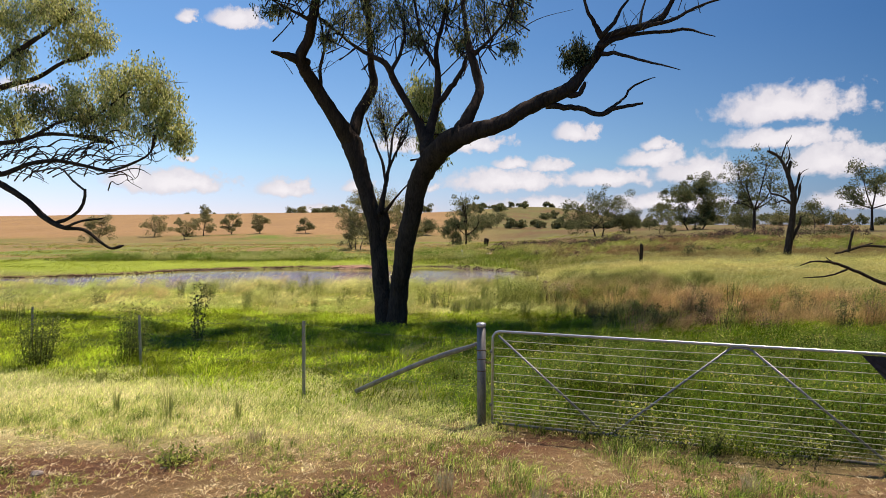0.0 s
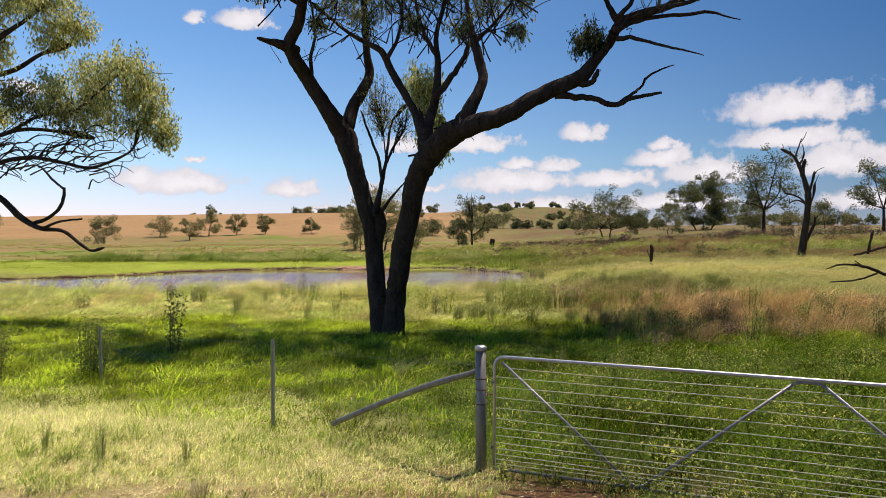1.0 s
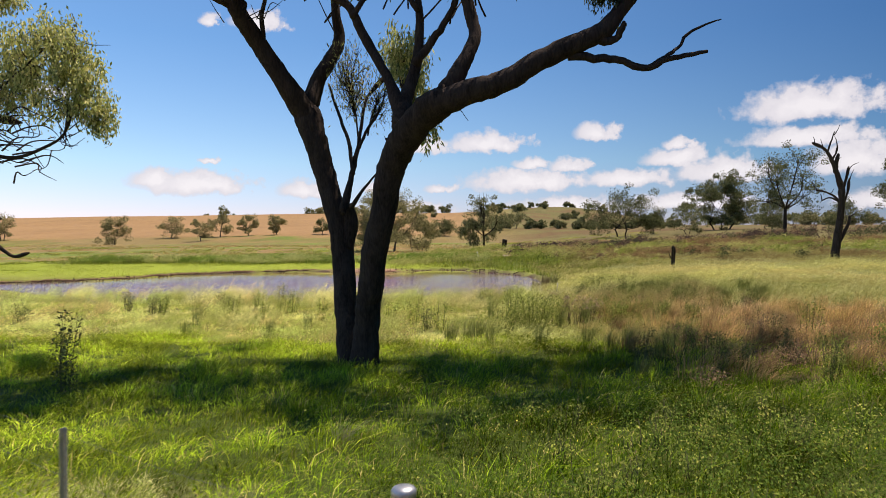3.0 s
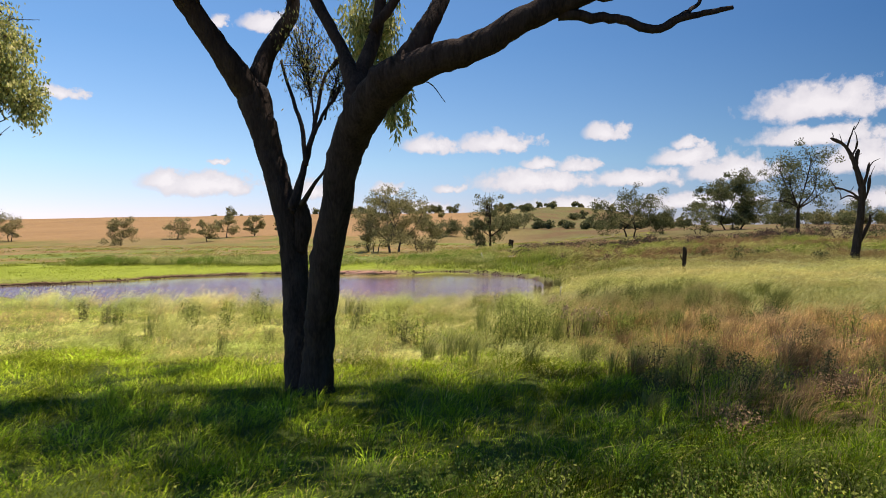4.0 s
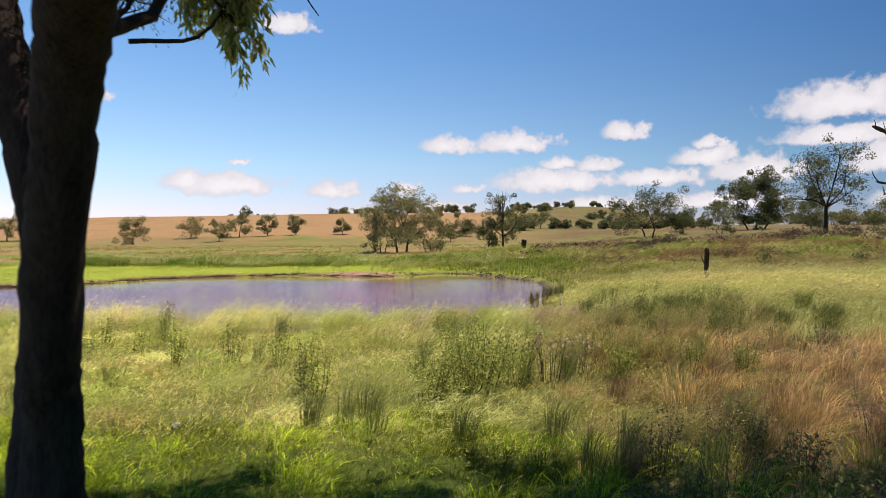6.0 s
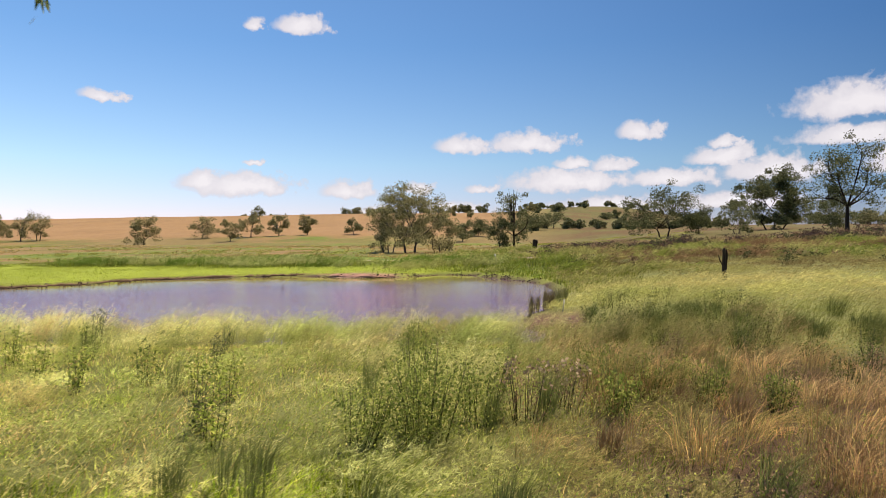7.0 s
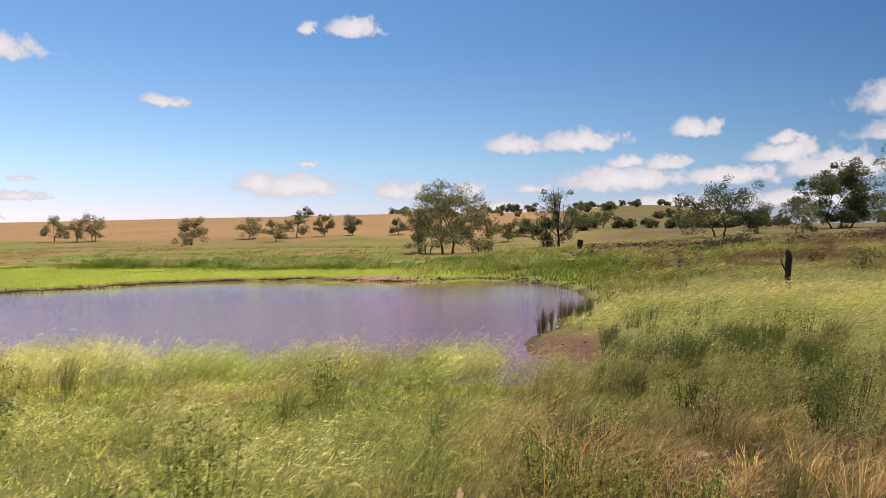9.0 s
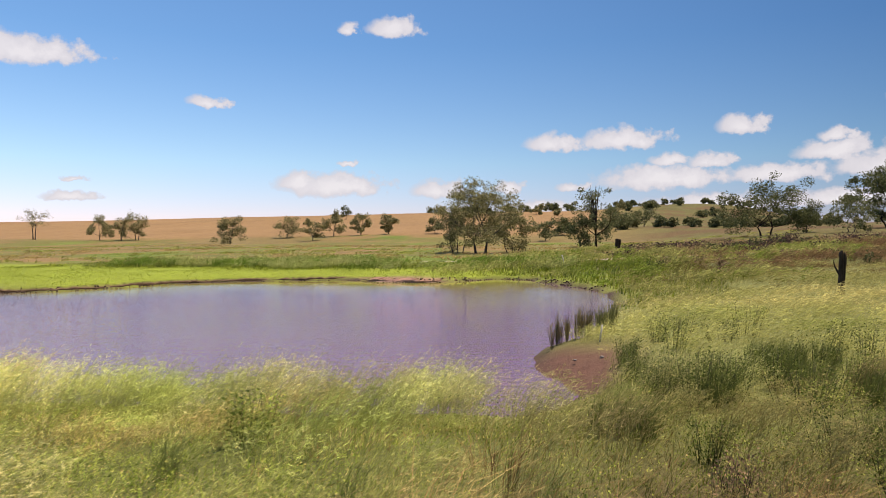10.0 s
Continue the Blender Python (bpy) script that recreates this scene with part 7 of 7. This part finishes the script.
def build_field():
    rng = np.random.default_rng(206)
    cx, cy = scatter(12500, 1.5, 60, 31.5, 84, rng)
    keep = (pond_distance(cx, cy) > 0.8) & ((cy > 34) | (cx > 12)) & (rng.uniform(0, 1, len(cx)) < np.clip(44 / cy, 0, 1) ** 1.5)
    keep &= ~((cx < 2.75) & (cy < 46.5) & (cy > 37)) & ~(((np.hypot((cx - 4.5) / 1.2, (cy - 37.8) / 1.1) < 1) | (np.hypot((cx - 3.7) / 0.7, (cy - 42.0) / 1.5) < 1)) & (rng.uniform(0, 1, len(cx)) < 0.85))
    cx, cy = cx[keep], cy[keep]
    near = 1 - smooth(40, 56, cy)
    tall = (0.40 + 0.42 * smooth(0.3, 0.7, value_noise(cx, cy, 2.4, 74, 2))) * rng.uniform(0.8, 1.2, len(cx))
    tone = value_noise(cx, cy, 7.0, 75)
    lump = smooth(0.53, 0.66, value_noise(cx, cy, 2.2, 85, 2)) * (0.35 + 0.65 * near)
    far_brown = (0.35 + 0.65 * smooth(0.42, 0.58, tone)) * smooth(57, 64, cy)
    one = rng.uniform(0.78, 1.22, (len(cx), 1)) * (0.75 + 0.5 * value_noise(cx, cy, 1.6, 274, 2))[:, None]
    low = blend(np.ones((len(cx), 3)) * (0.27, 0.28, 0.07), (0.10, 0.14, 0.025), lump) * one
    high = blend(np.ones((len(cx), 3)) * (0.56, 0.54, 0.17), (0.64, 0.53, 0.21), smooth(0.45, 0.65, tone) * 0.7)
    high = blend(blend(high, (0.24, 0.29, 0.06), lump * 0.8), (0.25, 0.185, 0.075), far_brown) * one
    low = blend(low, (0.12, 0.10, 0.04), far_brown)
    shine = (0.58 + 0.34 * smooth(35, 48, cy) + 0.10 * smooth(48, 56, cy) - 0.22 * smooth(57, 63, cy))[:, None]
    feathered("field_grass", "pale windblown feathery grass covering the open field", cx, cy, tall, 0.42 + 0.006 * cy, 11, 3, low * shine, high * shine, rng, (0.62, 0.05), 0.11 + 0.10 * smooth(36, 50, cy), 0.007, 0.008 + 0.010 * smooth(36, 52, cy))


def build_far_bank():
    rng = np.random.default_rng(207)
    x, y = rng.uniform(-75, 8, 60000), rng.uniform(58, 112, 60000)
    d = pond_distance(x, y)
    keep = (d > 0.5) & (rng.uniform(0, 1, len(x)) < 0.9)
    x, y, d = x[keep], y[keep], d[keep]
    strip = smooth(0.4, 0.6, value_noise(x, y, 6.0, 76)) * np.exp(-((y - 98) / 5) ** 2) + 0.5 * smooth(-14, -4, x)
    c = mixed([(0.20, 0.25, 0.025), (0.28, 0.33, 0.035), (0.31, 0.32, 0.075), (0.09, 0.125, 0.025)], np.stack([0.4 + 0 * x, 0.45 - 0.2 * strip, 0.12 + 0.4 * strip, 0.03 + 0.5 * strip], 1), len(x), rng)
    h = rng.uniform(0.05, 0.13, len(x)) + strip * rng.uniform(0.3, 1.0, len(x))
    sward("bank_grass", "vivid green grass on the far bank of the dam", x, y, h, rng.uniform(0.06, 0.12, len(x)), c, rng, (0.1, 0), 0.5, True)
    cx, cy = rng.uniform(-16, 78, 3600), 66 + 84 * rng.uniform(0, 1, 3600) ** 0.9
    d = pond_distance(cx, cy)
    keep = (d > 0.8) & (cx < 0.62 * cy) & ((cy > 80) | (d < 12))
    cx, cy, d = cx[keep], cy[keep], d[keep]
    tone, lush = value_noise(cx, cy, 11.0, 77, 2), smooth(0.45, 0.62, value_noise(cx, cy, 9.0, 79, 2))
    brown = smooth(0.50, 0.62, tone) * smooth(2, 10, cx)
    one = rng.uniform(0.65, 1.10, (len(cx), 1))
    low = blend(np.ones((len(cx), 3)) * (0.10, 0.125, 0.024), (0.10, 0.062, 0.03), brown) * one
    high = blend(blend(np.ones((len(cx), 3)) * (0.46, 0.45, 0.14), (0.22, 0.30, 0.045), lush), (0.27, 0.17, 0.08), brown) * one
    tall = (0.35 + 1.05 * smooth(0.38, 0.62, value_noise(cx, cy, 4.0, 78, 2))) * rng.uniform(0.8, 1.2, len(cx))
    feathered("rank_grass", "rank olive and brown grass in tufts across the far field", cx, cy, tall, 0.7 + 0.5 * rng.uniform(0, 1, len(cx)), 10, 3, low, high, rng, (0.55, 0.0), 0.40, 0.03, 0.05)
    cx, cy = rng.uniform(-62, -4, 1500), rng.normal(99, 4.5, 1500)
    keep = (pond_distance(cx, cy) > 5) & (value_noise(cx, cy, 7.0, 76, 2) > rng.uniform(0.42, 0.6, len(cx)))
    cx, cy = cx[keep], cy[keep]
    dark = smooth(0.45, 0.6, value_noise(cx, cy, 4.0, 80))[:, None]
    one = rng.uniform(0.75, 1.25, (len(cx), 1))
    low, high = np.ones((len(cx), 3)) * (0.10, 0.15, 0.025) * one, (np.array((0.42, 0.43, 0.15)) * (1 - dark) + np.array((0.15, 0.24, 0.035)) * dark) * one
    feathered("bank_tufts", "tall green and straw grass tufts behind the far bank", cx, cy, rng.uniform(0.6, 1.5, len(cx)), 0.6 + 0.6 * rng.uniform(0, 1, len(cx)), 14, 3, low, high, rng, (0.45, 0.0), 0.40, 0.03, 0.05)


def build_pasture():
    rng = np.random.default_rng(209)
    cx, cy = rng.uniform(-260, 60, 5200), 104 + 150 * rng.uniform(0, 1, 5200) ** 1.4
    keep = (cx > -1.3 * cy + 20) & (cx < 0.2 * cy) & (value_noise(cx, cy, 9.0, 82, 2) > rng.uniform(0.35, 0.62, len(cx)))
    cx, cy = cx[keep], cy[keep]
    g = smooth(0.42, 0.58, value_noise(cx, cy, 22.0, 31, 2))
    one = rng.uniform(0.75, 1.25, (len(cx), 1))
    low = blend(np.ones((len(cx), 3)) * (0.20, 0.16, 0.06), (0.14, 0.17, 0.035), g) * one
    high = blend(np.ones((len(cx), 3)) * (0.46, 0.33, 0.13), (0.31, 0.33, 0.075), g) * one
    feathered("pasture_grass", "grazed green and tan pasture beyond the dam", cx, cy, rng.uniform(0.15, 0.45, len(cx)), 0.7 + 0.9 * rng.uniform(0, 1, len(cx)), 9, 2, low, high, rng, (0.5, 0.0), 0.45, 0.08, 0.12)


def build_flowers():
    """Yellow flower heads among the weeds behind the gate."""
    rng = np.random.default_rng(208)
    x, y = rng.uniform(-0.8, 6.5, 900), rng.uniform(8.8, 15.5, 900)
    keep = value_noise(x, y, 1.5, 79) > 0.5
    x, y = x[keep], y[keep]
    at = np.stack([x, y, ground_z(x, y) + rng.uniform(0.14, 0.34, len(x))], 1)
    tagged(part("yellow_flowers", mesh_of(*leaf_arrays(at, 0.02, rng, 0.0, 0.9)), FLOWER), "small yellow flowers among weeds behind the gate", "flowers", kind="stuff")


build_verge()
build_litter()
build_pale()
build_lush()
build_seeding()
build_fill()
build_undergrowth()
build_gate_herbage()
build_rusty()
build_field()
build_far_bank()
build_pasture()
build_flowers()
